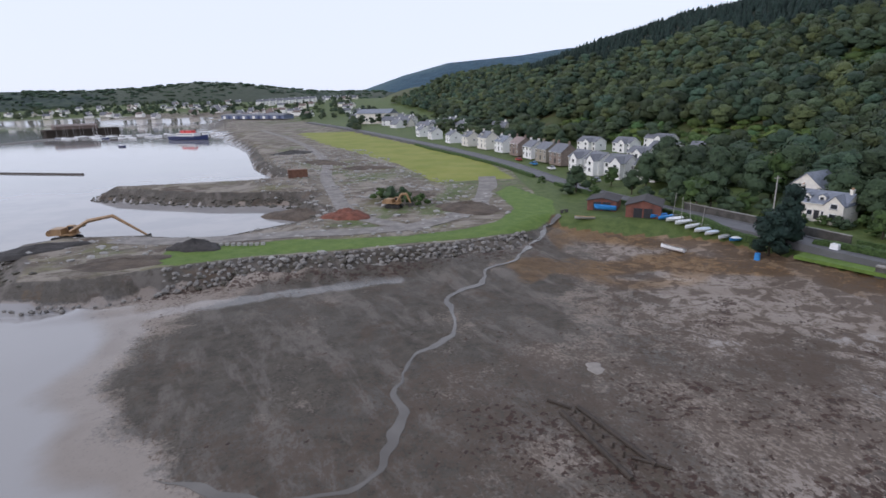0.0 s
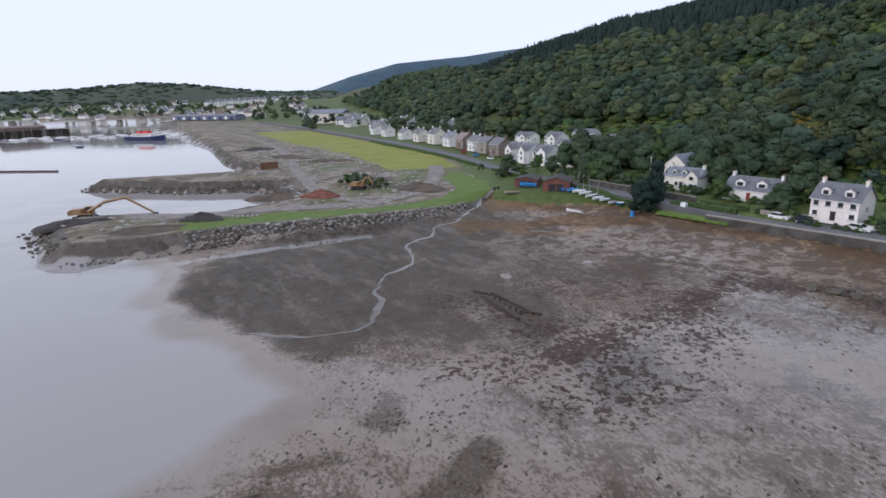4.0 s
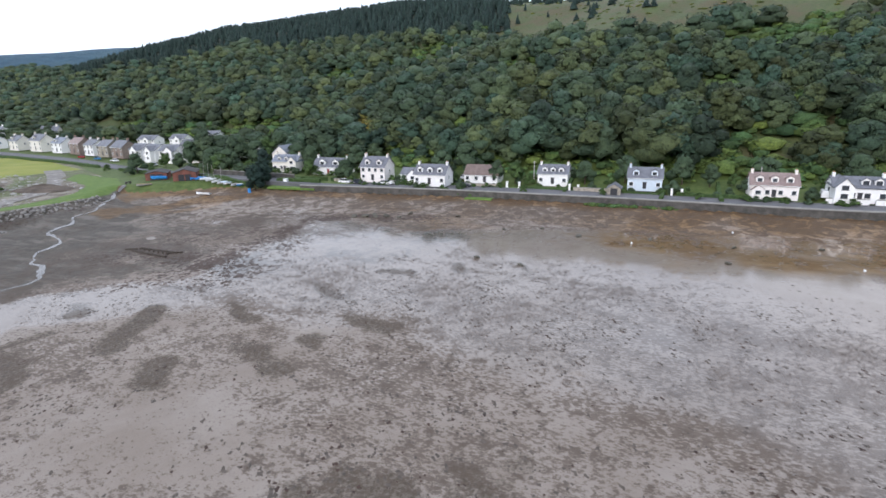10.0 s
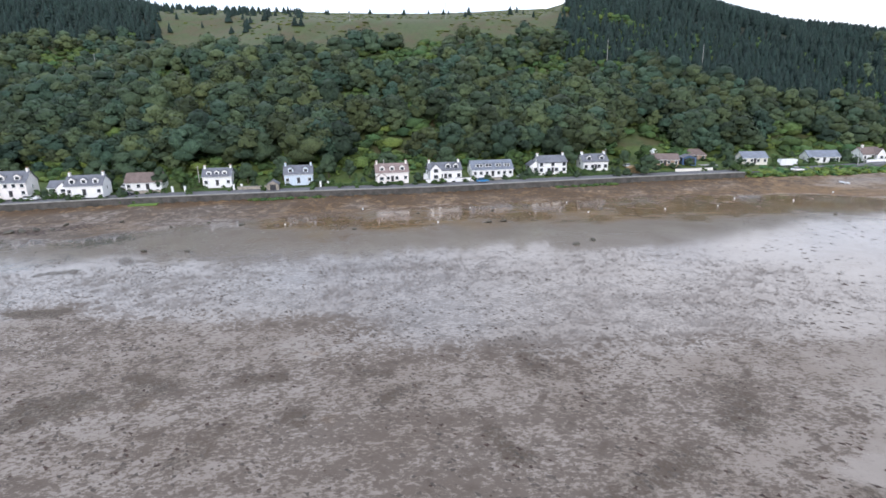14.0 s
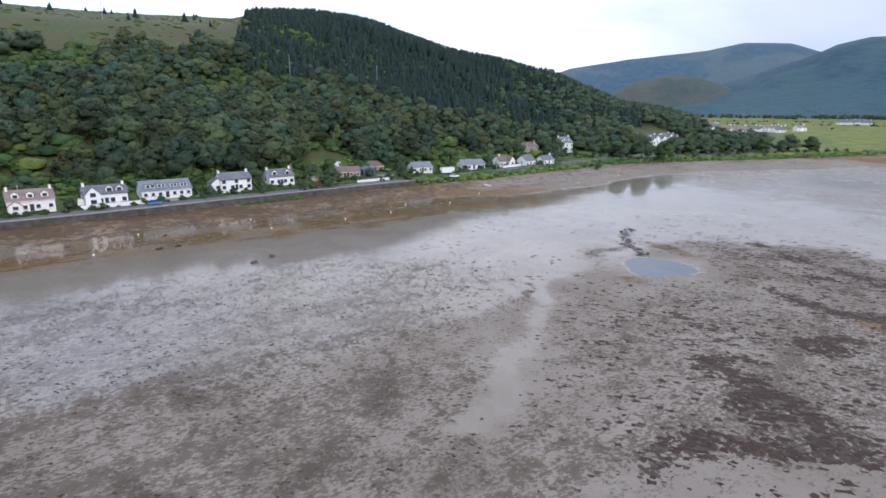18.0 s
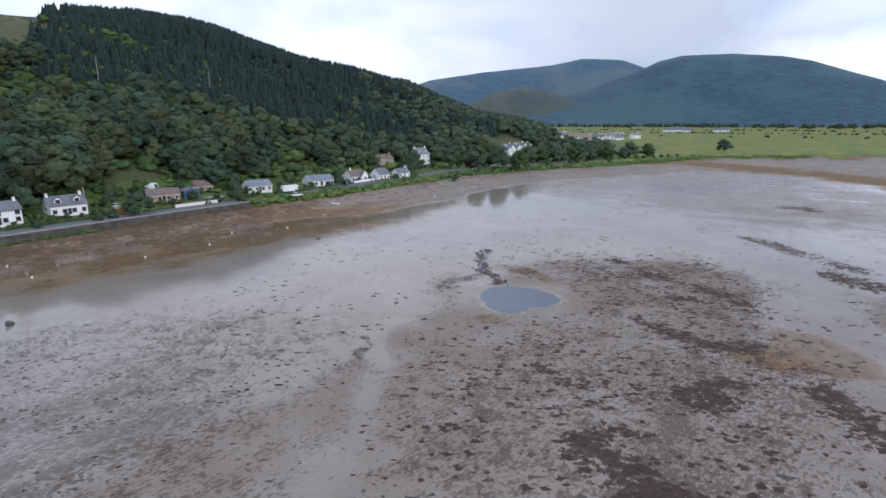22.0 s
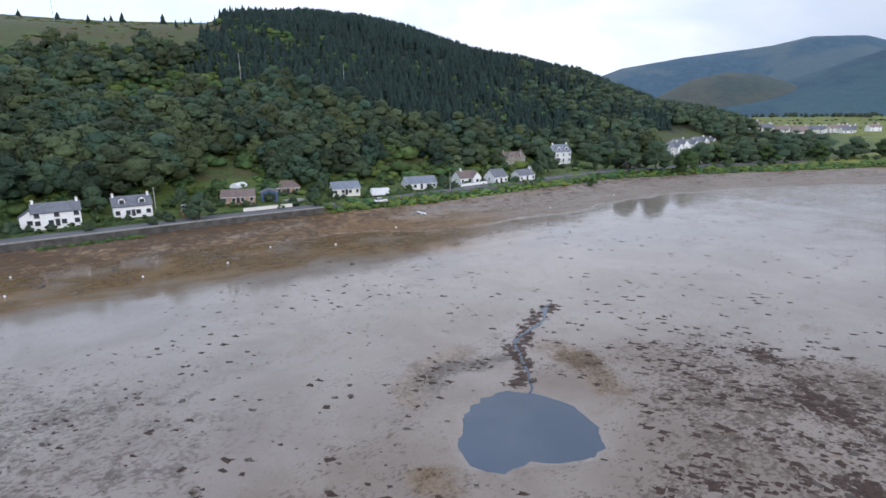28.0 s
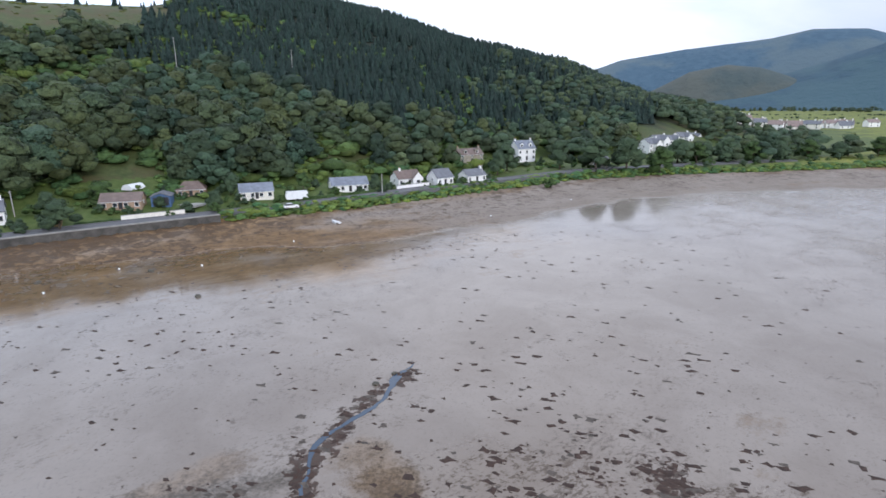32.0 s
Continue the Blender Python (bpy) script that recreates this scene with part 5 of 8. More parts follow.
SHORE_FACE = 243.0
house(65.5, 95.5, 238, 10, 6.5, 4.2, 6.6, CREAM, BLUESLATE, "cream stone villa with blue-grey slate roof and gabled wings", z=4.2, dormers=(-2.4, 0.4), rows=((1.6, 4),), wing=(3.4, -0.9, 3.4, 7.0, 4.2, 6.3), dw=1.3, dh=1.1)
house(76, 101, 150, 8, 7, 4.2, 7.6, CREAM, BLUESLATE, "stone-gabled house standing behind the villa among trees", z=6.0, chimneys=())
house(71.5, 79, SHORE_FACE, 12.6, 7.5, 3.2, 6.4, WHITE, SLATE, "white one-and-a-half-storey house with slate roof and wide dormers", dormers=(-2.6, 2.6), rows=((1.6, 3),), dw=2.4, doorm=DOORRED)
house(73.8, 58.5, SHORE_FACE, 8.6, 7.5, 5.2, 8.6, PINKWHITE, SLATE, "tall pinkish white villa with slate mansard and two dormers", dormers=(-2.1, 2.1), rows=((1.5, 3), (4.0, 4)), dw=1.7)
house(80, 49.5, SHORE_FACE, 6.0, 5.5, 2.6, 4.6, WHITE, SLATE, "low white garage annex with two gables", chimneys=(), rows=((1.4, 2),), door=None, wing=(1.5, -1.2, 3.4, 5.5, 2.5, 4.4))
house(80, 41, SHORE_FACE, 10, 7.5, 3.6, 6.7, WHITE, SLATE, "white house with three dormers and dark slate roof", dormers=(-3.2, 0, 3.2), rows=((1.6, 3),), dw=1.6)
house(91.5, 33, SHORE_FACE, 10.5, 7.5, 2.8, 5.9, WHITE, BROWNTILE, "white bungalow with steep dark brown tiled roof", chimneys=(), rows=((1.5, 4),), door=1.2)
house(102, 17, SHORE_FACE, 8.8, 7, 3.7, 6.4, WHITE, SLATE, "square white cottage with slate roof and end chimneys", dormers=(-2.4, 0, 2.4), rows=((1.5, 3),), dw=1.5, dh=1.2)
house(111, -4, SHORE_FACE, 9, 7, 3.7, 6.6, PALEBLUE, SLATE, "pale blue cottage with dormers and end chimneys", dormers=(-2.4, 2.4), rows=((1.5, 3),))
house(119.5, -30, SHORE_FACE, 10.6, 7.5, 3.7, 6.7, PINKWHITE, PINKTILE, "cream cottage with faded red-brown roof and three dormers", dormers=(-3.3, 0, 3.3), rows=((1.5, 4),), door=0.0, wing=(-3.6, -3.4, 2.8, 2.6, 2.3, 3.6))
house(127, -44, SHORE_FACE, 11, 7.5, 3.8, 6.3, WHITE, SLATE, "white house with black window trim and a gabled front wing", dormers=(1.0, 3.6), rows=((1.5, 4),), dark=True, wing=(-3.6, -1.8, 3.8, 8.0, 4.0, 6.4))
house(136, -56.5, SHORE_FACE, 14.5, 8, 3.0, 6.2, WHITE, BLUESLATE, "long white double house with grey roof and box dormers", chimneys=(), flatdormer=((-4.6, 2.6), (-1.4, 2.2), (2.2, 2.0), (5.2, 2.0)), rows=((1.5, 7),), door=0.0)
house(147.5, -73.5, SHORE_FACE, 10.5, 7.2, 4.6, 7.0, WHITE, SLATE, "white two-storey house with black trim and a lower side wing", rows=((1.4, 4), (3.7, 3)), dark=True, wing=(-5.8, 0.4, 4.4, 5.0, 3.2, 5.0))
house(156.5, -86.5, SHORE_FACE, 9.6, 7, 3.7, 6.5, WHITE, SLATE, "white cottage with slate roof and two dormers", dormers=(-2.5, 2.5), rows=((1.5, 4),), dark=True)
SG = "houses south of the sea wall"
house(172.5, -107.5, 262, 10, 7, 2.5, 4.6, BRICKTAN, BROWNTILE, "brick bungalow with brown tiled roof and lawn in front", chimneys=(), rows=((1.4, 4),), group=SG)
house(188, -119, 260, 8, 7, 2.5, 4.8, BRICKTAN, BROWNTILE, "small tan brick bungalow with hipped brown roof", chimneys=(), hip=2.0, rows=((1.4, 3),), group=SG)
house(183, -137, 255, 9.5, 7, 2.6, 4.9, CREAM, BLUESLATE, "bungalow with blue-grey roof beside a caravan", chimneys=(), rows=((1.4, 4),), group=SG)
house(194, -161, 256, 12, 7, 2.6, 5.0, WHITE, BLUESLATE, "long white bungalow with grey slate roof", chimneys=(), rows=((1.4, 5),), group=SG)
house(204, -179, 245, 9, 7, 2.8, 5.6, WHITE, BROWNTILE, "white house with brown gabled roof", chimneys=(-0.6,), rows=((1.4, 3),), group=SG, wing=(2.6, -2.0, 4.0, 6.0, 2.8, 5.2))
house(203, -190, 240, 7, 7, 3.0, 6.0, WHITE, SLATE, "white gable-fronted cottage by the shore road", chimneys=(), rows=((1.4, 2),), group=SG)
house(208, -201, 238, 9, 6, 2.7, 5.0, WHITE, SLATE, "low white cottage with grey roof by the shore road", chimneys=(1,), rows=((1.4, 3),), group=SG)
house(243, -206, 245, 12, 7, 4.2, 6.8, STONE, BROWNTILE, "grey stone double house half hidden by trees", z=6.5, rows=((1.5, 3), (3.6, 3)), dormers=(-3, 3), group=SG)
house(251, -230, 250, 9.5, 8, 6.2, 10.0, WHITE, BLUESLATE, "tall white villa with slate roof above the trees", z=6.2, rows=((1.6, 3), (4.4, 3)), dormers=(-2.4, 2.4), group=SG)
house(243, -258, 255, 9, 7, 3.4, 6.0, STONE, SLATE, "grey stone house among trees", rows=((1.5, 3),), group=SG)
for hx, hy, hw_, he in ((283, -303, 10, 5.4), (296, -314, 11, 6.4), (309, -328, 10, 5.2), (323, -343, 12, 6.0), (336, -357, 9, 4.6)):
    house(hx, hy, 250, hw_, 9, he, he + 3.0, WHITE, SLATE, "white rendered block of a large hotel by the shore", rows=((1.5, 4), (4.0, 4)), chimneys=(0.8,), wing=(0, -2.4, 4.4, 9.0, he, he + 2.6), group="hotel buildings", z=5.5)
NG = "houses of the village estate"
for hx, hy, fc, hw_, rm_ in ((68, 152, 225, 9, BROWNTILE), (84, 163, 215, 10, BROWNTILE), (90, 153, 220, 9, PINKTILE), (99, 158, 225, 10, BROWNTILE)):
    house(hx, hy, fc, hw_, 8, 2.8, 5.4, CREAM, rm_, "low cream bungalow with brown tiled roof among trees", rows=((1.4, 3),), chimneys=(0.6,), group=NG, z=zat(hx, hy) + 0.6)
for hx, hy, fc, hw_, he, hr, wm_, rm_ in ((42, 172, 250, 8, 5.0, 7.6, WHITE, SLATE), (45, 164, 250, 8, 5.0, 7.6, WHITE, SLATE), (49, 155, 235, 8, 5.0, 7.6, WHITE, SLATE), (56, 149, 225, 8, 4.6, 7.2, WHITE, SLATE),
                                          (62, 236, 240, 12, 4.8, 7.2, WHITE, SLATE), (73, 224, 240, 10, 5.0, 7.6, WHITE, SLATE), (92, 236, 235, 14, 5.2, 7.6, WHITE, SLATE), (80, 200, 235, 12, 5.0, 7.4, WHITE, SLATE), (90, 190, 225, 10, 5.4, 8.0, WHITE, SLATE), (66, 186, 240, 9, 4.8, 7.2, WHITE, SLATE)):
    house(hx, hy, fc, hw_, 8, he, hr, wm_, rm_, "white modern estate house with grey tiled roof", rows=((1.4, 3), (3.9, 3)), chimneys=(), group=NG, wing=(1.8, -2.4, 3.8, 7.5, he, hr - 0.6), z=zat(hx, hy) if hy > 185 else 4.6)
for hx, hy, hw_, he, hr, wm_, rm_, lb in ((39, 188, 9, 5.0, 8.2, BROWNSTONE, SLATE, "brown stone villa with slate roof"), (36, 199, 9, 5.2, 8.0, STONE, SLATE, "grey stone house with slate roof"), (33, 211, 8, 5.0, 7.8, WHITE, SLATE, "white terrace house with slate roof"),
                                          (29.5, 223, 9, 5.4, 8.4, BROWNSTONE, PINKTILE, "red-brown stone villa with slate roof"), (25, 238, 10, 5.0, 8.0, WHITE, BLUESLATE, "white villa with grey roof"), (19, 256, 12, 6.0, 9.4, CREAM, SLATE, "tall cream villa with chimneys"),
                                          (12, 274, 10, 5.2, 8.2, CREAM, SLATE, "cream villa with slate roof"), (4, 296, 9, 4.6, 7.4, WHITE, SLATE, "white house with slate roof"), (-6, 326, 10, 5.0, 8.0, WHITE, SLATE, "white house with slate roof"), (-14, 352, 9, 4.6, 7.4, WHITE, SLATE, "white house with slate roof")):
    house(hx, hy, 252, hw_, 8, he, hr, wm_, rm_, lb + " on the shore road", rows=((1.5, 3), (4.0, 3)), group="older houses of the village", z=4.8, dormers=(-2,) if hw_ > 9 else ())
# ---------------------------------------------------------------- the spit and the works
def lumps(seed, count, radius, level=1, rough=0.45, flat=0.6):
    """A heap of loose material: one skin raised over a round plan."""
    r = np.random.RandomState(seed)
    na, nr = 22, 8
    v, f = [(0, 0, flat * radius * (0.9 + 0.2 * r.rand()))], []
    for k in range(1, nr + 1):
        q = k / nr
        for i in range(na):
            a = i * math.tau / na
            wob = 1 + 0.25 * math.sin(a * 2 + seed) + 0.12 * math.sin(a * 5 + seed * 2)
            v.append((math.cos(a) * radius * q * wob, math.sin(a) * radius * q * wob, flat * radius * (1 - q) ** 0.8 * (1 + rough * (r.rand() - 0.5)) - (0.4 if k == nr else 0)))
    for i in range(na):
        f.append((0, 1 + i, 1 + (i + 1) % na))
        for k in range(nr - 1):
            a, b = 1 + k * na, 1 + (k + 1) * na
            f.append((a + i, b + i, b + (i + 1) % na, a + (i + 1) % na))
    mb = MB()
    return mb.add(v, f)


def heap(name, x, y, radius, flat, mat, label, stretch=1.0, turn=0, seed=1):
    m = pose(x, y, zat(x, y) - 0.05, 0, 0, turn) @ Matrix.Diagonal((stretch, 1, 1, 1))
    return solid(name, lumps(seed, 0, radius, flat=flat), mat, label, "heap", m=m, smooth=True)


heap("spoil_mound", -43.5, 93, 3.6, 0.55, SPOIL, "dark grey cone of spoil beside the green bank", 1.2, seed=2)
heap("brick_mound", -20.5, 116, 4.0, 0.5, REDSPOIL, "red-brown heap of broken brick and earth", 1.3, 10, seed=3)
heap("earth_mound", 6, 121, 5.5, 0.32, BROWNSPOIL, "long brown mound of dug earth", 1.7, -10, seed=4)
heap("earth_mound", -52, 84, 4.5, 0.22, BROWNSPOIL, "low brown bank of earth on the spit", 2.2, 8, seed=5)
heap("earth_mound", -72, 95, 4.0, 0.25, SPOIL, "wet dark earth heap by the excavator", 1.8, 20, seed=6)
heap("earth_mound", -34, 131, 6, 0.3, BROWNSPOIL, "bare brown earth bank between the two spits", 1.5, -30, seed=7)
heap("earth_mound", -45, 215, 6, 0.25, BROWNSPOIL, "low earth bank on the cleared ground", 2.0, -40, seed=8)
heap("earth_mound", -28, 196, 5, 0.2, BROWNSPOIL, "dark soil heap on the cleared ground", 2.2, 20, seed=9)
heap("earth_mound", -70, 262, 6, 0.25, SPOIL, "grey spoil heap on the cleared ground", 2.0, 60, seed=10)
heap("earth_mound", -8, 140, 4, 0.25, BROWNSPOIL, "flat dark soil heap near the digger", 2.0, 5, seed=11)


def rock_mesh(seed, mat):
    r = np.random.RandomState(seed)
    v, f = ico(1)
    d = 1 + 0.5 * (r.rand(len(v), 1) - 0.5)
    p = v * d * np.array([1.0, 0.8, 0.65]) * (1 + 0.25 * (r.rand(1, 3) - 0.5))
    return raw_mesh("stone", p, f, mat, flat=True)


RIPRAP = [(-60, 69.5), (-49, 71), (-41, 77), (-30, 82), (-15, 84), (2, 88), (13, 92.4), (17, 96)]
STONES = [rock_mesh(70 + i, m_) for i, m_ in enumerate((ROCK, ROCK, ROCK, DARKROCK, ROCK, DARKROCK))]
bank = thing("riprap_bank", pose(0, 0, 0), "bank of loose grey boulders armouring the spit", "riprap")
tagged(bank, kind="structure")
rp = densify(RIPRAP, 0.85)
rr = random.Random(31)
rest_v, rest_f, nrest = [], [], 0
iv, jf = ico(1)
placed = 0
for i, (x, y) in enumerate(rp):
    for k in range(6):
        a, b = Vector(rp[max(0, i - 1)]), Vector(rp[min(len(rp) - 1, i + 1)])
        t = (b - a).normalized()
        o = k * 0.82 - 0.4 + rr.uniform(-0.3, 0.3)
        px, py = x - t.y * o + rr.uniform(-0.5, 0.5), y + t.x * o + rr.uniform(-0.5, 0.5)
        pz = 0.45 + 0.43 * k + rr.uniform(-0.1, 0.15)
        s = rr.uniform(0.38, 0.68)
        if x < -41:
            pz, s = 0.3 + (pz - 0.3) * 0.45, s * 0.68
        m = pose(px, py, pz, rr.uniform(-30, 30), rr.uniform(-30, 30), rr.uniform(0, 360)) @ Matrix.Diagonal((s, s, s, 1))
        if x > -40 and placed < 300 and (i + k) % 2:
            ob = part("stone", STONES[3 if k == 0 else rr.randrange(6)], None, bank, at=m)
            placed += 1
        else:
            q = np.array([tuple(m @ Vector(p_)) for p_ in iv * (1 + 0.4 * (np.random.rand(len(iv), 1) - 0.5)) * np.array([1, 0.8, 0.65])])
            rest_v.append(q), rest_f.append(jf + nrest)
            nrest += len(q)
rest = part("stones_beyond", raw_mesh("stones", np.concatenate(rest_v), np.concatenate(rest_f), ROCK, flat=True), None, bank)
tagged(rest, kind="stuff")

# boulders and dark stones round the ends of both spits and over the works
ev, ef, ne = [], [], 0
r_ = np.random.RandomState(77)
ring_pts = densify([(-104, 163), (-67, 149), (-37, 146), (-38, 136), (-29, 124), (-33, 116), (-45, 104), (-58, 108), (-76, 108), (-83, 99), (-72, 84), (-63, 74)], 0.8) + densify([(-52, 184), (-70, 178), (-106, 172), (-104, 163)], 1.2)
for (x, y) in ring_pts:
    for _ in range(2):
        px, py, s = x + r_.normal() * 1.3, y + r_.normal() * 1.3, r_.uniform(0.25, 0.7)
        q = iv * (1 + 0.4 * (r_.rand(len(iv), 1) - 0.5)) * np.array([1, 0.8, 0.6]) * s + np.array([px, py, max(0, zat(px, py)) + s * 0.1])
        ev.append(q), ef.append(jf + ne)
        ne += len(q)
solid("shore_rocks", raw_mesh("shore_rocks", np.concatenate(ev), np.concatenate(ef), DARKROCK, flat=True), None, "dark weedy rocks along the edges of the spits", "rocks", kind="stuff")
ev, ef, ne = [], [], 0
for _ in range(3600):
    x, y = r_.uniform(-75, 18), r_.uniform(84, 290)
    if line_distance(np.array([x]), np.array([y]), [(-60, 92), (-20, 102), (-8, 125), (-30, 170), (-60, 260)])[0] > 26 or zat(x, y) < 1.5 or inside(np.array([x]), np.array([y]), SPIT_GRASS)[0]:
        continue
    s = 0.12 + 0.65 * r_.rand() ** 3
    q = iv * (1 + 0.5 * (r_.rand(len(iv), 1) - 0.5)) * np.array([1.2, 0.9, 0.5]) * s + np.array([x, y, zat(x, y) + s * 0.15])
    ev.append(q), ef.append(jf + ne)
    ne += len(q)
solid("rubble_stones", raw_mesh("rubble_stones", np.concatenate(ev), np.concatenate(ef), PAVING, flat=True), None, "pale broken concrete scattered over the cleared ground", "rubble", kind="stuff")
solid("haul_track", ribbon(curve_points([(-62, 101), (-46, 98), (-30, 101), (-14, 103), (0, 109), (9, 122), (13, 150), (14, 168)], 4), 2.6, -2.6, lambda x, y: zat(x, y) + 0.12, 0.6), plain("packed_gravel", (0.23, 0.21, 0.19), 0.9, 0.3, 0.4, 5, 0, 0.6, 0.1), "pale packed gravel track along the spit", "road", kind="structure")

solid("haul_track", ribbon(curve_points([(-4, 104), (-20, 116), (-27, 140), (-36, 170), (-44, 215), (-66, 285), (-108, 390), (-160, 500)], 5), 1.9, -1.9, lambda x, y: zat(x, y) + 0.12, 0.8), bpy.data.materials["packed_gravel"], "pale gravel track through the cleared ground", "road", kind="structure")
for i in range(8):
    x, y = -39.5 + i * 1.05, 94.6 + 0.03 * i
    solid("concrete_block", MB().box(0, 0, 0.2, 0.7, 0.8, 0.5, 0, None, 0.94), PAVING, "pale concrete block in a row on the spit", "block", "concrete blocks on the spit", m=pose(x, y, zat(x, y), 0, 0, 6 * (i % 3)))


def excavator(x, y, turn, label, long_reach=True, s=1.0):
    root = thing("excavator", pose(x, y, zat(x, y) + 0.05, 0, 0, turn) @ Matrix.Diagonal((s, s, s, 1)), label, "excavator")
    for k in (-1, 1):
        tr = part("track", MB().prism([(-2.3, 0.35), (-2.0, 0), (2.0, 0), (2.3, 0.35), (2.2, 0.75), (1.9, 0.95), (-1.9, 0.95), (-2.2, 0.75)], k * 1.25 - 0.35, k * 1.25 + 0.35), RUBBER, root)
        for wx in (-1.8, 0, 1.8):
            part("roller", MB().tube((wx, k * 1.25 - 0.4, 0.45), (wx, k * 1.25 + 0.4, 0.45), 0.3, 0.3, 10), STEEL, tr)
    part("chassis", MB().box(0, 0, 0.75, 2.6, 1.9, 0.5).tube((0, 0, 0.9), (0, 0, 1.25), 0.8, 0.8, 14), STEEL, root)
    part("engine_cover", MB().box(-1.3, 0, 1.95, 2.4, 2.6, 1.3, 0, None, 0.93), YELLOW, root)
    part("counterweight", MB().prism([(-3.1, 1.3), (-2.5, 1.2), (-2.5, 2.4), (-2.9, 2.3), (-3.2, 1.9)], -1.3, 1.3), YELLOW, root)
    part("deck", MB().box(0.8, 0, 1.4, 2.6, 2.4, 0.25), YELLOW, root)
    cab = part("cab", MB().prism([(0.1, 1.5), (1.8, 1.5), (1.9, 2.3), (1.4, 3.0), (0.2, 3.0)], 0.25, 1.25), YELLOW, root)
    part("cab_window", MB().prism([(0.35, 2.1), (1.72, 2.1), (1.75, 2.3), (1.35, 2.85), (0.35, 2.85)], 0.22, 1.28), GLASS, cab)
    if long_reach:
        boom = [(1.2, 1.9), (5.0, 4.0), (10.0, 4.9)]
        stick = [(10.0, 4.9), (16.2, 0.9)]
    else:
        boom = [(1.2, 1.9), (2.6, 4.0), (4.2, 4.2)]
        stick = [(4.2, 4.2), (5.4, 1.6)]
    bm_ = MB()
    for (ax, az), (bx, bz) in zip(boom, boom[1:]):
        bm_.tube((ax, -0.3, az), (bx, -0.3, bz), 0.42, 0.34, 6)
    part("boom", bm_, YELLOW, root)
    part("stick", MB().tube((stick[0][0], -0.3, stick[0][1]), (stick[1][0], -0.3, stick[1][1]), 0.34, 0.2, 6), YELLOW, root)
    part("hydraulic_ram", MB().tube((1.6, -0.3, 2.3), (boom[1][0] - 0.6, -0.3, boom[1][1] - 0.9), 0.14, 0.1, 6), STEEL, root)
    bx, bz = stick[1]
    part("bucket", MB().prism([(bx - 0.5, bz), (bx + 0.5, bz + 0.2), (bx + 0.6, bz - 0.6), (bx, bz - 1.1), (bx - 0.7, bz - 0.9)], -0.9, 0.3), STEEL, root)
    return root


excavator(-75, 106.5, 0, "long-reach yellow excavator with lowered arm on the spit")
excavator(-11, 124, -20, "small yellow digger parked among rubble", False, 0.8)
solid("rusty_container", MB().box(0, 0, 1.2, 6, 2.4, 2.4).box(0, 0, 2.45, 5.9, 2.3, 0.1), plain("rust_paint", (0.19, 0.09, 0.055), 0.7, 0.35), "rust-brown steel container on the works track", "container", m=pose(-46, 176, zat(-46, 176), 0, 0, 20))

# ---------------------------------------------------------------- boats and dinghy park


def boat(x, y, z, turn, length, beam, height_, hullm, deckm, label, mast=0.0, group="", tilt=0.0, name="boat", category="boat"):
    root = thing(name, pose(x, y, z, tilt, 0, turn) @ Matrix.Scale(0.86, 4), label, category, group)
    rings, top = [], []
    for t in (0, 0.15, 0.4, 0.7, 0.9, 1.0):
        b = beam / 2 * (0.72 + 0.6 * t - 0.3 * t * t if t < 0.4 else max(0.04, 1 - ((t - 0.4) / 0.6) ** 2.2)) * (0.93 if t < 0.2 else 1)
        lx = (t - 0.5) * length
        sheer = height_ * (0.85 + 0.3 * t * t)
        k = 0.02 + 0.35 * height_ * max(0, t - 0.75) * 2
        rings.append([(lx, -b, sheer), (lx, -b * 0.8, k + height_ * 0.35), (lx, -b * 0.25, k), (lx, b * 0.25, k), (lx, b * 0.8, k + height_ * 0.35), (lx, b, sheer)])
        top.append((lx, b * 0.94, sheer))
    part("hull", MB().loft(rings), hullm, root)
    d = MB()
    v = [(a, -b, c + 0.02) for a, b, c in top] + [(a, b, c + 0.02) for a, b, c in top] + [(a, 0, c + 0.10 * beam) for a, b, c in top]
    n = len(top)
    d.add(v, [q for i in range(n - 1) for q in ((i, i + 1, 2 * n + i + 1, 2 * n + i), (2 * n + i, 2 * n + i + 1, n + i + 1, n + i))])
    part("deck", d, deckm, root)
    part("rubbing_strake", MB().loft([[(a, b * 1.07, c - 0.03), (a, b * 1.07, c + 0.04), (a, b * 0.98, c + 0.04), (a, b * 0.98, c - 0.03)] for a, b, c in top]), hullm, root)
    if mast:
        ms_ = part("mast", MB().tube((length * 0.12, 0, height_ * 0.8), (length * 0.12, 0, mast), 0.055 if length < 7 else 0.13, 0.035 if length < 7 else 0.1, 6), MAST, root)
        part("boom", MB().tube((length * 0.12, 0, height_ + 0.7), (-length * 0.35, 0, height_ + 0.6), 0.04, 0.035, 5), MAST, ms_)
    return root


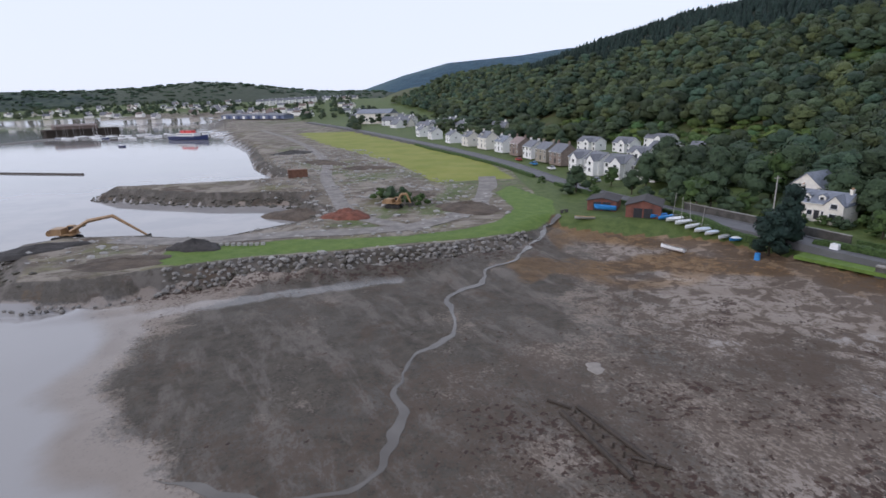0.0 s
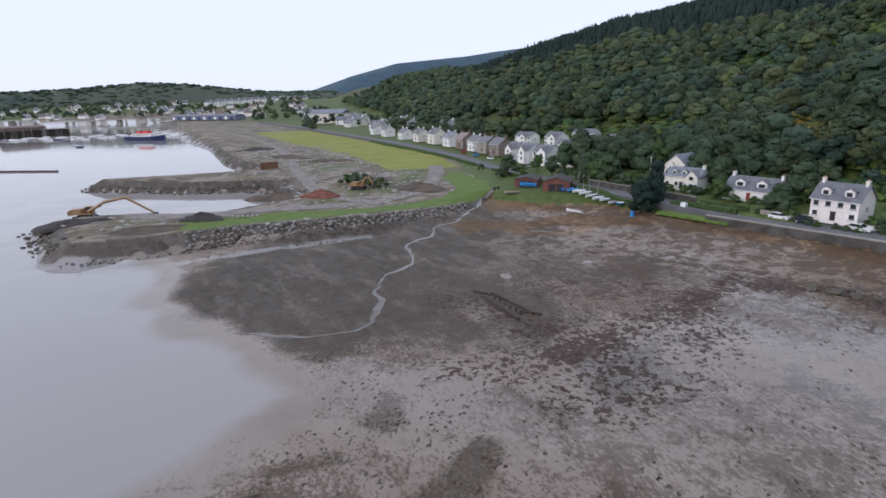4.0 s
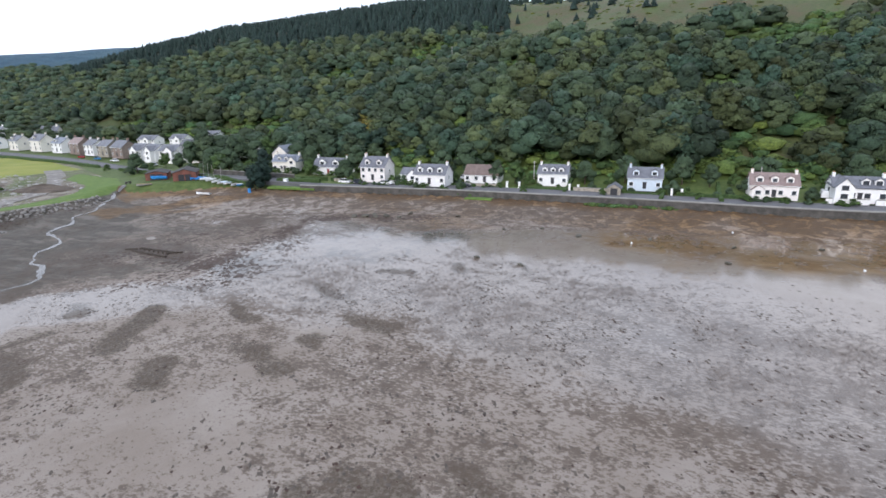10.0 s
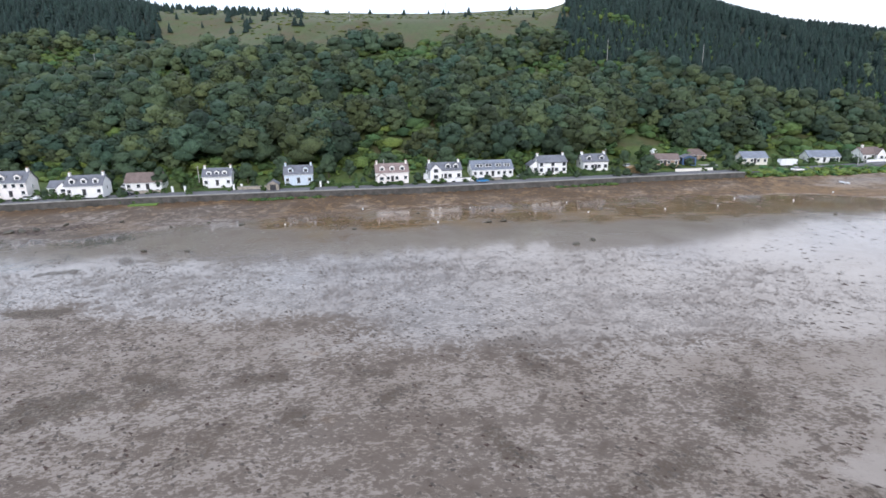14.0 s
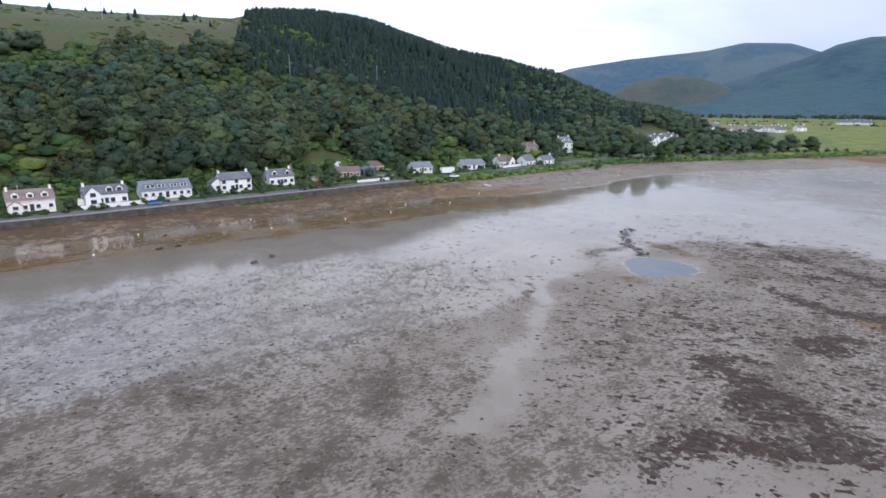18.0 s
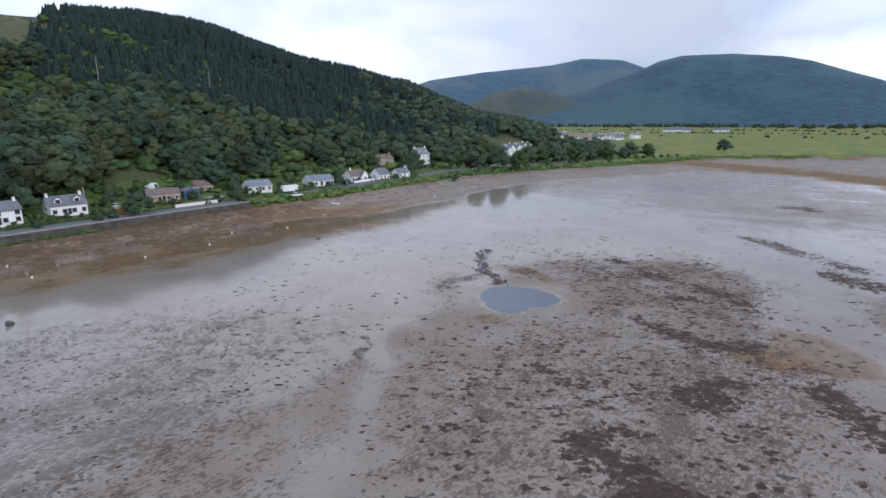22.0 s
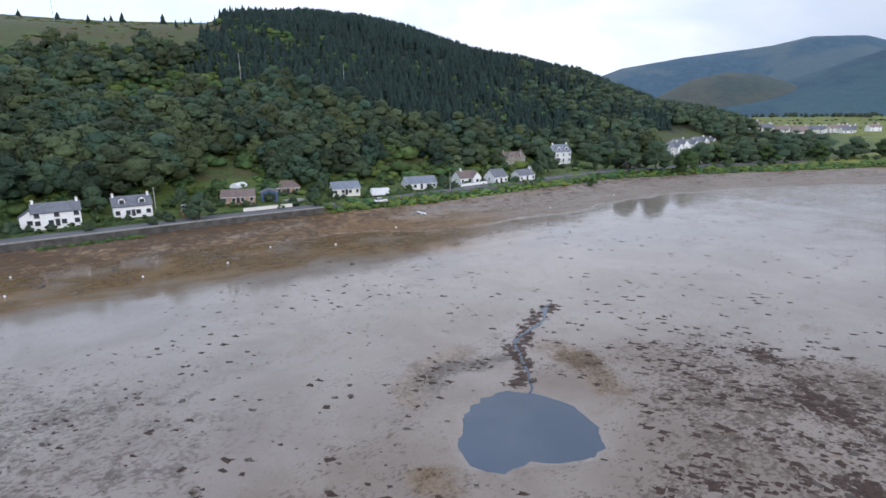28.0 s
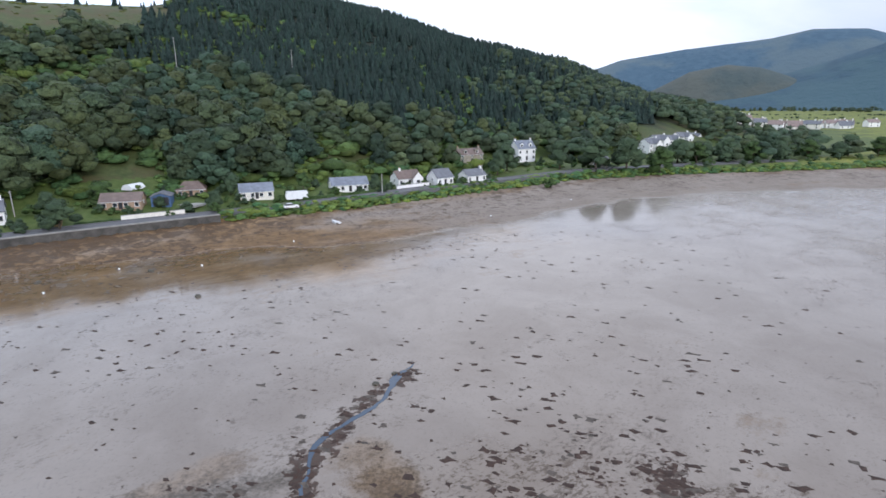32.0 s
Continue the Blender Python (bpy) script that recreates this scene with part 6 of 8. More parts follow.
DG = "dinghies on the grass"
for i, (x, y, m_, dk, mast) in enumerate(((41, 106, HULLWHITE, HULLWHITE, 0), (42.2, 104.6, HULLBLUE, HULLBLUE, 0), (43, 103, HULLBLUE, HULLBLUE, 0), (44, 101.4, HULLWHITE, HULLWHITE, 6.4), (45, 99.8, HULLWHITE, HULLWHITE, 6.0),
                                          (46, 98, HULLWHITE, HULLWHITE, 6.2), (47.2, 96.4, HULLWHITE, PALEBLUE, 5.8), (48.4, 95, HULLWHITE, PALEBLUE, 0), (49.8, 93.2, HULLWHITE, COPING, 0), (51, 91.4, HULLBLUE, HULLWHITE, 0))):
    boat(x, y, zat(x, y) + 0.2, 205 + 4 * (i % 3), 4.9, 1.8, 0.65, m_, dk, "blue-covered sailing dinghy parked on the grass" if m_ is HULLBLUE else "white sailing dinghy parked on the grass", mast, DG, 6 * ((i % 3) - 1), "dinghy")
boat(39.2, 90, zat(39, 90) + 0.15, 125, 5.2, 1.9, 0.7, HULLWHITE, COPING, "white open boat lying on the foreshore", 0, "", 12, "rowing_boat")
boat(28.5, 107, zat(28.5, 107) + 0.1, 170, 4.6, 1.7, 0.6, COPING, WOOD, "grey wooden boat on the grass by the outfall", 0, "", 5, "rowing_boat")
boat(34, 112.5, zat(34, 112.5) + 0.3, 150, 5.6, 2.1, 1.1, HULLBLUE, HULLBLUE, "boat under a bright blue tarpaulin by the shed", 0, "", 0, "covered_boat")
boat(166, -158, zat(166, -158) + 0.02, 40, 3.6, 1.5, 0.6, HULLWHITE, HULLWHITE, "small white dinghy drawn up on the beach", 0, "", 6, "rowing_boat")


def shed(x, y, turn, w, d, h, wallm, roofm, label, rise=0.9, name="shed", doors=2):
    root = thing(name, pose(x, y, zat(x, y) - 0.1, 0, 0, turn), label, "shed")
    part("wall", MB().prism([(-w / 2, -0.5), (w / 2, -0.5), (w / 2, h), (0, h + rise), (-w / 2, h)], -d / 2, d / 2), wallm, root)
    part("roof", MB().prism([(0, h + rise + 0.02), (w / 2 + 0.3, h - 0.18), (w / 2 + 0.3, h - 0.06), (0, h + rise + 0.15), (-w / 2 - 0.3, h - 0.06), (-w / 2 - 0.3, h - 0.18)], -d / 2 - 0.25, d / 2 + 0.25), roofm, root)
    for k in range(doors):
        part("door", MB().box((k - (doors - 1) / 2) * 1.9, -d / 2 - 0.03, 1.0, 1.6, 0.08, 2.0), DARKTRIM, root)
    return root


shed(41, 108.5, -25, 6.5, 8, 2.6, BRICKRED, ROOFFELT, "red brick boat shed with a dark felt roof")
shed(35, 116, -25, 6, 7, 2.3, BRICKRED, ROOFFELT, "low brick shed with dark flat-pitched roof", 0.5)
solid("water_barrel", MB().tube((0, 0, 0), (0, 0, 1.1), 0.45, 0.4, 12), HULLBLUE, "blue plastic barrel on the shore grass", "barrel", m=pose(49.5, 82.5, zat(49.5, 82.5)))
solid("storage_tank", MB().box(0, 0, 0.55, 2.2, 1.2, 1.1, 0, None, 0.9), HULLWHITE, "small white tank on the lawn beside a hedge", "tank", m=pose(60, 80, zat(60, 80), 0, 0, 30))

# ---------------------------------------------------------------- marina
root = thing("timber_pier", pose(0, 0, 0), "long dark timber pier on piles by the marina", "pier")
a, b = Vector((-372, 526, 0)), Vector((-328, 570, 0))
u = (b - a).normalized()
nrm = Vector((-u.y, u.x, 0))
deck = MB().loft([[tuple(a + u * s + nrm * o + Vector((0, 0, z_))) for o, z_ in ((-9, 6.2), (9, 6.2), (9, 7.4), (-9, 7.4))] for s in (0, (b - a).length)])
part("deck", deck, TIMBER, root)
part("fender_wall", MB().loft([[tuple(a + u * s + nrm * o + Vector((0, 0, z_))) for o, z_ in ((-7, -1), (7, -1), (7, 6.2), (-7, 6.2))] for s in (1, (b - a).length)]), TIMBER, root)
pile = MB().tube((0, 0, -2), (0, 0, 6.3), 0.45, 0.45, 7).mesh("pile", TIMBER)
for i in range(9):
    for o in (-8, 0, 8):
        p_ = a + u * (i * (b - a).length / 8) + nrm * o
        part("pier_post", pile, None, root, at=pose(p_.x, p_.y, 0))
solid("pier_shed", MB().prism([(-7, 0), (7, 0), (7, 3), (0, 4.6), (-7, 3)], -18, 18), BROWNTILE, "long brown shed on the pier deck", "shed", m=pose(*(a + u * 26 + Vector((0, 0, 7.4))), 0, 0, -45))
long_shed = thing("boatyard_shed", pose(-260, 800, zat(-260, 800) + 1.0, 0, 0, -32), "long low blue-grey boatyard building by the water", "building")
part("wall", MB().box(0, 0, 2.6, 130, 18, 5.2), plain("blue_cladding", (0.16, 0.20, 0.30), 0.5, 0.15), long_shed)
part("roof", MB().prism([(-10, 5.1), (10, 5.1), (0, 7.2)], -65.5, 65.5, 0, pose(0, 0, 0, 0, 0, 90)), SLATE, long_shed)
for i in range(12):
    part("door", MB().box(-58 + i * 10.5, -9.05, 1.9, 5, 0.2, 3.8), NAVY if i % 2 else WHITE, long_shed)
ship = thing("ferry", pose(-200, 446, 0, 0, 0, -20), "dark blue workboat with white house and red upperworks", "ship")
hull = [[(lx, -bb, 3.0 + sh), (lx, -bb * 0.8, 0.2), (lx, bb * 0.8, 0.2), (lx, bb, 3.0 + sh)] for lx, bb, sh in ((-18, 4.2, 0), (-8, 4.6, 0), (8, 4.6, 0), (14, 3.2, 0.5), (18.5, 0.3, 1.2))]
part("hull", MB().loft(hull), NAVY, ship)
part("deckhouse", MB().box(-1, 0, 4.2, 18, 6.5, 2.4), WHITE, ship)
part("wheelhouse", MB().box(2, 0, 6.4, 6, 5, 2.2, 0, None, 0.9), SHIPRED, ship)
part("funnel", MB().box(-5, 0, 6.4, 4, 4, 2.0, 0, None, 0.85), SHIPRED, ship)
part("mast", MB().tube((3, 0, 7.4), (3, 0, 11), 0.14, 0.08, 6), MAST, ship)
for i in range(7):
    part("window", MB().box(-8 + i * 2.2, -3.27, 4.4, 1.2, 0.06, 0.9), GLASS, ship)
rr = random.Random(9)
for i in range(5):
    p0 = Vector((-330 + i * 34, 520 - i * 6, 0))
    solid("pontoon", MB().box(0, 0, 0.25, 2.2, 70, 0.6), PAVING, "floating concrete pontoon in the marina", "pontoon", "marina pontoons", m=pose(p0.x, p0.y, 0, 0, 0, -18))
for i in range(52):
    k = i % 5
    sft = rr.uniform(-32, 32)
    p0 = Vector((-330 + k * 34, 520 - k * 6, 0)) + Vector((0.309, 0.951, 0)) * sft + Vector((0.951, -0.309, 0)) * (6 if i % 2 else -6)
    boat(p0.x, p0.y, -0.35, -18 + (0 if i % 2 else 180), rr.uniform(8, 12), 3.2, 1.6, NAVY if i % 9 == 4 else HULLWHITE, HULLWHITE, "moored sailing yacht with bare mast in the marina", rr.uniform(11, 15), "moored yachts", 0, "yacht")
boat(-222, 388, -0.3, 150, 9, 3, 1.7, NAVY, HULLWHITE, "dark blue motor boat moored off the pontoons", 0, "", 0, "motor_boat")
solid("floating_boom", MB().tube((-260, 258, 0.1), (-149, 229, 0.1), 0.55, 0.55, 8), TIMBER, "dark floating boom across the water", "boom")
solid("floating_breakwater", MB().loft([[(x + o, y, z_) for o, z_ in ((-2, -0.3), (2, -0.3), (2, 0.8), (-2, 0.8))] for x, y in ((-420, 380), (-350, 420), (-346, 500))]), PAVING, "low concrete floating breakwater off the marina", "breakwater")
# ---------------------------------------------------------------- trees that stand alone
def leafy(seed, blobs, tufts, mat, wide=1.0, low=0.2):
    v, f, nn = broad_crown(np.random.RandomState(seed), blobs, 1, tufts * 9, wide, low)
    me = raw_mesh("crown", v, f, mat)
    me.normals_split_custom_set_from_vertices(nn.astype(np.float32))
    g = np.random.RandomState(seed).uniform(0.85, 1.2)
    paint(me, "tint", np.tile([g, g, g * 0.95, 1], (len(v), 1)))
    return me


def limbs(seed):
    """A tapered trunk with forking limbs, for a tree of unit height."""
    r = random.Random(seed)
    mb = MB().tube((0, 0, -0.03), (0, 0, 0.32), 0.030, 0.020, 7)
    for k in range(5):
        a = k * 1.26 + r.uniform(-0.3, 0.3)
        p, q = (0, 0, 0.2 + 0.03 * k), (math.cos(a) * 0.2, math.sin(a) * 0.2, 0.48 + r.uniform(0, 0.2))
        mb.tube(p, q, 0.014, 0.006, 5)
    mb.tube((0, 0, 0.3), (0.02, 0.01, 0.75), 0.02, 0.006, 6)
    return mb.mesh("trunk", BARK, True)


CROWNS = [leafy(101, 11, 120, LEAF, 1.0, 0.1), leafy(102, 12, 130, LEAF, 1.25, 0.08), leafy(103, 10, 110, HEDGE, 1.1, 0.1), leafy(104, 9, 100, LEAF, 0.8, 0.12)]
LOW_CROWNS = [leafy(131, 13, 120, LEAF, 1.25, 0.0), leafy(132, 13, 130, LEAF, 1.4, 0.0), leafy(133, 12, 120, HEDGE, 1.2, 0.0)]
BUSHES = [leafy(111, 8, 70, HEDGE, 1.3, 0.02), leafy(112, 7, 70, LEAF, 1.4, 0.02)]
TRUNKS = [limbs(5), limbs(6)]
STRAIGHT = MB().tube((0, 0, -0.03), (0, 0, 0.9), 0.022, 0.004, 7).mesh("trunk", BARK, True)


def tree(x, y, h, kind=0, wide=1.0, label="leafy green garden tree near the houses", group="trees by the shore"):
    ob = thing("tree", pose(x, y, zat(x, y), 0, 0, (x * 37 + y * 91) % 360) @ Matrix.Diagonal((h * wide, h * wide, h, 1)), label, "tree", group)
    part("trunk", TRUNKS[kind % 2], None, ob)
    part("crown", LOW_CROWNS[kind % 3] if group.endswith("bay") else CROWNS[kind % 4], None, ob)


def bush(x, y, h, kind=0, wide=1.0, label="rounded green garden shrub"):
    ob = solid("bush", BUSHES[kind], None, label, "bush", "garden shrubs", m=pose(x, y, zat(x, y) - 0.1, 0, 0, (x * 53) % 360) @ Matrix.Diagonal((h * wide, h * wide, h, 1)))
    return ob


CYPRESS = [leafy(141, 18, 130, CONIFER, 0.62, 0.0), leafy(142, 16, 130, CONIFER, 0.42, 0.0)]
for x, y, h, wide_, kind_, lb in ((51.8, 83.5, 7.6, 1.25, 0, "dense dark cypress at the edge of the beach"), (55.6, 85.2, 10.4, 1.0, 1, "tall dark cypress at the edge of the beach")):
    ob = thing("conifer", pose(x, y, zat(x, y)) @ Matrix.Diagonal((h * wide_, h * wide_, h, 1)), lb, "tree", "conifers by the shore")
    part("trunk", STRAIGHT, None, ob)
    part("crown", CYPRESS[kind_], None, ob)
for x, y, h, k, w_ in ((34, 137, 6.5, 0, 1.1), (46, 131, 6, 3, 1.0), (52, 138, 9, 0, 0.9), (60, 146, 12, 3, 1.0), (55, 126, 7, 1, 1.0), (69, 136, 10, 0, 1.0), (55, 110, 8, 1, 1.0), (67, 116, 9, 0, 1.1), (60, 118, 11, 3, 0.8), (53, 112, 7, 2, 1.1), (91, 133, 12, 1, 1), (63, 157, 9, 1, 1.0), (73, 148, 8, 2, 1.0), (78, 142, 8, 0, 1.0), (58, 127, 7, 1, 1.1), (45, 144, 5, 2, 1.0), (52, 120, 6, 0, 1.1), (76, 94, 8, 0, 1.0), (74, 100, 9, 1, 1.0), (72, 118, 10, 2, 1.0), (80, 124, 11, 0, 1.1),
                        (73, 69, 6, 0, 1.1), (70, 84, 5, 2, 1.0), (79, 71, 8, 0, 1.1), (92, 47, 8, 1, 1.0), (97, 31, 7, 3, 0.8), (101, 28, 6, 2, 0.9), (98, 44, 9, 0, 1.2), (110, 12, 6, 0, 1.1), (116, 4, 7, 1, 1.0), (124, -14, 5.5, 3, 1.0), (122, -8, 7, 0, 1.1), (131, -24, 7, 1, 1.1), (140, -40, 8, 0, 1.1), (148, -60, 7, 2, 1.1), (160, -76, 7, 0, 1.1), (158, -101, 6.5, 1, 1.25),
                        (168, -94, 5, 0, 1.1), (178, -101, 6, 2, 1.2), (176, -128, 5, 0, 1.1), (189, -129, 6, 1, 1.0), (192, -148, 5, 2, 1.1), (196, -168, 5, 0, 1.0), (208, -188, 6, 1, 1.1), (226, -212, 8, 0, 1.1), (236, -218, 10, 1, 1.0), (240, -240, 11, 0, 1.1), (234, -252, 12, 1, 1.2), (231, -263, 13, 0, 1.2), (230, -276, 11, 2, 1.1)):
    tree(x, y, h, k, w_)
for i, (x, y) in enumerate(((238, -288), (240, -296), (236, -302), (242, -310), (237, -316), (246, -322), (240, -330), (247, -338), (241, -345), (250, -352), (246, -362), (255, -370), (248, -380), (256, -392), (252, -404), (260, -414))):
    tree(x + 12, y, 7 + (i * 7) % 4, i % 4, 1.25, "large shoreline tree at the head of the bay", "trees at the head of the bay")
tree(287, -514, 9, 1, 1.4, "lone round tree in the field", "trees at the head of the bay")
r_ = random.Random(5)
for x, y, h in ((31, 134, 2.5), (37, 131, 2.2), (41, 147, 2.0), (28, 152, 2.0), (-12, 131, 3.4), (-8, 128, 3.0), (-15, 135, 3.2), (-5, 127, 2.6), (-10, 138, 2.8), (78, 62, 2.2), (85, 52, 2.4), (87, 30, 2.2), (95, 20, 2), (106, 22, 3), (107, 8, 2.2), (104, 3, 2), (116, -12, 2.5), (114, -16, 1.8), (125, -22, 3), (118, -18, 1.8), (133, -47, 2.5), (140, -64, 2.4), (143, -66, 3), (147, -80, 2.2), (151, -82, 2.6), (152, -92, 2.4), (155, -95, 2.4), (160, -92, 2.2),
                (170, -119, 2.4), (173, -122, 2.8), (172, -129, 3), (177, -132, 2), (183, -133, 2.4), (184, -150, 2.2), (187, -153, 1.8), (193, -170, 2), (196, -172, 2.2), (206, -196, 2.2), (210, -207, 2.4), (208, -226, 3.2), (214, -226, 2), (222, -234, 2.4), (90, 56, 3), (99, 38, 3), (112, 18, 3), (121, 2, 3), (128, -18, 3), (137, -34, 3), (146, -52, 3), (155, -66, 3), (164, -84, 3), (66, 104, 3), (62, 100, 2), (57, 106, 3.5), (61, 108, 4), (50, 117, 3), (47, 124, 3)):
    bush(x, y, h * r_.uniform(0.9, 1.2), r_.randrange(2), r_.uniform(0.9, 1.4))


def hedge(pts, h, w_, label="clipped green garden hedge", seed=1):
    """A clipped hedge with an uneven leafy skin."""
    r = random.Random(seed)
    pts = densify(pts, 0.7)
    left, right = offset(pts, w_ / 2), offset(pts, -w_ / 2)
    rings = []
    for (x0, y0), (x1, y1) in zip(left, right):
        z = zat((x0 + x1) / 2, (y0 + y1) / 2) - 0.1
        j = lambda: r.uniform(-0.14, 0.14)
        rings.append([(x0 + j(), y0 + j(), z), (x0 + j(), y0 + j(), z + h * 0.5), (x0 + j(), y0 + j(), z + h * 0.95 + j()), ((x0 + x1) / 2, (y0 + y1) / 2, z + h + j()), (x1 + j(), y1 + j(), z + h * 0.95 + j()), (x1 + j(), y1 + j(), z + h * 0.5), (x1 + j(), y1 + j(), z)])
    me = MB().loft(rings).mesh("hedge", HEDGE, False)
    paint(me, "tint", np.ones((len(me.vertices), 4)))
    solid("hedge", me, None, label, "hedge", "garden hedges")


def along(s0, s1, o):
    """A piece of the road line between two distances down its length, moved sideways; negative: towards the houses."""
    pts, acc = [], 0.0
    for p_, q_ in zip(road_fine, road_fine[1:]):
        if s0 <= acc <= s1:
            pts.append(p_)
        acc += math.hypot(q_[0] - p_[0], q_[1] - p_[1])
    return offset(pts, o)


road_fine = densify(road_line, 1.0)


def station(x, y):
    """Distance down the road of the point nearest to x, y."""
    acc, best = 0.0, (1e9, 0)
    for p_, q_ in zip(road_fine, road_fine[1:]):
        best = min(best, (math.hypot(p_[0] - x, p_[1] - y), acc))
        acc += math.hypot(q_[0] - p_[0], q_[1] - p_[1])
    return best[1]


for i, (y0, y1, h) in enumerate(((79, 70, 1.3), (44, 36, 1.2), (22, 12, 1.1), (0, -8, 1.0), (-12, -33, 1.5), (-61, -72, 1.2), (-76, -92, 1.5), (-104, -112, 1.0), (-150, -158, 1.2), (-160, -172, 1.2))):
    near_ = lambda yy: min(road_fine, key=lambda p_: abs(p_[1] - yy))
    hedge(along(station(*near_(y0)), station(*near_(y1)), -3.4), h * 0.9, 0.6, seed=i)
hedge([(58.5, 83), (66, 71.5)], 1.2, 1.1, "clipped hedge above the beach lawn", 40)
near_ = lambda yy: min(road_fine, key=lambda p_: abs(p_[1] - yy))
hedge(along(station(*near_(109)), station(*near_(90)), 3.2), 1.3, 1.0, "dark hedge between the boats and the road", 41)
hedge(along(station(*near_(150)), station(*near_(116)), 3.0), 1.0, 1.0, "rough hedge along the village road", 42)
hedge(along(station(*near_(290)), station(*near_(165)), 3.2), 1.1, 1.1, "rough hedge between the meadow and the road", 43)
for x0, y0, x1, y1 in ((101, 12, 110, 16), (108, -10, 117, -6), (114, -21, 126, -15), (139, -65, 149, -60), (152, -79, 163, -74), (84, 33, 94, 38), (69, 70, 79, 75)):
    hedge([(x0, y0), (x1, y1)], 1.1, 0.8, "low hedge between two gardens", int(x0))


def garden_wall(y0, y1, h, mat, label, o=-3.1, thick=0.3):
    near_ = lambda yy: min(road_fine, key=lambda p_: abs(p_[1] - yy))
    pts = along(station(*near_(y0)), station(*near_(y1)), o)
    mb = ribbon(pts, thick / 2, -thick / 2, lambda x, y: road_z(x, y) + 0.1 + h, h + 0.8)
    ob = solid("garden_wall", mb, mat, label, "wall", "garden walls")
    part("coping", ribbon(pts, thick / 2 + 0.06, -thick / 2 - 0.06, lambda x, y: road_z(x, y) + 0.2 + h, 0.1), COPING, ob)


garden_wall(-39.5, -46, 1.1, WHITE, "white rendered garden wall beside the road")
garden_wall(-47, -52.5, 1.1, WHITE, "white rendered garden wall beside the road")
garden_wall(110, 80, 1.2, SEAWALL, "dark stone garden wall along the road", -3.6)
garden_wall(68, 61, 0.9, STONE, "low stone garden wall in front of the villa")
garden_wall(54, 49, 0.8, WHITE, "short white garden wall beside the road")
garden_wall(36, 27, 0.7, STONE, "low stone wall before the bungalow")
garden_wall(10, 2, 0.8, STONE, "low stone wall before the cottage garden")
garden_wall(-53, -60, 0.7, STONE, "low stone wall before the double house")
garden_wall(-112, -124, 0.9, CREAM, "pale block wall beside the lay-by")
garden_wall(-176, -186, 0.9, WHITE, "white garden wall at the bend of the road")
for y_ in (12.5, 10.5, -9.5, -11.5, 27, 24):
    p_ = min(along(0, 2000, -3.6), key=lambda q: abs(q[1] - y_))
    solid("gate_pillar", MB().box(0, 0, 0.7, 0.5, 0.5, 1.5).box(0, 0, 1.5, 0.62, 0.62, 0.12), WHITE, "white gate pillar at a garden entrance", "pillar", "gate pillars", m=pose(p_[0], p_[1], road_z(*p_) + 0.05, 0, 0, 25))
# lawns and drives between road and houses
for i, (x, y, w_, d_, m_, lb) in enumerate(((60.2, 75.6, 15, 5.4, LAWN, "bright mown lawn above the beach wall"), (171, -117, 8, 9, LAWN, "mown lawn before the bungalow"), (104, 10.5, 7, 6, LAWN, "small front lawn"), (98, 24, 9, 6, LAWN, "front lawn of the white cottage"),
                                             (110, -10, 8, 6, LAWN, "front lawn of the pale blue cottage"), (87, 27.5, 7, 5, LAWN, "front lawn of the bungalow"), (144, -80, 9, 4, LAWN, "front lawn of the white house"))):
    z_ = zat(x, y)
    solid("lawn", MB().box(0, 0, -0.2, w_, d_, 0.5), m_, lb, "lawn", "mown lawns", kind="structure", m=pose(x, y, z_ + 0.06, 0, 0, -63 if i else -58))
for x, y, w_, d_ in ((77, 65, 5, 6), (97, 42, 4, 7), (143.5, -64, 5, 7), (179, -121, 4, 7)):
    solid("driveway", MB().box(0, 0, -0.2, w_, d_, 0.5), PAVING, "pale gravel drive beside a house", "driveway", "driveways", kind="structure", m=pose(x, y, zat(x, y) + 0.05, 0, 0, -27))


def car(x, y, turn, paint_, label, z=None, van=False):
    root = thing("car", pose(x, y, z if z is not None else road_z(x, y) + 0.02, 0, 0, turn) @ Matrix.Scale(0.86, 4), label, "car", "parked cars")
    prof = [(-2.05, 0.3), (2.05, 0.3), (2.1, 0.62), (1.95, 0.82), (1.05, 0.95), (-1.95, 0.98), (-2.1, 0.7)] if not van else [(-2.4, 0.3), (2.3, 0.3), (2.4, 0.8), (2.2, 1.05), (1.7, 1.15), (-2.4, 1.15)]
    part("body", MB().prism(prof, -0.86, 0.86), paint_, root)
    cabp = [(1.0, 0.94), (0.35, 1.42), (-1.25, 1.45), (-1.9, 0.97)] if not van else [(1.7, 1.14), (1.1, 2.0), (-2.35, 2.05), (-2.4, 1.14)]
    part("cabin", MB().prism(cabp, -0.72, 0.72), paint_ if van else GLASS, root)
    if not van:
        part("roof", MB().prism([(0.32, 1.42), (0.2, 1.48), (-1.15, 1.5), (-1.28, 1.44)], -0.7, 0.7), paint_, root)
    else:
        part("windscreen", MB().prism([(1.72, 1.2), (1.2, 1.92), (1.15, 1.92), (1.66, 1.2)], -0.65, 0.65), GLASS, root)
    for wx in (-1.3, 1.3):
        for wy in (-0.8, 0.8):
            wl = part("wheel", MB().tube((wx, wy - 0.1, 0.32), (wx, wy + 0.1, 0.32), 0.32, 0.32, 12), RUBBER, root)
            part("rim", MB().tube((wx, wy - 0.11, 0.32), (wx, wy + 0.11, 0.32), 0.18, 0.18, 10), MAST, wl)
    for wy in (-0.6, 0.6):
        part("headlight", MB().box(2.06, wy, 0.68, 0.08, 0.35, 0.14), TRIM, root)


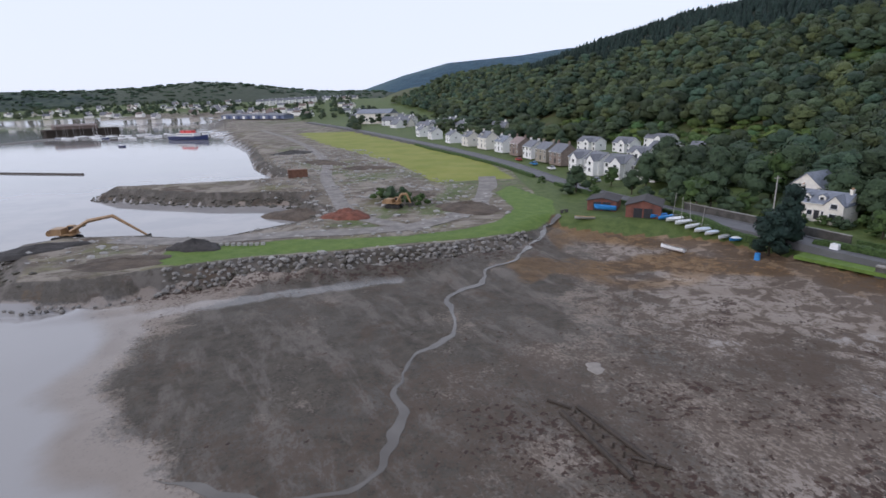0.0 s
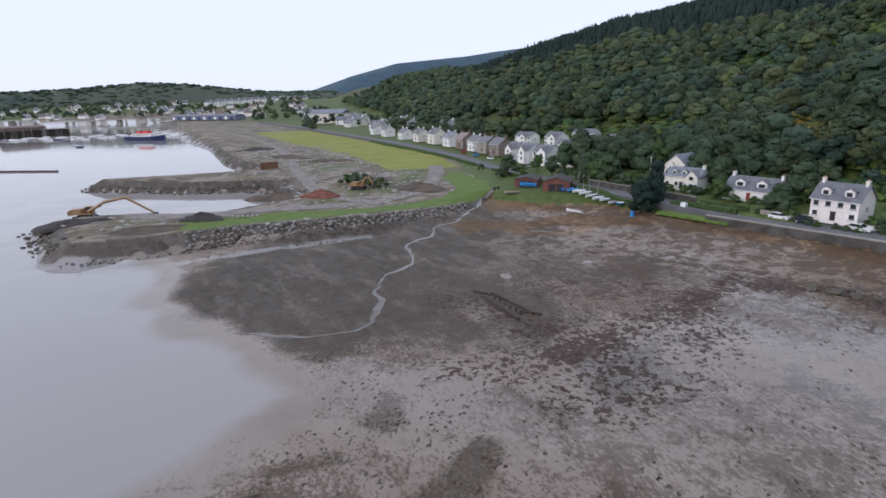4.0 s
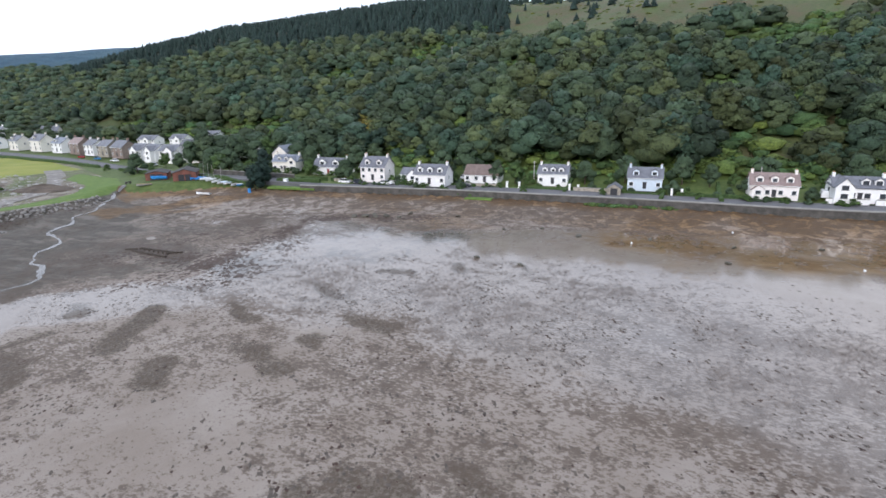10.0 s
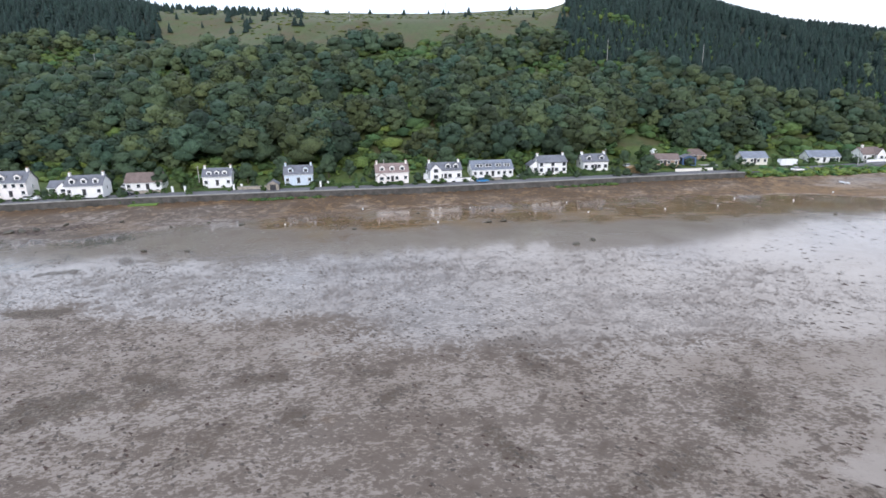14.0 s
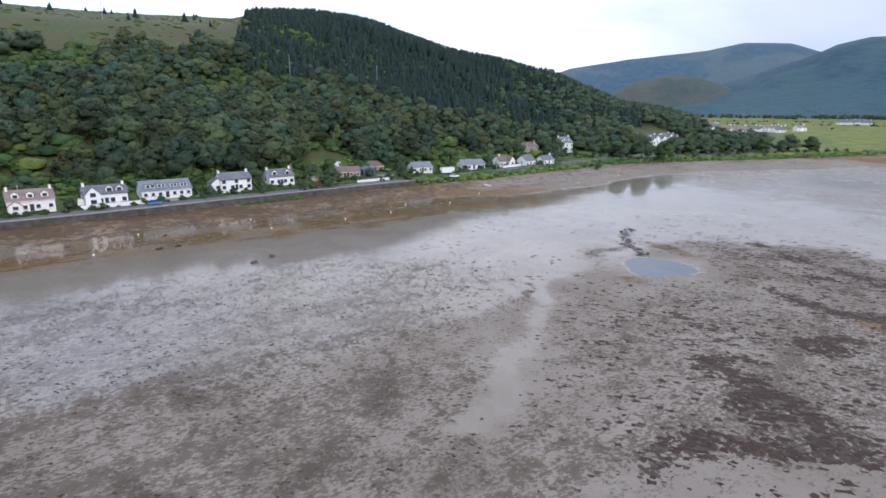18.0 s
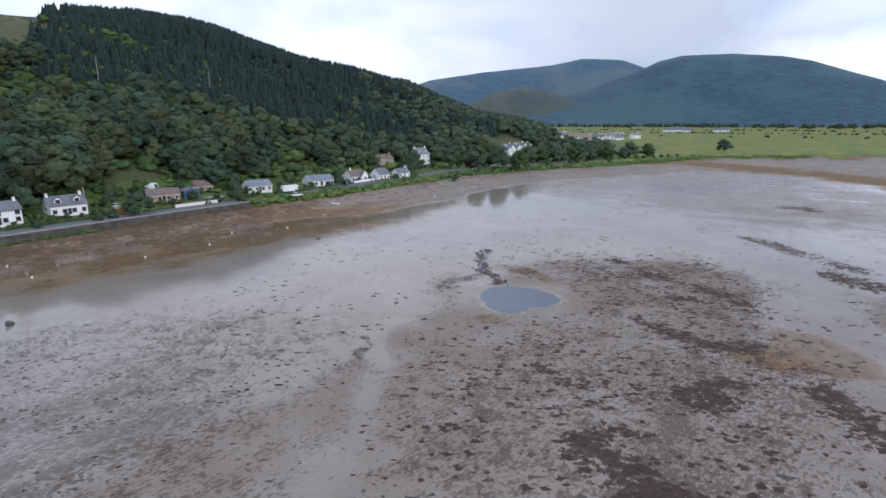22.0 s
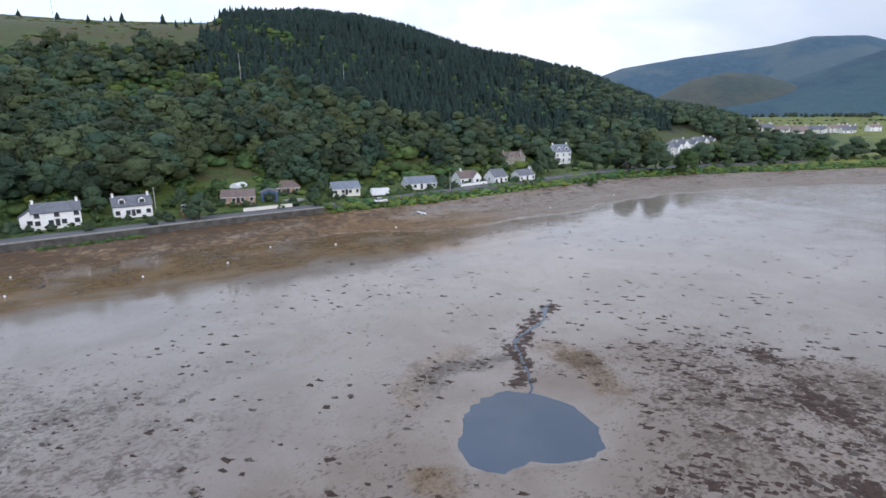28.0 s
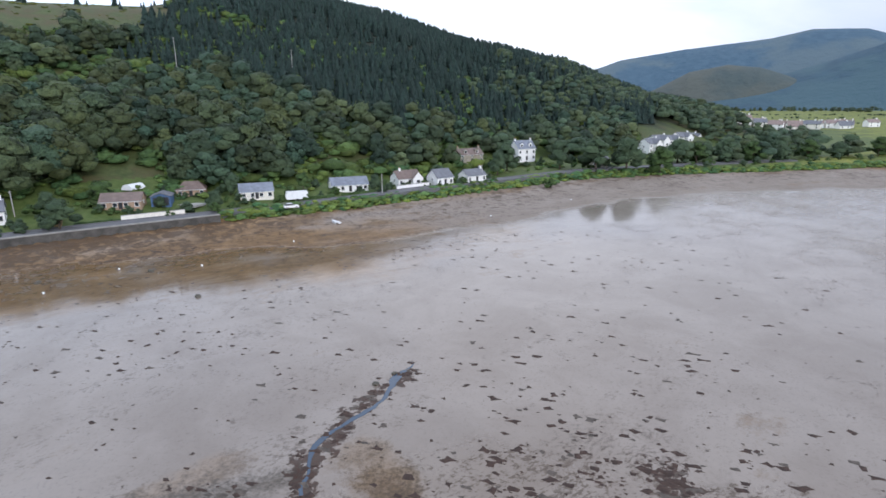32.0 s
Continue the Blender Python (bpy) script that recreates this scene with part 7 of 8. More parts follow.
RT = -63
car(71, 66, RT, CARPAINT[2], "white car parked outside the villa", van=False)
car(73.2, 62.2, RT, CARPAINT[1], "dark car parked outside the villa")
car(77.5, 55, RT, CARPAINT[2], "white car parked on the road edge")
car(95.5, 42, 27, CARPAINT[0], "silver car on a drive beside the bungalow", z=zat(95.5, 42) + 0.1)
car(89.5, 36, RT, CARPAINT[1], "dark blue car parked by the bungalow wall")
car(131.5, -53.5, RT, CARPAINT[3], "blue car parked beside the white wall")
car(142.5, -63, 27, CARPAINT[0], "silver car on the drive of the double house", z=zat(142.5, -63) + 0.1)
car(145, -65.5, 27, CARPAINT[1], "dark car on a drive between houses", z=zat(145, -65.5) + 0.1)
car(166, -95, 20, CARPAINT[0], "silver car on a drive by the cottage", z=zat(166, -95) + 0.1)
car(172.5, -147, -72, CARPAINT[2], "white car parked on the verge")
car(131, -36, 20, CARPAINT[2], "white van beside the black-trimmed house", z=zat(131, -36) + 0.1, van=True)
for i in range(5):
    x, y = 38 - i * 3.4, 152 + i * 14
    car(x + 5, y, 104, CARPAINT[i % 5], "parked car on the village street", z=zat(x + 5, y) + 0.1)
caravan = thing("caravan", pose(184, -147, zat(184, -147), 0, 0, 105), "white touring caravan parked beside a bungalow", "caravan")
part("body", MB().prism([(-2.9, 0.5), (2.7, 0.5), (3.0, 1.2), (2.6, 2.5), (-2.7, 2.5), (-3.0, 1.5)], -1.1, 1.1), HULLWHITE, caravan)
for wx in (-1.6, 0, 1.6):
    part("window", MB().box(wx, -1.11, 1.6, 1.0, 0.05, 0.6), GLASS, caravan)
for wy in (-1, 1):
    part("wheel", MB().tube((0, wy - 0.12, 0.33), (0, wy + 0.12, 0.33), 0.33, 0.33, 12), RUBBER, caravan)
gh = MB()
gh.loft([[(math.cos(a_) * 2.6, y_, math.sin(a_) * 2.4) for a_ in (i * math.pi / 10 for i in range(11))] for y_ in (-4, 0, 4)])
solid("polytunnel", gh, HULLWHITE, "white polytunnel behind a bungalow", "polytunnel", m=pose(190, -104, zat(190, -104) - 0.1, 0, 0, 70) @ Matrix.Scale(0.62, 4))
shed(178.5, -115, -80, 4.5, 5, 2.3, plain("blue_shed_paint", (0.06, 0.12, 0.24), 0.6, 0.2), SLATE, "dark blue timber shed by the bungalow", 0.7)
shed(163, -97, -70, 3.5, 3, 1.6, WOOD, WOOD, "bare wooden lean-to beside the cottage", 0.4, doors=0)
shed(107, 1.5, -63, 3, 3.5, 2.1, STONE, SLATE, "small stone garage by the gate", 0.9, doors=1)

# shrubs round the fronts of the shore houses
r_ = random.Random(29)
for x, y, fx_, fy_, w_ in FRONTS:
    for k in (-0.52, -0.36, -0.14, 0.2, 0.4, 0.56):
        if r_.random() < 0.82:
            o, s = r_.uniform(0.9, 2.6), k * w_ * r_.uniform(0.9, 1.15)
            bush(x + fx_ * o - fy_ * s, y + fy_ * o + fx_ * s, r_.uniform(1.1, 2.1), r_.randrange(2), r_.uniform(1.1, 1.7), "small shrub in a front garden bed")
    for k in (-0.75, 0.78):
        o, s = r_.uniform(-4, 1), k * w_ * r_.uniform(0.95, 1.2)
        bush(x + fx_ * o - fy_ * s, y + fy_ * o + fx_ * s, r_.uniform(1.8, 3.4), r_.randrange(2), r_.uniform(0.9, 1.3), "rounded green shrub beside a house")
for i, (x, y) in enumerate(densify([(232, -276), (233, -300), (236, -330), (239, -360), (243, -395), (248, -420)], 6.5)):
    bush(x + r_.uniform(4, 14), y + r_.uniform(-2, 2), r_.uniform(1.4, 3.0), i % 2, r_.uniform(1.0, 1.5), "dense shrub under the trees at the head of the bay")
# poles
for x, y, h in ((60, 97, 9), (104, 24, 6), (166, -88, 6), (127, -24, 6), (191, -170, 6), (210, -203, 6)):
    ob = thing("pole", pose(x, y, zat(x, y) - 0.2), "grey wooden pole beside the road", "pole", "roadside poles")
    part("post", MB().tube((0, 0, 0), (0, 0, h), 0.14, 0.09, 8), MAST, ob)
    part("cross_arm", MB().box(0, 0, h - 0.4, 1.2, 0.1, 0.1), MAST, ob)
for az_, r0 in ((40, 330), (64, 360), (74, 380), (91, 300), (100, 310)):
    x, y = REF[0] + r0 * math.sin(radians(az_)), REF[1] + r0 * math.cos(radians(az_))
    ob = thing("power_pole", pose(x, y, zat(x, y) - 0.3), "pale wooden power pole above the trees", "pole", "poles on the hillside")
    part("post", MB().tube((0, 0, 0), (0, 0, 14.5), 0.14, 0.09, 7), MAST, ob)
    part("cross_arm", MB().box(0, 0, 14.0, 1.8, 0.12, 0.12), MAST, ob)
# ---------------------------------------------------------------- the town and the far villages
def cottage(x, y, face, w, d, e, r, wallm, roofm, group, z):
    """A house far off: walls, roof, chimney, door and a few windows."""
    yaw = math.degrees(math.atan2(math.sin(radians(face)), -math.cos(radians(face))))
    root = thing("house", pose(x, y, z - 0.3, 0, 0, yaw), "white rendered house with grey roof, far off" if wallm is WHITE else "stone-coloured house with grey roof, far off", "house", group)
    n = [(-d / 2, 0), (d / 2, 0), (d / 2, e), (0, r), (-d / 2, e)]
    part("wall", MB().add([(-w / 2, a, b) for a, b in n] + [(w / 2, a, b) for a, b in n], [(0, 4, 3, 2, 1), (5, 6, 7, 8, 9), (0, 1, 6, 5), (1, 2, 7, 6), (2, 3, 8, 7), (3, 4, 9, 8), (4, 0, 5, 9)]), wallm, root)
    rf = MB()
    p_ = [(-d / 2 - 0.4, e - 0.35), (0, r + 0.02), (d / 2 + 0.4, e - 0.35), (d / 2 + 0.4, e - 0.1), (0, r + 0.3), (-d / 2 - 0.4, e - 0.1)]
    rf.add([(-w / 2 - 0.3, a, b) for a, b in p_] + [(w / 2 + 0.3, a, b) for a, b in p_], [(0, 1, 4, 5), (1, 2, 3, 4), (11, 10, 7, 6), (10, 9, 8, 7), (5, 4, 10, 11), (4, 3, 9, 10), (0, 6, 7, 1), (1, 7, 8, 2), (0, 5, 11, 6), (2, 8, 9, 3)])
    part("roof", rf, roofm, root)
    part("chimney", MB().box(w * 0.36, 0, r + 0.4, 0.9, 1.1, 1.8), wallm, root)
    for zz in () if group.endswith("town") else (1.5, 4.0) if e > 4.2 else (1.5,):
        for k in (-1, 1):
            put_window(root, k * w * 0.28, -d / 2, zz, 1.3, 1.4)


r_ = random.Random(17)
for i in range(130):
    az_ = r_.uniform(-37.5, -8)
    dist = r_.uniform(960, 1450) if az_ < -22 else r_.uniform(820, 1400)
    x, y = dist * math.sin(radians(az_)), dist * math.cos(radians(az_))
    if float(signed(np.array([x]), np.array([y]), LAND)[0]) < 15:
        continue
    cottage(x, y, r_.uniform(170, 215), r_.uniform(9, 16), 8, r_.choice((3.0, 5.0, 5.2)), r_.uniform(7, 8.5), WHITE if r_.random() < 0.75 else CREAM, SLATE if r_.random() < 0.7 else BROWNTILE, "houses of the far town", zat(x, y))
for i in range(9):
    az_ = -17.5 + i * 0.62
    x, y = 1150 * math.sin(radians(az_)), 1150 * math.cos(radians(az_))
    cottage(x, y, 190, 14, 9, 6.5, 10, WHITE, SLATE, "white terrace on the town's hill", zat(x, y) + 4)
for i in range(22):
    t = i / 21
    x, y = -20 - 95 * t + r_.uniform(-6, 45), 372 + 300 * t + r_.uniform(-12, 12)
    cottage(x + 16, y, r_.uniform(200, 250), r_.uniform(9, 14), 8, r_.choice((3.2, 5.0)), r_.uniform(7, 8.2), WHITE if r_.random() < 0.7 else CREAM, SLATE, "houses along the village road", zat(x + 16, y))
hall = thing("hall", pose(-62, 560, zat(-62, 560), 0, 0, -20), "large grey-brown hall with a white end, beyond the village", "building")
part("wall", MB().box(0, 0, 5, 36, 20, 10), CREAM, hall)
part("roof", MB().prism([(-11, 9.9), (11, 9.9), (0, 14)], -18.5, 18.5, 0, pose(0, 0, 0, 0, 0, 90)), BLUESLATE, hall)
for i in range(5):
    put_window(hall, -13 + i * 6.5, -10, 4, 2.2, 2.6)
for i in range(20):
    u_ = i / 19
    x, y = 470 + 75 * u_ + r_.uniform(-14, 14), -478 - 190 * u_ + r_.uniform(-8, 8)
    cottage(x, y, r_.uniform(270, 320), r_.uniform(9, 14), 8, r_.choice((3.0, 4.8)), r_.uniform(6.5, 8), WHITE if r_.random() < 0.65 else CREAM, SLATE if r_.random() < 0.5 else PINKTILE, "houses of the hamlet at the loch head", zat(x, y) + 1.0)
for i in range(6):
    az_, dist = 140 + i * 0.55 + (2 if i > 3 else 0), 1180 + 20 * (i % 3)
    x, y = REF[0] + dist * math.sin(radians(az_)), REF[1] + dist * math.cos(radians(az_))
    cottage(x, y, 320, 16, 9, 4.5, 8, WHITE, SLATE, "farm buildings beyond the fields", zat(x, y))


def belt(name, label, sectors, seed, tmpl, mat, lo, hi, tint=1.0):
    """Trees of hedgerows and shore woods, joined."""
    r = np.random.RandomState(seed)
    P = []
    for az0, az1, d0, d1, n in sectors:
        a, d = np.radians(r.uniform(az0, az1, n)), r.uniform(d0, d1, n)
        P.append(np.stack([REF[0] + d * np.sin(a), REF[1] + d * np.cos(a)], -1))
    P = np.concatenate(P)
    z, sd_, _, _ = height(P[:, 0], P[:, 1])
    ba, bd = bearing(P[:, 0], P[:, 1])
    ok = (sd_ > 15) & ~((ba > 124.5) & (ba < 130.5) & (bd > 290) & (bd < 445))
    P, z = P[ok], z[ok]
    wood(name, label, tmpl, P, z, r.uniform(lo, hi, len(P)), r.uniform(1.1, 1.7, len(P)), tints(r, len(P), 0.3, 0.3) * tint, [mat], seed)


belt("shore_wood", "rounded green trees along the head of the bay", ((124, 141, 330, 470, 50), (119, 136, 430, 560, 130), (116, 126, 480, 640, 160), (112, 124, 380, 520, 110), (118, 124.4, 330, 520, 90)), 51, FAR_T, LEAF, 5.5, 9.5)
belt("hotel_wood", "green trees on the slope behind the hotel", ((122, 131, 440, 680, 420), (126, 129, 462, 500, 60)), 58, FAR_T, LEAF, 5, 9)
r_ = np.random.RandomState(59)
az_, v_ = r_.uniform(-48, -5, 1500), r_.uniform(-0.9, 0.1, 1500)
P = np.stack([REF[0] + (1900 + 300 * v_) * np.sin(np.radians(az_)), REF[1] + (1900 + 300 * v_) * np.cos(np.radians(az_))], -1)
z = 2 + (27 + 1900 * np.tan(np.radians(np.interp(az_, *TOWN_HILL)))) * np.cos(v_ * math.pi / 2) ** 1.3
ok = fbm(P[:, 0], P[:, 1], 160, 68) > 0.43
CLUMP_T = [broad_crown(rng2, 1, 1, 0, 1.3, 0.0) for _ in range(3)]
wood("town_hill_wood", "dark rounded trees over the low hills behind the town", CLUMP_T, P[ok], z[ok] - 3, r_.uniform(6, 11, ok.sum()), r_.uniform(1.6, 2.6, ok.sum()), tints(r_, ok.sum(), 0.3, 0.2) * np.array([0.75, 0.85, 0.95]), [LEAF], 59)
belt("field_hedgerows", "hedgerow trees between the far fields", ((134, 162, 893, 897, 16), (126, 164, 1078, 1086, 90), (126, 164, 1290, 1310, 150)), 52, TUFT_T, LEAF, 2, 5, 0.85)
belt("foot_wood", "dark belt of trees along the foot of the mountains", ((122, 168, 1560, 1800, 330),), 57, FAR_T, LEAF, 7, 13, 0.7)
belt("town_trees", "dark green trees among the town's houses", ((-38, -8, 1000, 1420, 330), (-38, -20, 1300, 1700, 220), (-13, -6, 760, 1000, 40), (-9, 2, 520, 760, 30), (0, 8, 430, 620, 110)), 53, FAR_T, LEAF, 5, 10, 0.85)
belt("village_trees", "green trees between the village houses", ((19, 38, 205, 290, 70), (2, 19, 335, 430, 60), (14, 20, 222, 245, 14)), 54, MID_T, LEAF, 5, 10)
# bright scrub at the edge of the wood and in the gardens
r_ = np.random.RandomState(66)
P = np.stack([r_.uniform(80, 262, 26000), r_.uniform(-262, 70, 26000)], -1)
z, sd_, di_, hi_ = height(P[:, 0], P[:, 1])
ok = (di_ > 11) & (di_ < 36) & (r_.rand(len(P)) < np.where(di_ > 20, 0.75, 0.3) * smooth(fbm(P[:, 0], P[:, 1], 12, 67), 0.35, 0.6))
for hx, hy, fx_, fy_, hw_ in FRONTS:
    ok &= np.hypot(P[:, 0] - hx + fx_ * 3, P[:, 1] - hy + fy_ * 3) > hw_ * 0.5 + 3.2
P, z = P[ok], z[ok]
wood("garden_scrub", "bright green bracken, brambles and shrubs behind the gardens", SCRUB_T, P, z, r_.uniform(0.8, 2.4, len(P)), r_.uniform(1.1, 2.0, len(P)), tints(r_, len(P), 0.35, 0.5) * 1.7, [HEDGE], 66)
# rough bank vegetation between road and beach
r_ = np.random.RandomState(61)
P = []
for (x, y) in densify([(168, -133), (177, -158), (191, -183), (207, -211), (223, -240), (231, -280), (233, -330), (240, -400), (250, -450), (215, -520)], 1.0):
    for _ in range(4):
        o = r_.uniform(0.3, 4.8)
        P.append((x + o * 0.85 + r_.normal() * 0.5, y + o * 0.5 + r_.normal() * 0.5))
P = np.array(P)
z = height(P[:, 0], P[:, 1])[0]
wood("bank_scrub", "tufts of rough yellow-green grass on the shore bank", TUFT_T, P, z - 0.1, r_.uniform(0.9, 2.0, len(P)), r_.uniform(1.4, 2.2, len(P)), tints(r_, len(P), 0.3, 0.7) * 1.9, [HEDGE], 61)
P = np.concatenate([np.stack([r_.uniform(99, 108, 60), np.zeros(60)], -1), np.stack([r_.uniform(138, 147, 60), np.zeros(60)], -1)])
P[:60, 1] = -6 - (P[:60, 0] - 104) * 2 + r_.uniform(-1.5, 0, 60)
P[60:, 1] = -78 - (P[60:, 0] - 140) * 1.75 + r_.uniform(-1.5, 0, 60)
P[:, 0] -= 1.6
z = height(P[:, 0], P[:, 1])[0]
wood("wall_foot_grass", "green grass growing at the foot of the sea wall", TUFT_T, P, z - 0.1, r_.uniform(0.5, 1.2, len(P)), r_.uniform(1.6, 2.4, len(P)), tints(r_, len(P), 0.2, 0.3) * 1.3, [HEDGE], 62)
# ---------------------------------------------------------------- on the flat
def clump_mesh(r, n=9):
    """A low mat of weed: an uneven star of fronds with a raised middle."""
    a = np.arange(n) * math.tau / n
    rad = 0.25 + 0.85 * r.rand(n)
    rim = np.stack([np.cos(a) * rad, np.sin(a) * rad, np.full(n, -0.03)], -1)
    mid = np.stack([np.cos(a) * rad * 0.5, np.sin(a) * rad * 0.5, 0.12 + 0.12 * r.rand(n)], -1)
    v = np.concatenate([rim, mid, [[0, 0, 0.2]]])
    f = []
    for i in range(n):
        j = (i + 1) % n
        f += [[i, j, n + j], [i, n + j, n + i], [n + i, n + j, 2 * n]]
    return v, np.array(f)


def tuft_mesh(r, n=7):
    """A small flat tuft of weed with a raised middle."""
    a = np.arange(n) * math.tau / n
    rad = np.where(np.arange(n) % 2, 0.30, 0.75) + 0.45 * r.rand(n)
    v = np.concatenate([np.stack([np.cos(a) * rad, np.sin(a) * rad, np.full(n, -0.03)], -1), [[0, 0, 0.25]]])
    return v, np.array([[i, (i + 1) % n, n] for i in range(n)])


r_ = np.random.RandomState(91)
CL = [tuft_mesh(r_) for _ in range(9)] + [clump_mesh(r_, 7) for _ in range(3)]
N = 420000
P = np.stack([r_.uniform(-40, 150, N), r_.uniform(-235, 70, N)], -1)
hz_, sd_, di_, hi_ = height(P[:, 0], P[:, 1])
wt_, wd_, ru_, sh_, _g, _b, _m, dt_, cl_, sn_ = covers(P[:, 0], P[:, 1], sd_, di_, hi_)
patch = smooth(fbm(P[:, 0], P[:, 1], 9, 71, 3), 0.40, 0.62)
streaky = smooth(fbm(P[:, 0] * 0.91 - P[:, 1] * 0.42, (P[:, 0] * 0.42 + P[:, 1] * 0.91) * 0.5, 2.2, 72, 3), 0.40, 0.62)
heavy = smooth(cl_, 0.25, 0.8)
south = smooth(-P[:, 1], 105, 130)
field = smooth(signed(P[:, 0], P[:, 1], [(70, -172), (74, -188), (61, -204), (40, -195), (28, -180), (14, -168), (0, -144), (6, -118), (30, -122), (44, -134), (47, -146), (46, -158), (54, -168)]), -5, 6)
chance = dt_ * (0.03 + 0.38 * streaky * (0.35 + 0.65 * patch)) * (1 - south)
chance = chance + 0.42 * smooth(wd_, 0.4, 0.9) * (0.3 + 0.7 * streaky)
chance = chance + field * (0.035 + 0.26 * streaky * (0.2 + 0.8 * patch)) + 0.40 * heavy * (0.25 + 0.75 * streaky)
chance = chance + 0.010 * (dt_ > 0.02) + 0.006 * south * (sd_ < -40) + 0.03 * smooth(-np.hypot(P[:, 0] - 78, P[:, 1] + 186), -26, -8) * (0.2 + patch)
chance = chance + 0.25 * sn_ * streaky * (fbm(P[:, 0], P[:, 1], 6, 77) > 0.52)
chance = chance + 0.03 * streaky * (sd_ > -48) * (P[:, 0] > 45) * (P[:, 1] < 30)
chance = np.where((wt_ > 1.15) | (signed(P[:, 0], P[:, 1], POOL) > -1), 0.0, chance)
sel = (sd_ < -1.5) & (hz_ > 0.0) & (r_.rand(N) < chance)
sel &= line_distance(P[:, 0], P[:, 1], CREEK) > 1.5
P, hz_, heavy, south, field = P[sel], hz_[sel], heavy[sel], south[sel], field[sel]
s_ = (0.08 + 0.27 * r_.rand(len(P)) ** 1.6) * (0.85 + 0.75 * south + 0.9 * heavy * r_.rand(len(P)))
ang, st = r_.uniform(0, math.tau, len(P)), r_.uniform(0.9, 1.7, len(P))
kind = np.where((heavy > 0.5) & (r_.rand(len(P)) < 0.5), r_.randint(9, 12, size=len(P)), r_.randint(9, size=len(P)))
red = r_.rand(len(P)) < 0.18 + 0.64 * south + 0.3 * heavy * (1 - south)
for nm, mat, want, lb in (("seaweed", WEED, False, "dark brown wrack lying in tufts on the wet sand"), ("seaweed_red", REDWEED, True, "red-brown wrack strewn over the wet sand")):
    V, F, n = [], [], 0
    for k in range(12):
        i = np.flatnonzero((kind == k) & (red == want))
        cv, cf = CL[k]
        x = cv[None, :, 0] * np.cos(ang[i])[:, None] - cv[None, :, 1] * np.sin(ang[i])[:, None]
        y = cv[None, :, 0] * np.sin(ang[i])[:, None] + cv[None, :, 1] * np.cos(ang[i])[:, None]
        # stretched along the ebb
        x, y = x * st[i][:, None], y / np.sqrt(st[i])[:, None]
        x, y = x * 0.42 - y * 0.91, x * 0.91 + y * 0.42
        z = cv[None, :, 2] * s_[i][:, None] * 0.4 + hz_[i][:, None] + 0.01
        V.append(np.stack([x * s_[i][:, None] + P[i, 0][:, None], y * s_[i][:, None] + P[i, 1][:, None], z], -1).reshape(-1, 3))
        F.append((cf[None] + (np.arange(len(i)) * len(cv))[:, None, None] + n).reshape(-1, 3))
        n += len(i) * len(cv)
    solid(nm, raw_mesh(nm, np.concatenate(V), np.concatenate(F), mat), None, lb, "seaweed", kind="stuff")

for i, (x, y, s) in enumerate(((76, -10, 0.8), (78, -37, 0.7), (91, -64, 0.9), (93, -67, 0.8), (76, -1, 0.6), (83, -21, 0.6), (76, -84, 0.7), (80, -87, 0.8), (52, -6, 0.7), (54, -14, 0.6), (72, 20, 0.7), (66, 30, 0.8), (60, 36, 0.7), (117, -140, 0.6), (132, -128, 0.6), (112, -88, 0.6), (86, -166, 0.5), (88, -168, 0.4), (66, -160, 0.5), (103, -76, 0.5), (55, 37, 0.9), (57, 35.4, 1.1), (58.6, 33.5, 0.9), (60.6, 31.8, 1.0), (62, 29, 0.7), (97, -45, 0.6), (104, -62, 0.7), (88, -34, 0.6), (112, -70, 0.6), (121, -96, 0.7), (128, -112, 0.6), (70, 4, 0.6))):
    m = STONES[3 if i % 3 else 5]
    solid("boulder", m, None, "dark weed-covered boulder on the tidal flat", "boulder", "boulders on the flat", m=pose(x, y, zat(x, y) + s * 0.2, 12 * (i % 4), 9 * (i % 3), 47 * i) @ Matrix.Diagonal((s, s, s * 0.8, 1)))
for i, (x, y) in enumerate(((88, -53), (106, -56), (107, -85), (122, -116), (134, -122), (134, -136), (119, -79), (115, -103), (165, -158), (150, -150), (170, -197), (190, -226), (98, -30), (78, -20))):
    ob = thing("mooring_buoy", pose(x, y, zat(x, y) + 0.02, 14 * (i % 3 - 1), 10 * (i % 2), 30 * i) @ Matrix.Scale(0.6, 4), "small white mooring buoy lying on the mud", "buoy", "mooring buoys")
    part("float", MB().loft([[(math.cos(t) * q, math.sin(t) * q, z_) for t in (k * math.tau / 10 for k in range(10))] for q, z_ in ((0.08, 0), (0.26, 0.12), (0.32, 0.34), (0.24, 0.58), (0.06, 0.68))]), HULLWHITE, ob, smooth=True)
    part("staff", MB().tube((0, 0, 0.65), (0, 0, 1.0), 0.04, 0.03, 6), MAST, ob)
for x0, y0, x1, y1, r0 in ((10, 42.5, 13.2, 33.5, 0.24), (11.6, 43.2, 15.5, 35, 0.22), (9.2, 44.5, 11, 43, 0.15), (14, 36, 16.5, 34.6, 0.14)):
    solid("old_timber", MB().tube((x0, y0, zat(x0, y0) + 0.12), (x1, y1, zat(x1, y1) + 0.14), r0, r0 * 0.85, 7), TIMBER, "dark rotten ship's timber sunk in the mud", "timber", "old timbers in the mud")
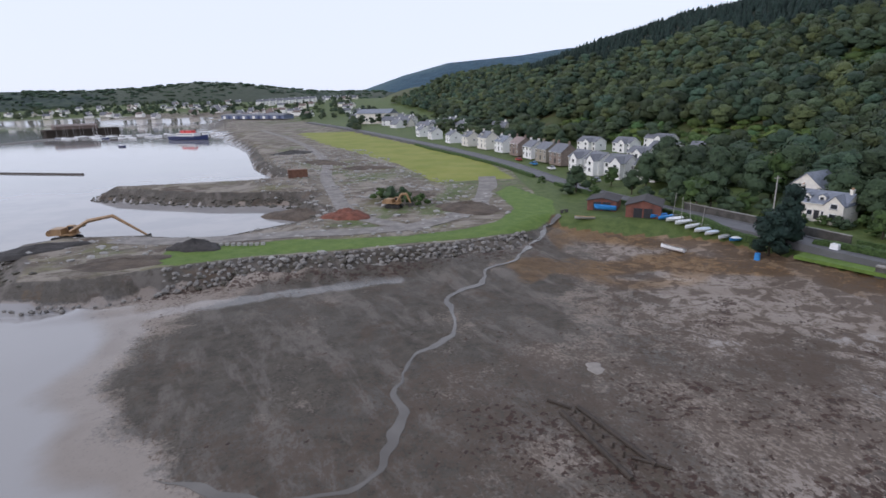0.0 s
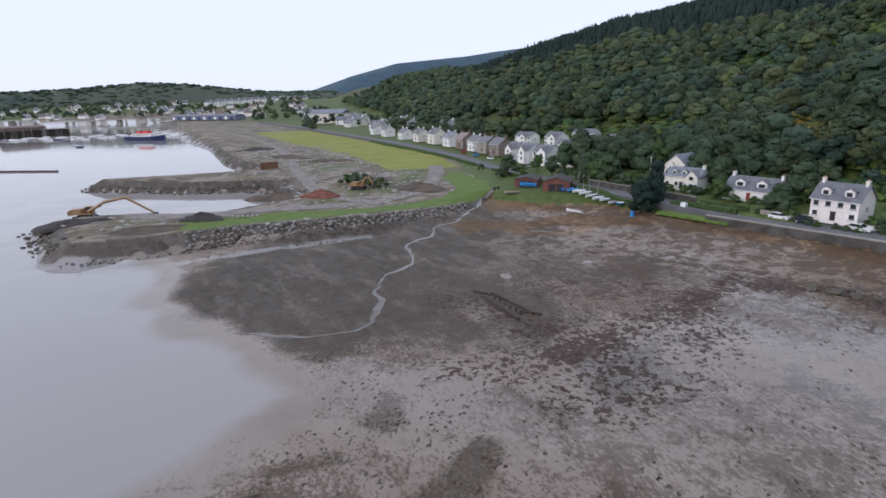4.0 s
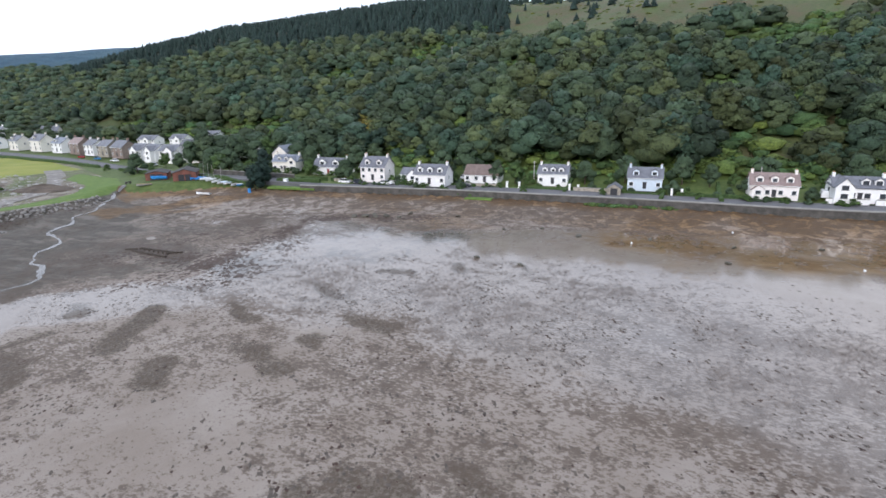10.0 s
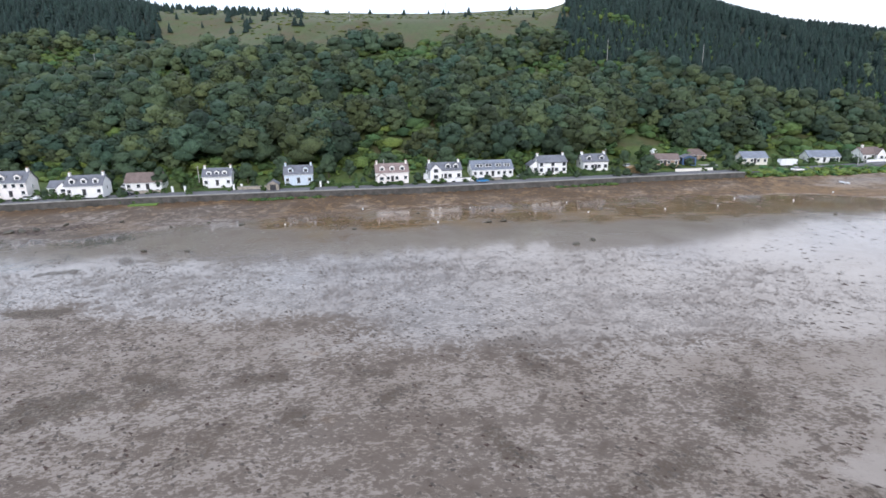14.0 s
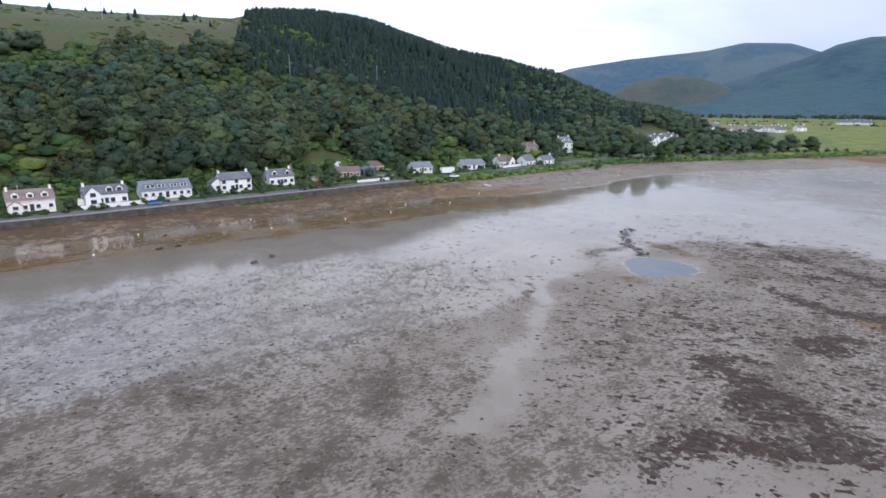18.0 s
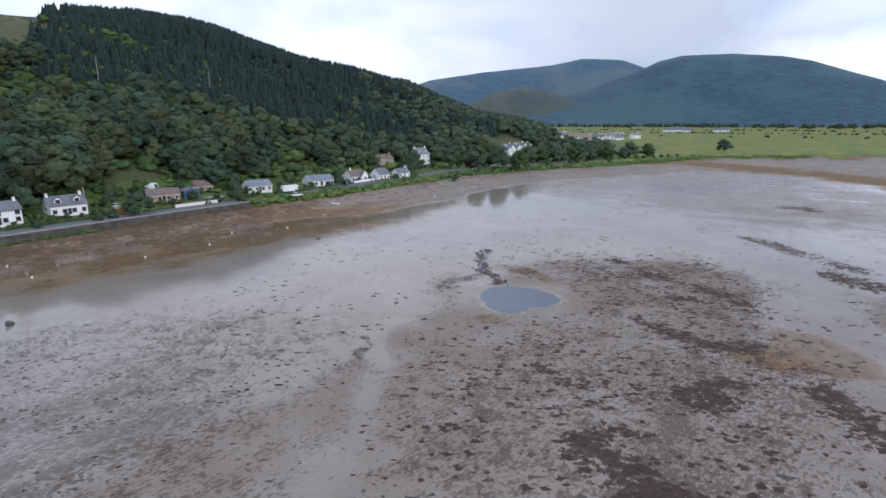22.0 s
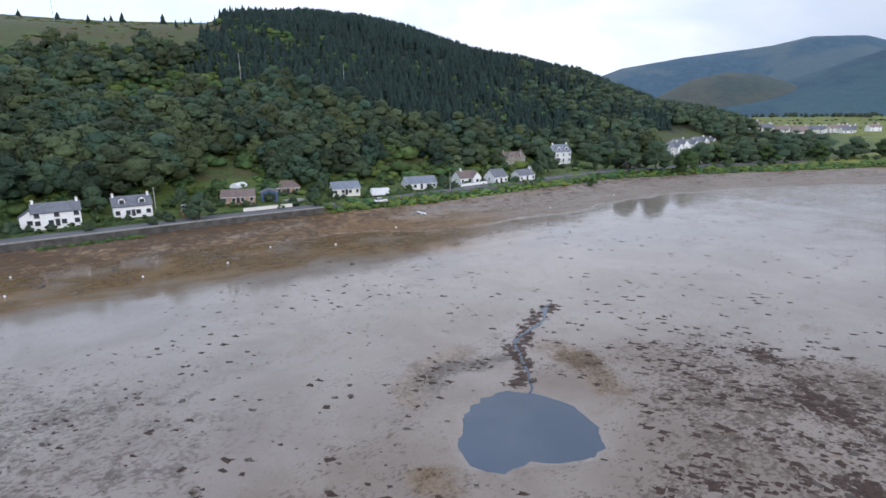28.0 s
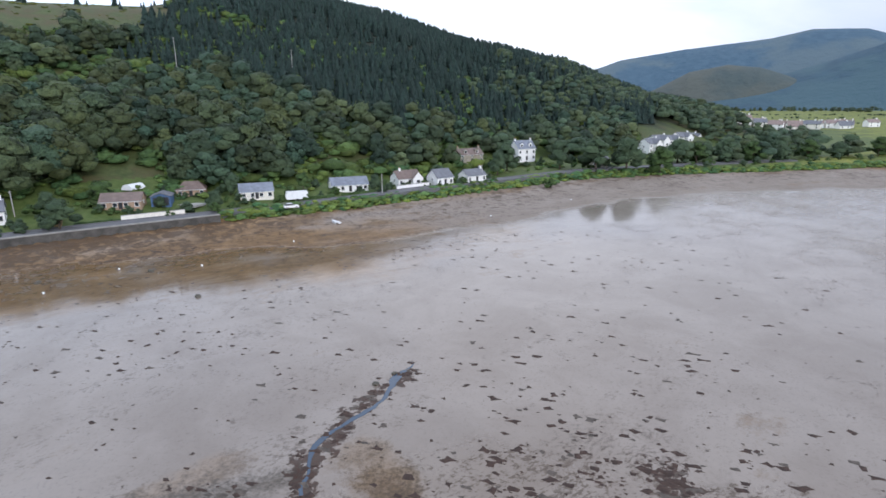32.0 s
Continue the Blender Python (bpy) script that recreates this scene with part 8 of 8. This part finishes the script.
for i in range(7):
    x, y = 10.4 + 0.45 * i, 42 - 1.25 * i
    solid("wreck_stump", MB().tube((0, 0, -0.2), (0.05, 0.02, 0.35 + 0.1 * (i % 3)), 0.13, 0.1, 7), TIMBER, "short dark stump of a wreck's frame", "stump", "stumps in the mud", m=pose(x + 0.8, y + 0.4, zat(x, y)))
solid("sand_hump", lumps(55, 0, 1.2, flat=0.08, rough=0.3), plain("pale_sand", (0.27, 0.24, 0.21), 0.8, 0.15), "pale patch of raised dry sand", "sandbank", m=pose(15.2, 50.5, 0.1), smooth=True)
culvert = thing("outfall_culvert", pose(25.5, 112, zat(25.5, 112) - 0.5, 0, 0, 30) @ Matrix.Scale(0.5, 4), "dark stone culvert mouth where the stream runs out", "culvert")
part("headwall", MB().box(-1.4, 0, 0.9, 1.0, 0.6, 2.2).box(1.4, 0, 0.9, 1.0, 0.6, 2.2).box(0, 0, 2.1, 3.8, 0.7, 0.5), SEAWALL, culvert)


def ribbon(name, pts, w0, w1, seed, mat, label, category):
    """Shallow running water: a winding strip of uneven width a finger's breadth over the mud."""
    P2 = []
    for (xa, ya), (xb, yb) in zip(pts, pts[1:]):
        k = max(2, int(math.hypot(xb - xa, yb - ya) / 0.7))
        P2 += [(xa + (xb - xa) * i / k, ya + (yb - ya) * i / k) for i in range(k)]
    P2 = np.array(P2 + [pts[-1]], float)
    for _ in range(3):
        P2[1:-1] = (P2[:-2] + 2 * P2[1:-1] + P2[2:]) / 4
    n_ = len(P2)
    s = np.arange(n_) * 0.7
    T = np.gradient(P2, axis=0)
    T /= np.linalg.norm(T, axis=1, keepdims=True)
    side = np.stack([-T[:, 1], T[:, 0]], -1)
    P2 = P2 + side * (3.6 * (fbm(s, 0 * s + seed, 6.0, seed) - 0.5))[:, None]
    w = np.linspace(w0, w1, n_)
    a = w * (0.1 + 3.6 * fbm(s, 0 * s + 3, 3.0, seed + 1) ** 2.2) * np.minimum(1, (n_ - np.arange(n_)) / 6)
    b = w * (0.1 + 3.6 * fbm(s, 0 * s + 7, 3.0, seed + 2) ** 2.2) * np.minimum(1, (n_ - np.arange(n_)) / 6)
    L, R = P2 + side * a[:, None], P2 - side * b[:, None]
    zc = np.array([max(zat(x, y), zat(*l), zat(*r)) for (x, y), l, r in zip(P2, L, R)]) + 0.03
    co = np.concatenate([np.column_stack([L, zc - 0.01]), np.column_stack([P2, zc]), np.column_stack([R, zc - 0.01])])
    i = np.arange(n_ - 1)
    f = np.concatenate([np.stack([i + n_, i + n_ + 1, i + 1, i], -1), np.stack([i + 2 * n_, i + 2 * n_ + 1, i + n_ + 1, i + n_], -1)])
    solid(name, raw_mesh(name, co, f, mat), None, label, category, kind="structure")


ribbon("stream", CREEK, 0.42, 0.30, 5, STREAM, "shallow pale stream winding over dark shingle", "stream")
ribbon("rivulet", [(64, -158), (70, -161), (75, -161.5), (80, -164), (85, -167), (90, -170.5)], 0.16, 0.34, 9, POOLWATER, "thin rivulet running into the pool", "stream")

# ---------------------------------------------------------------- true size
# the plan above is drawn at five sixths of full size; the camera's walk is in full metres
PLAN = 1.2
for ob in list(scene.objects):
    if ob.parent is None and ob.type in ("MESH", "EMPTY"):
        ob.matrix_basis = Matrix.Scale(PLAN, 4) @ ob.matrix_basis
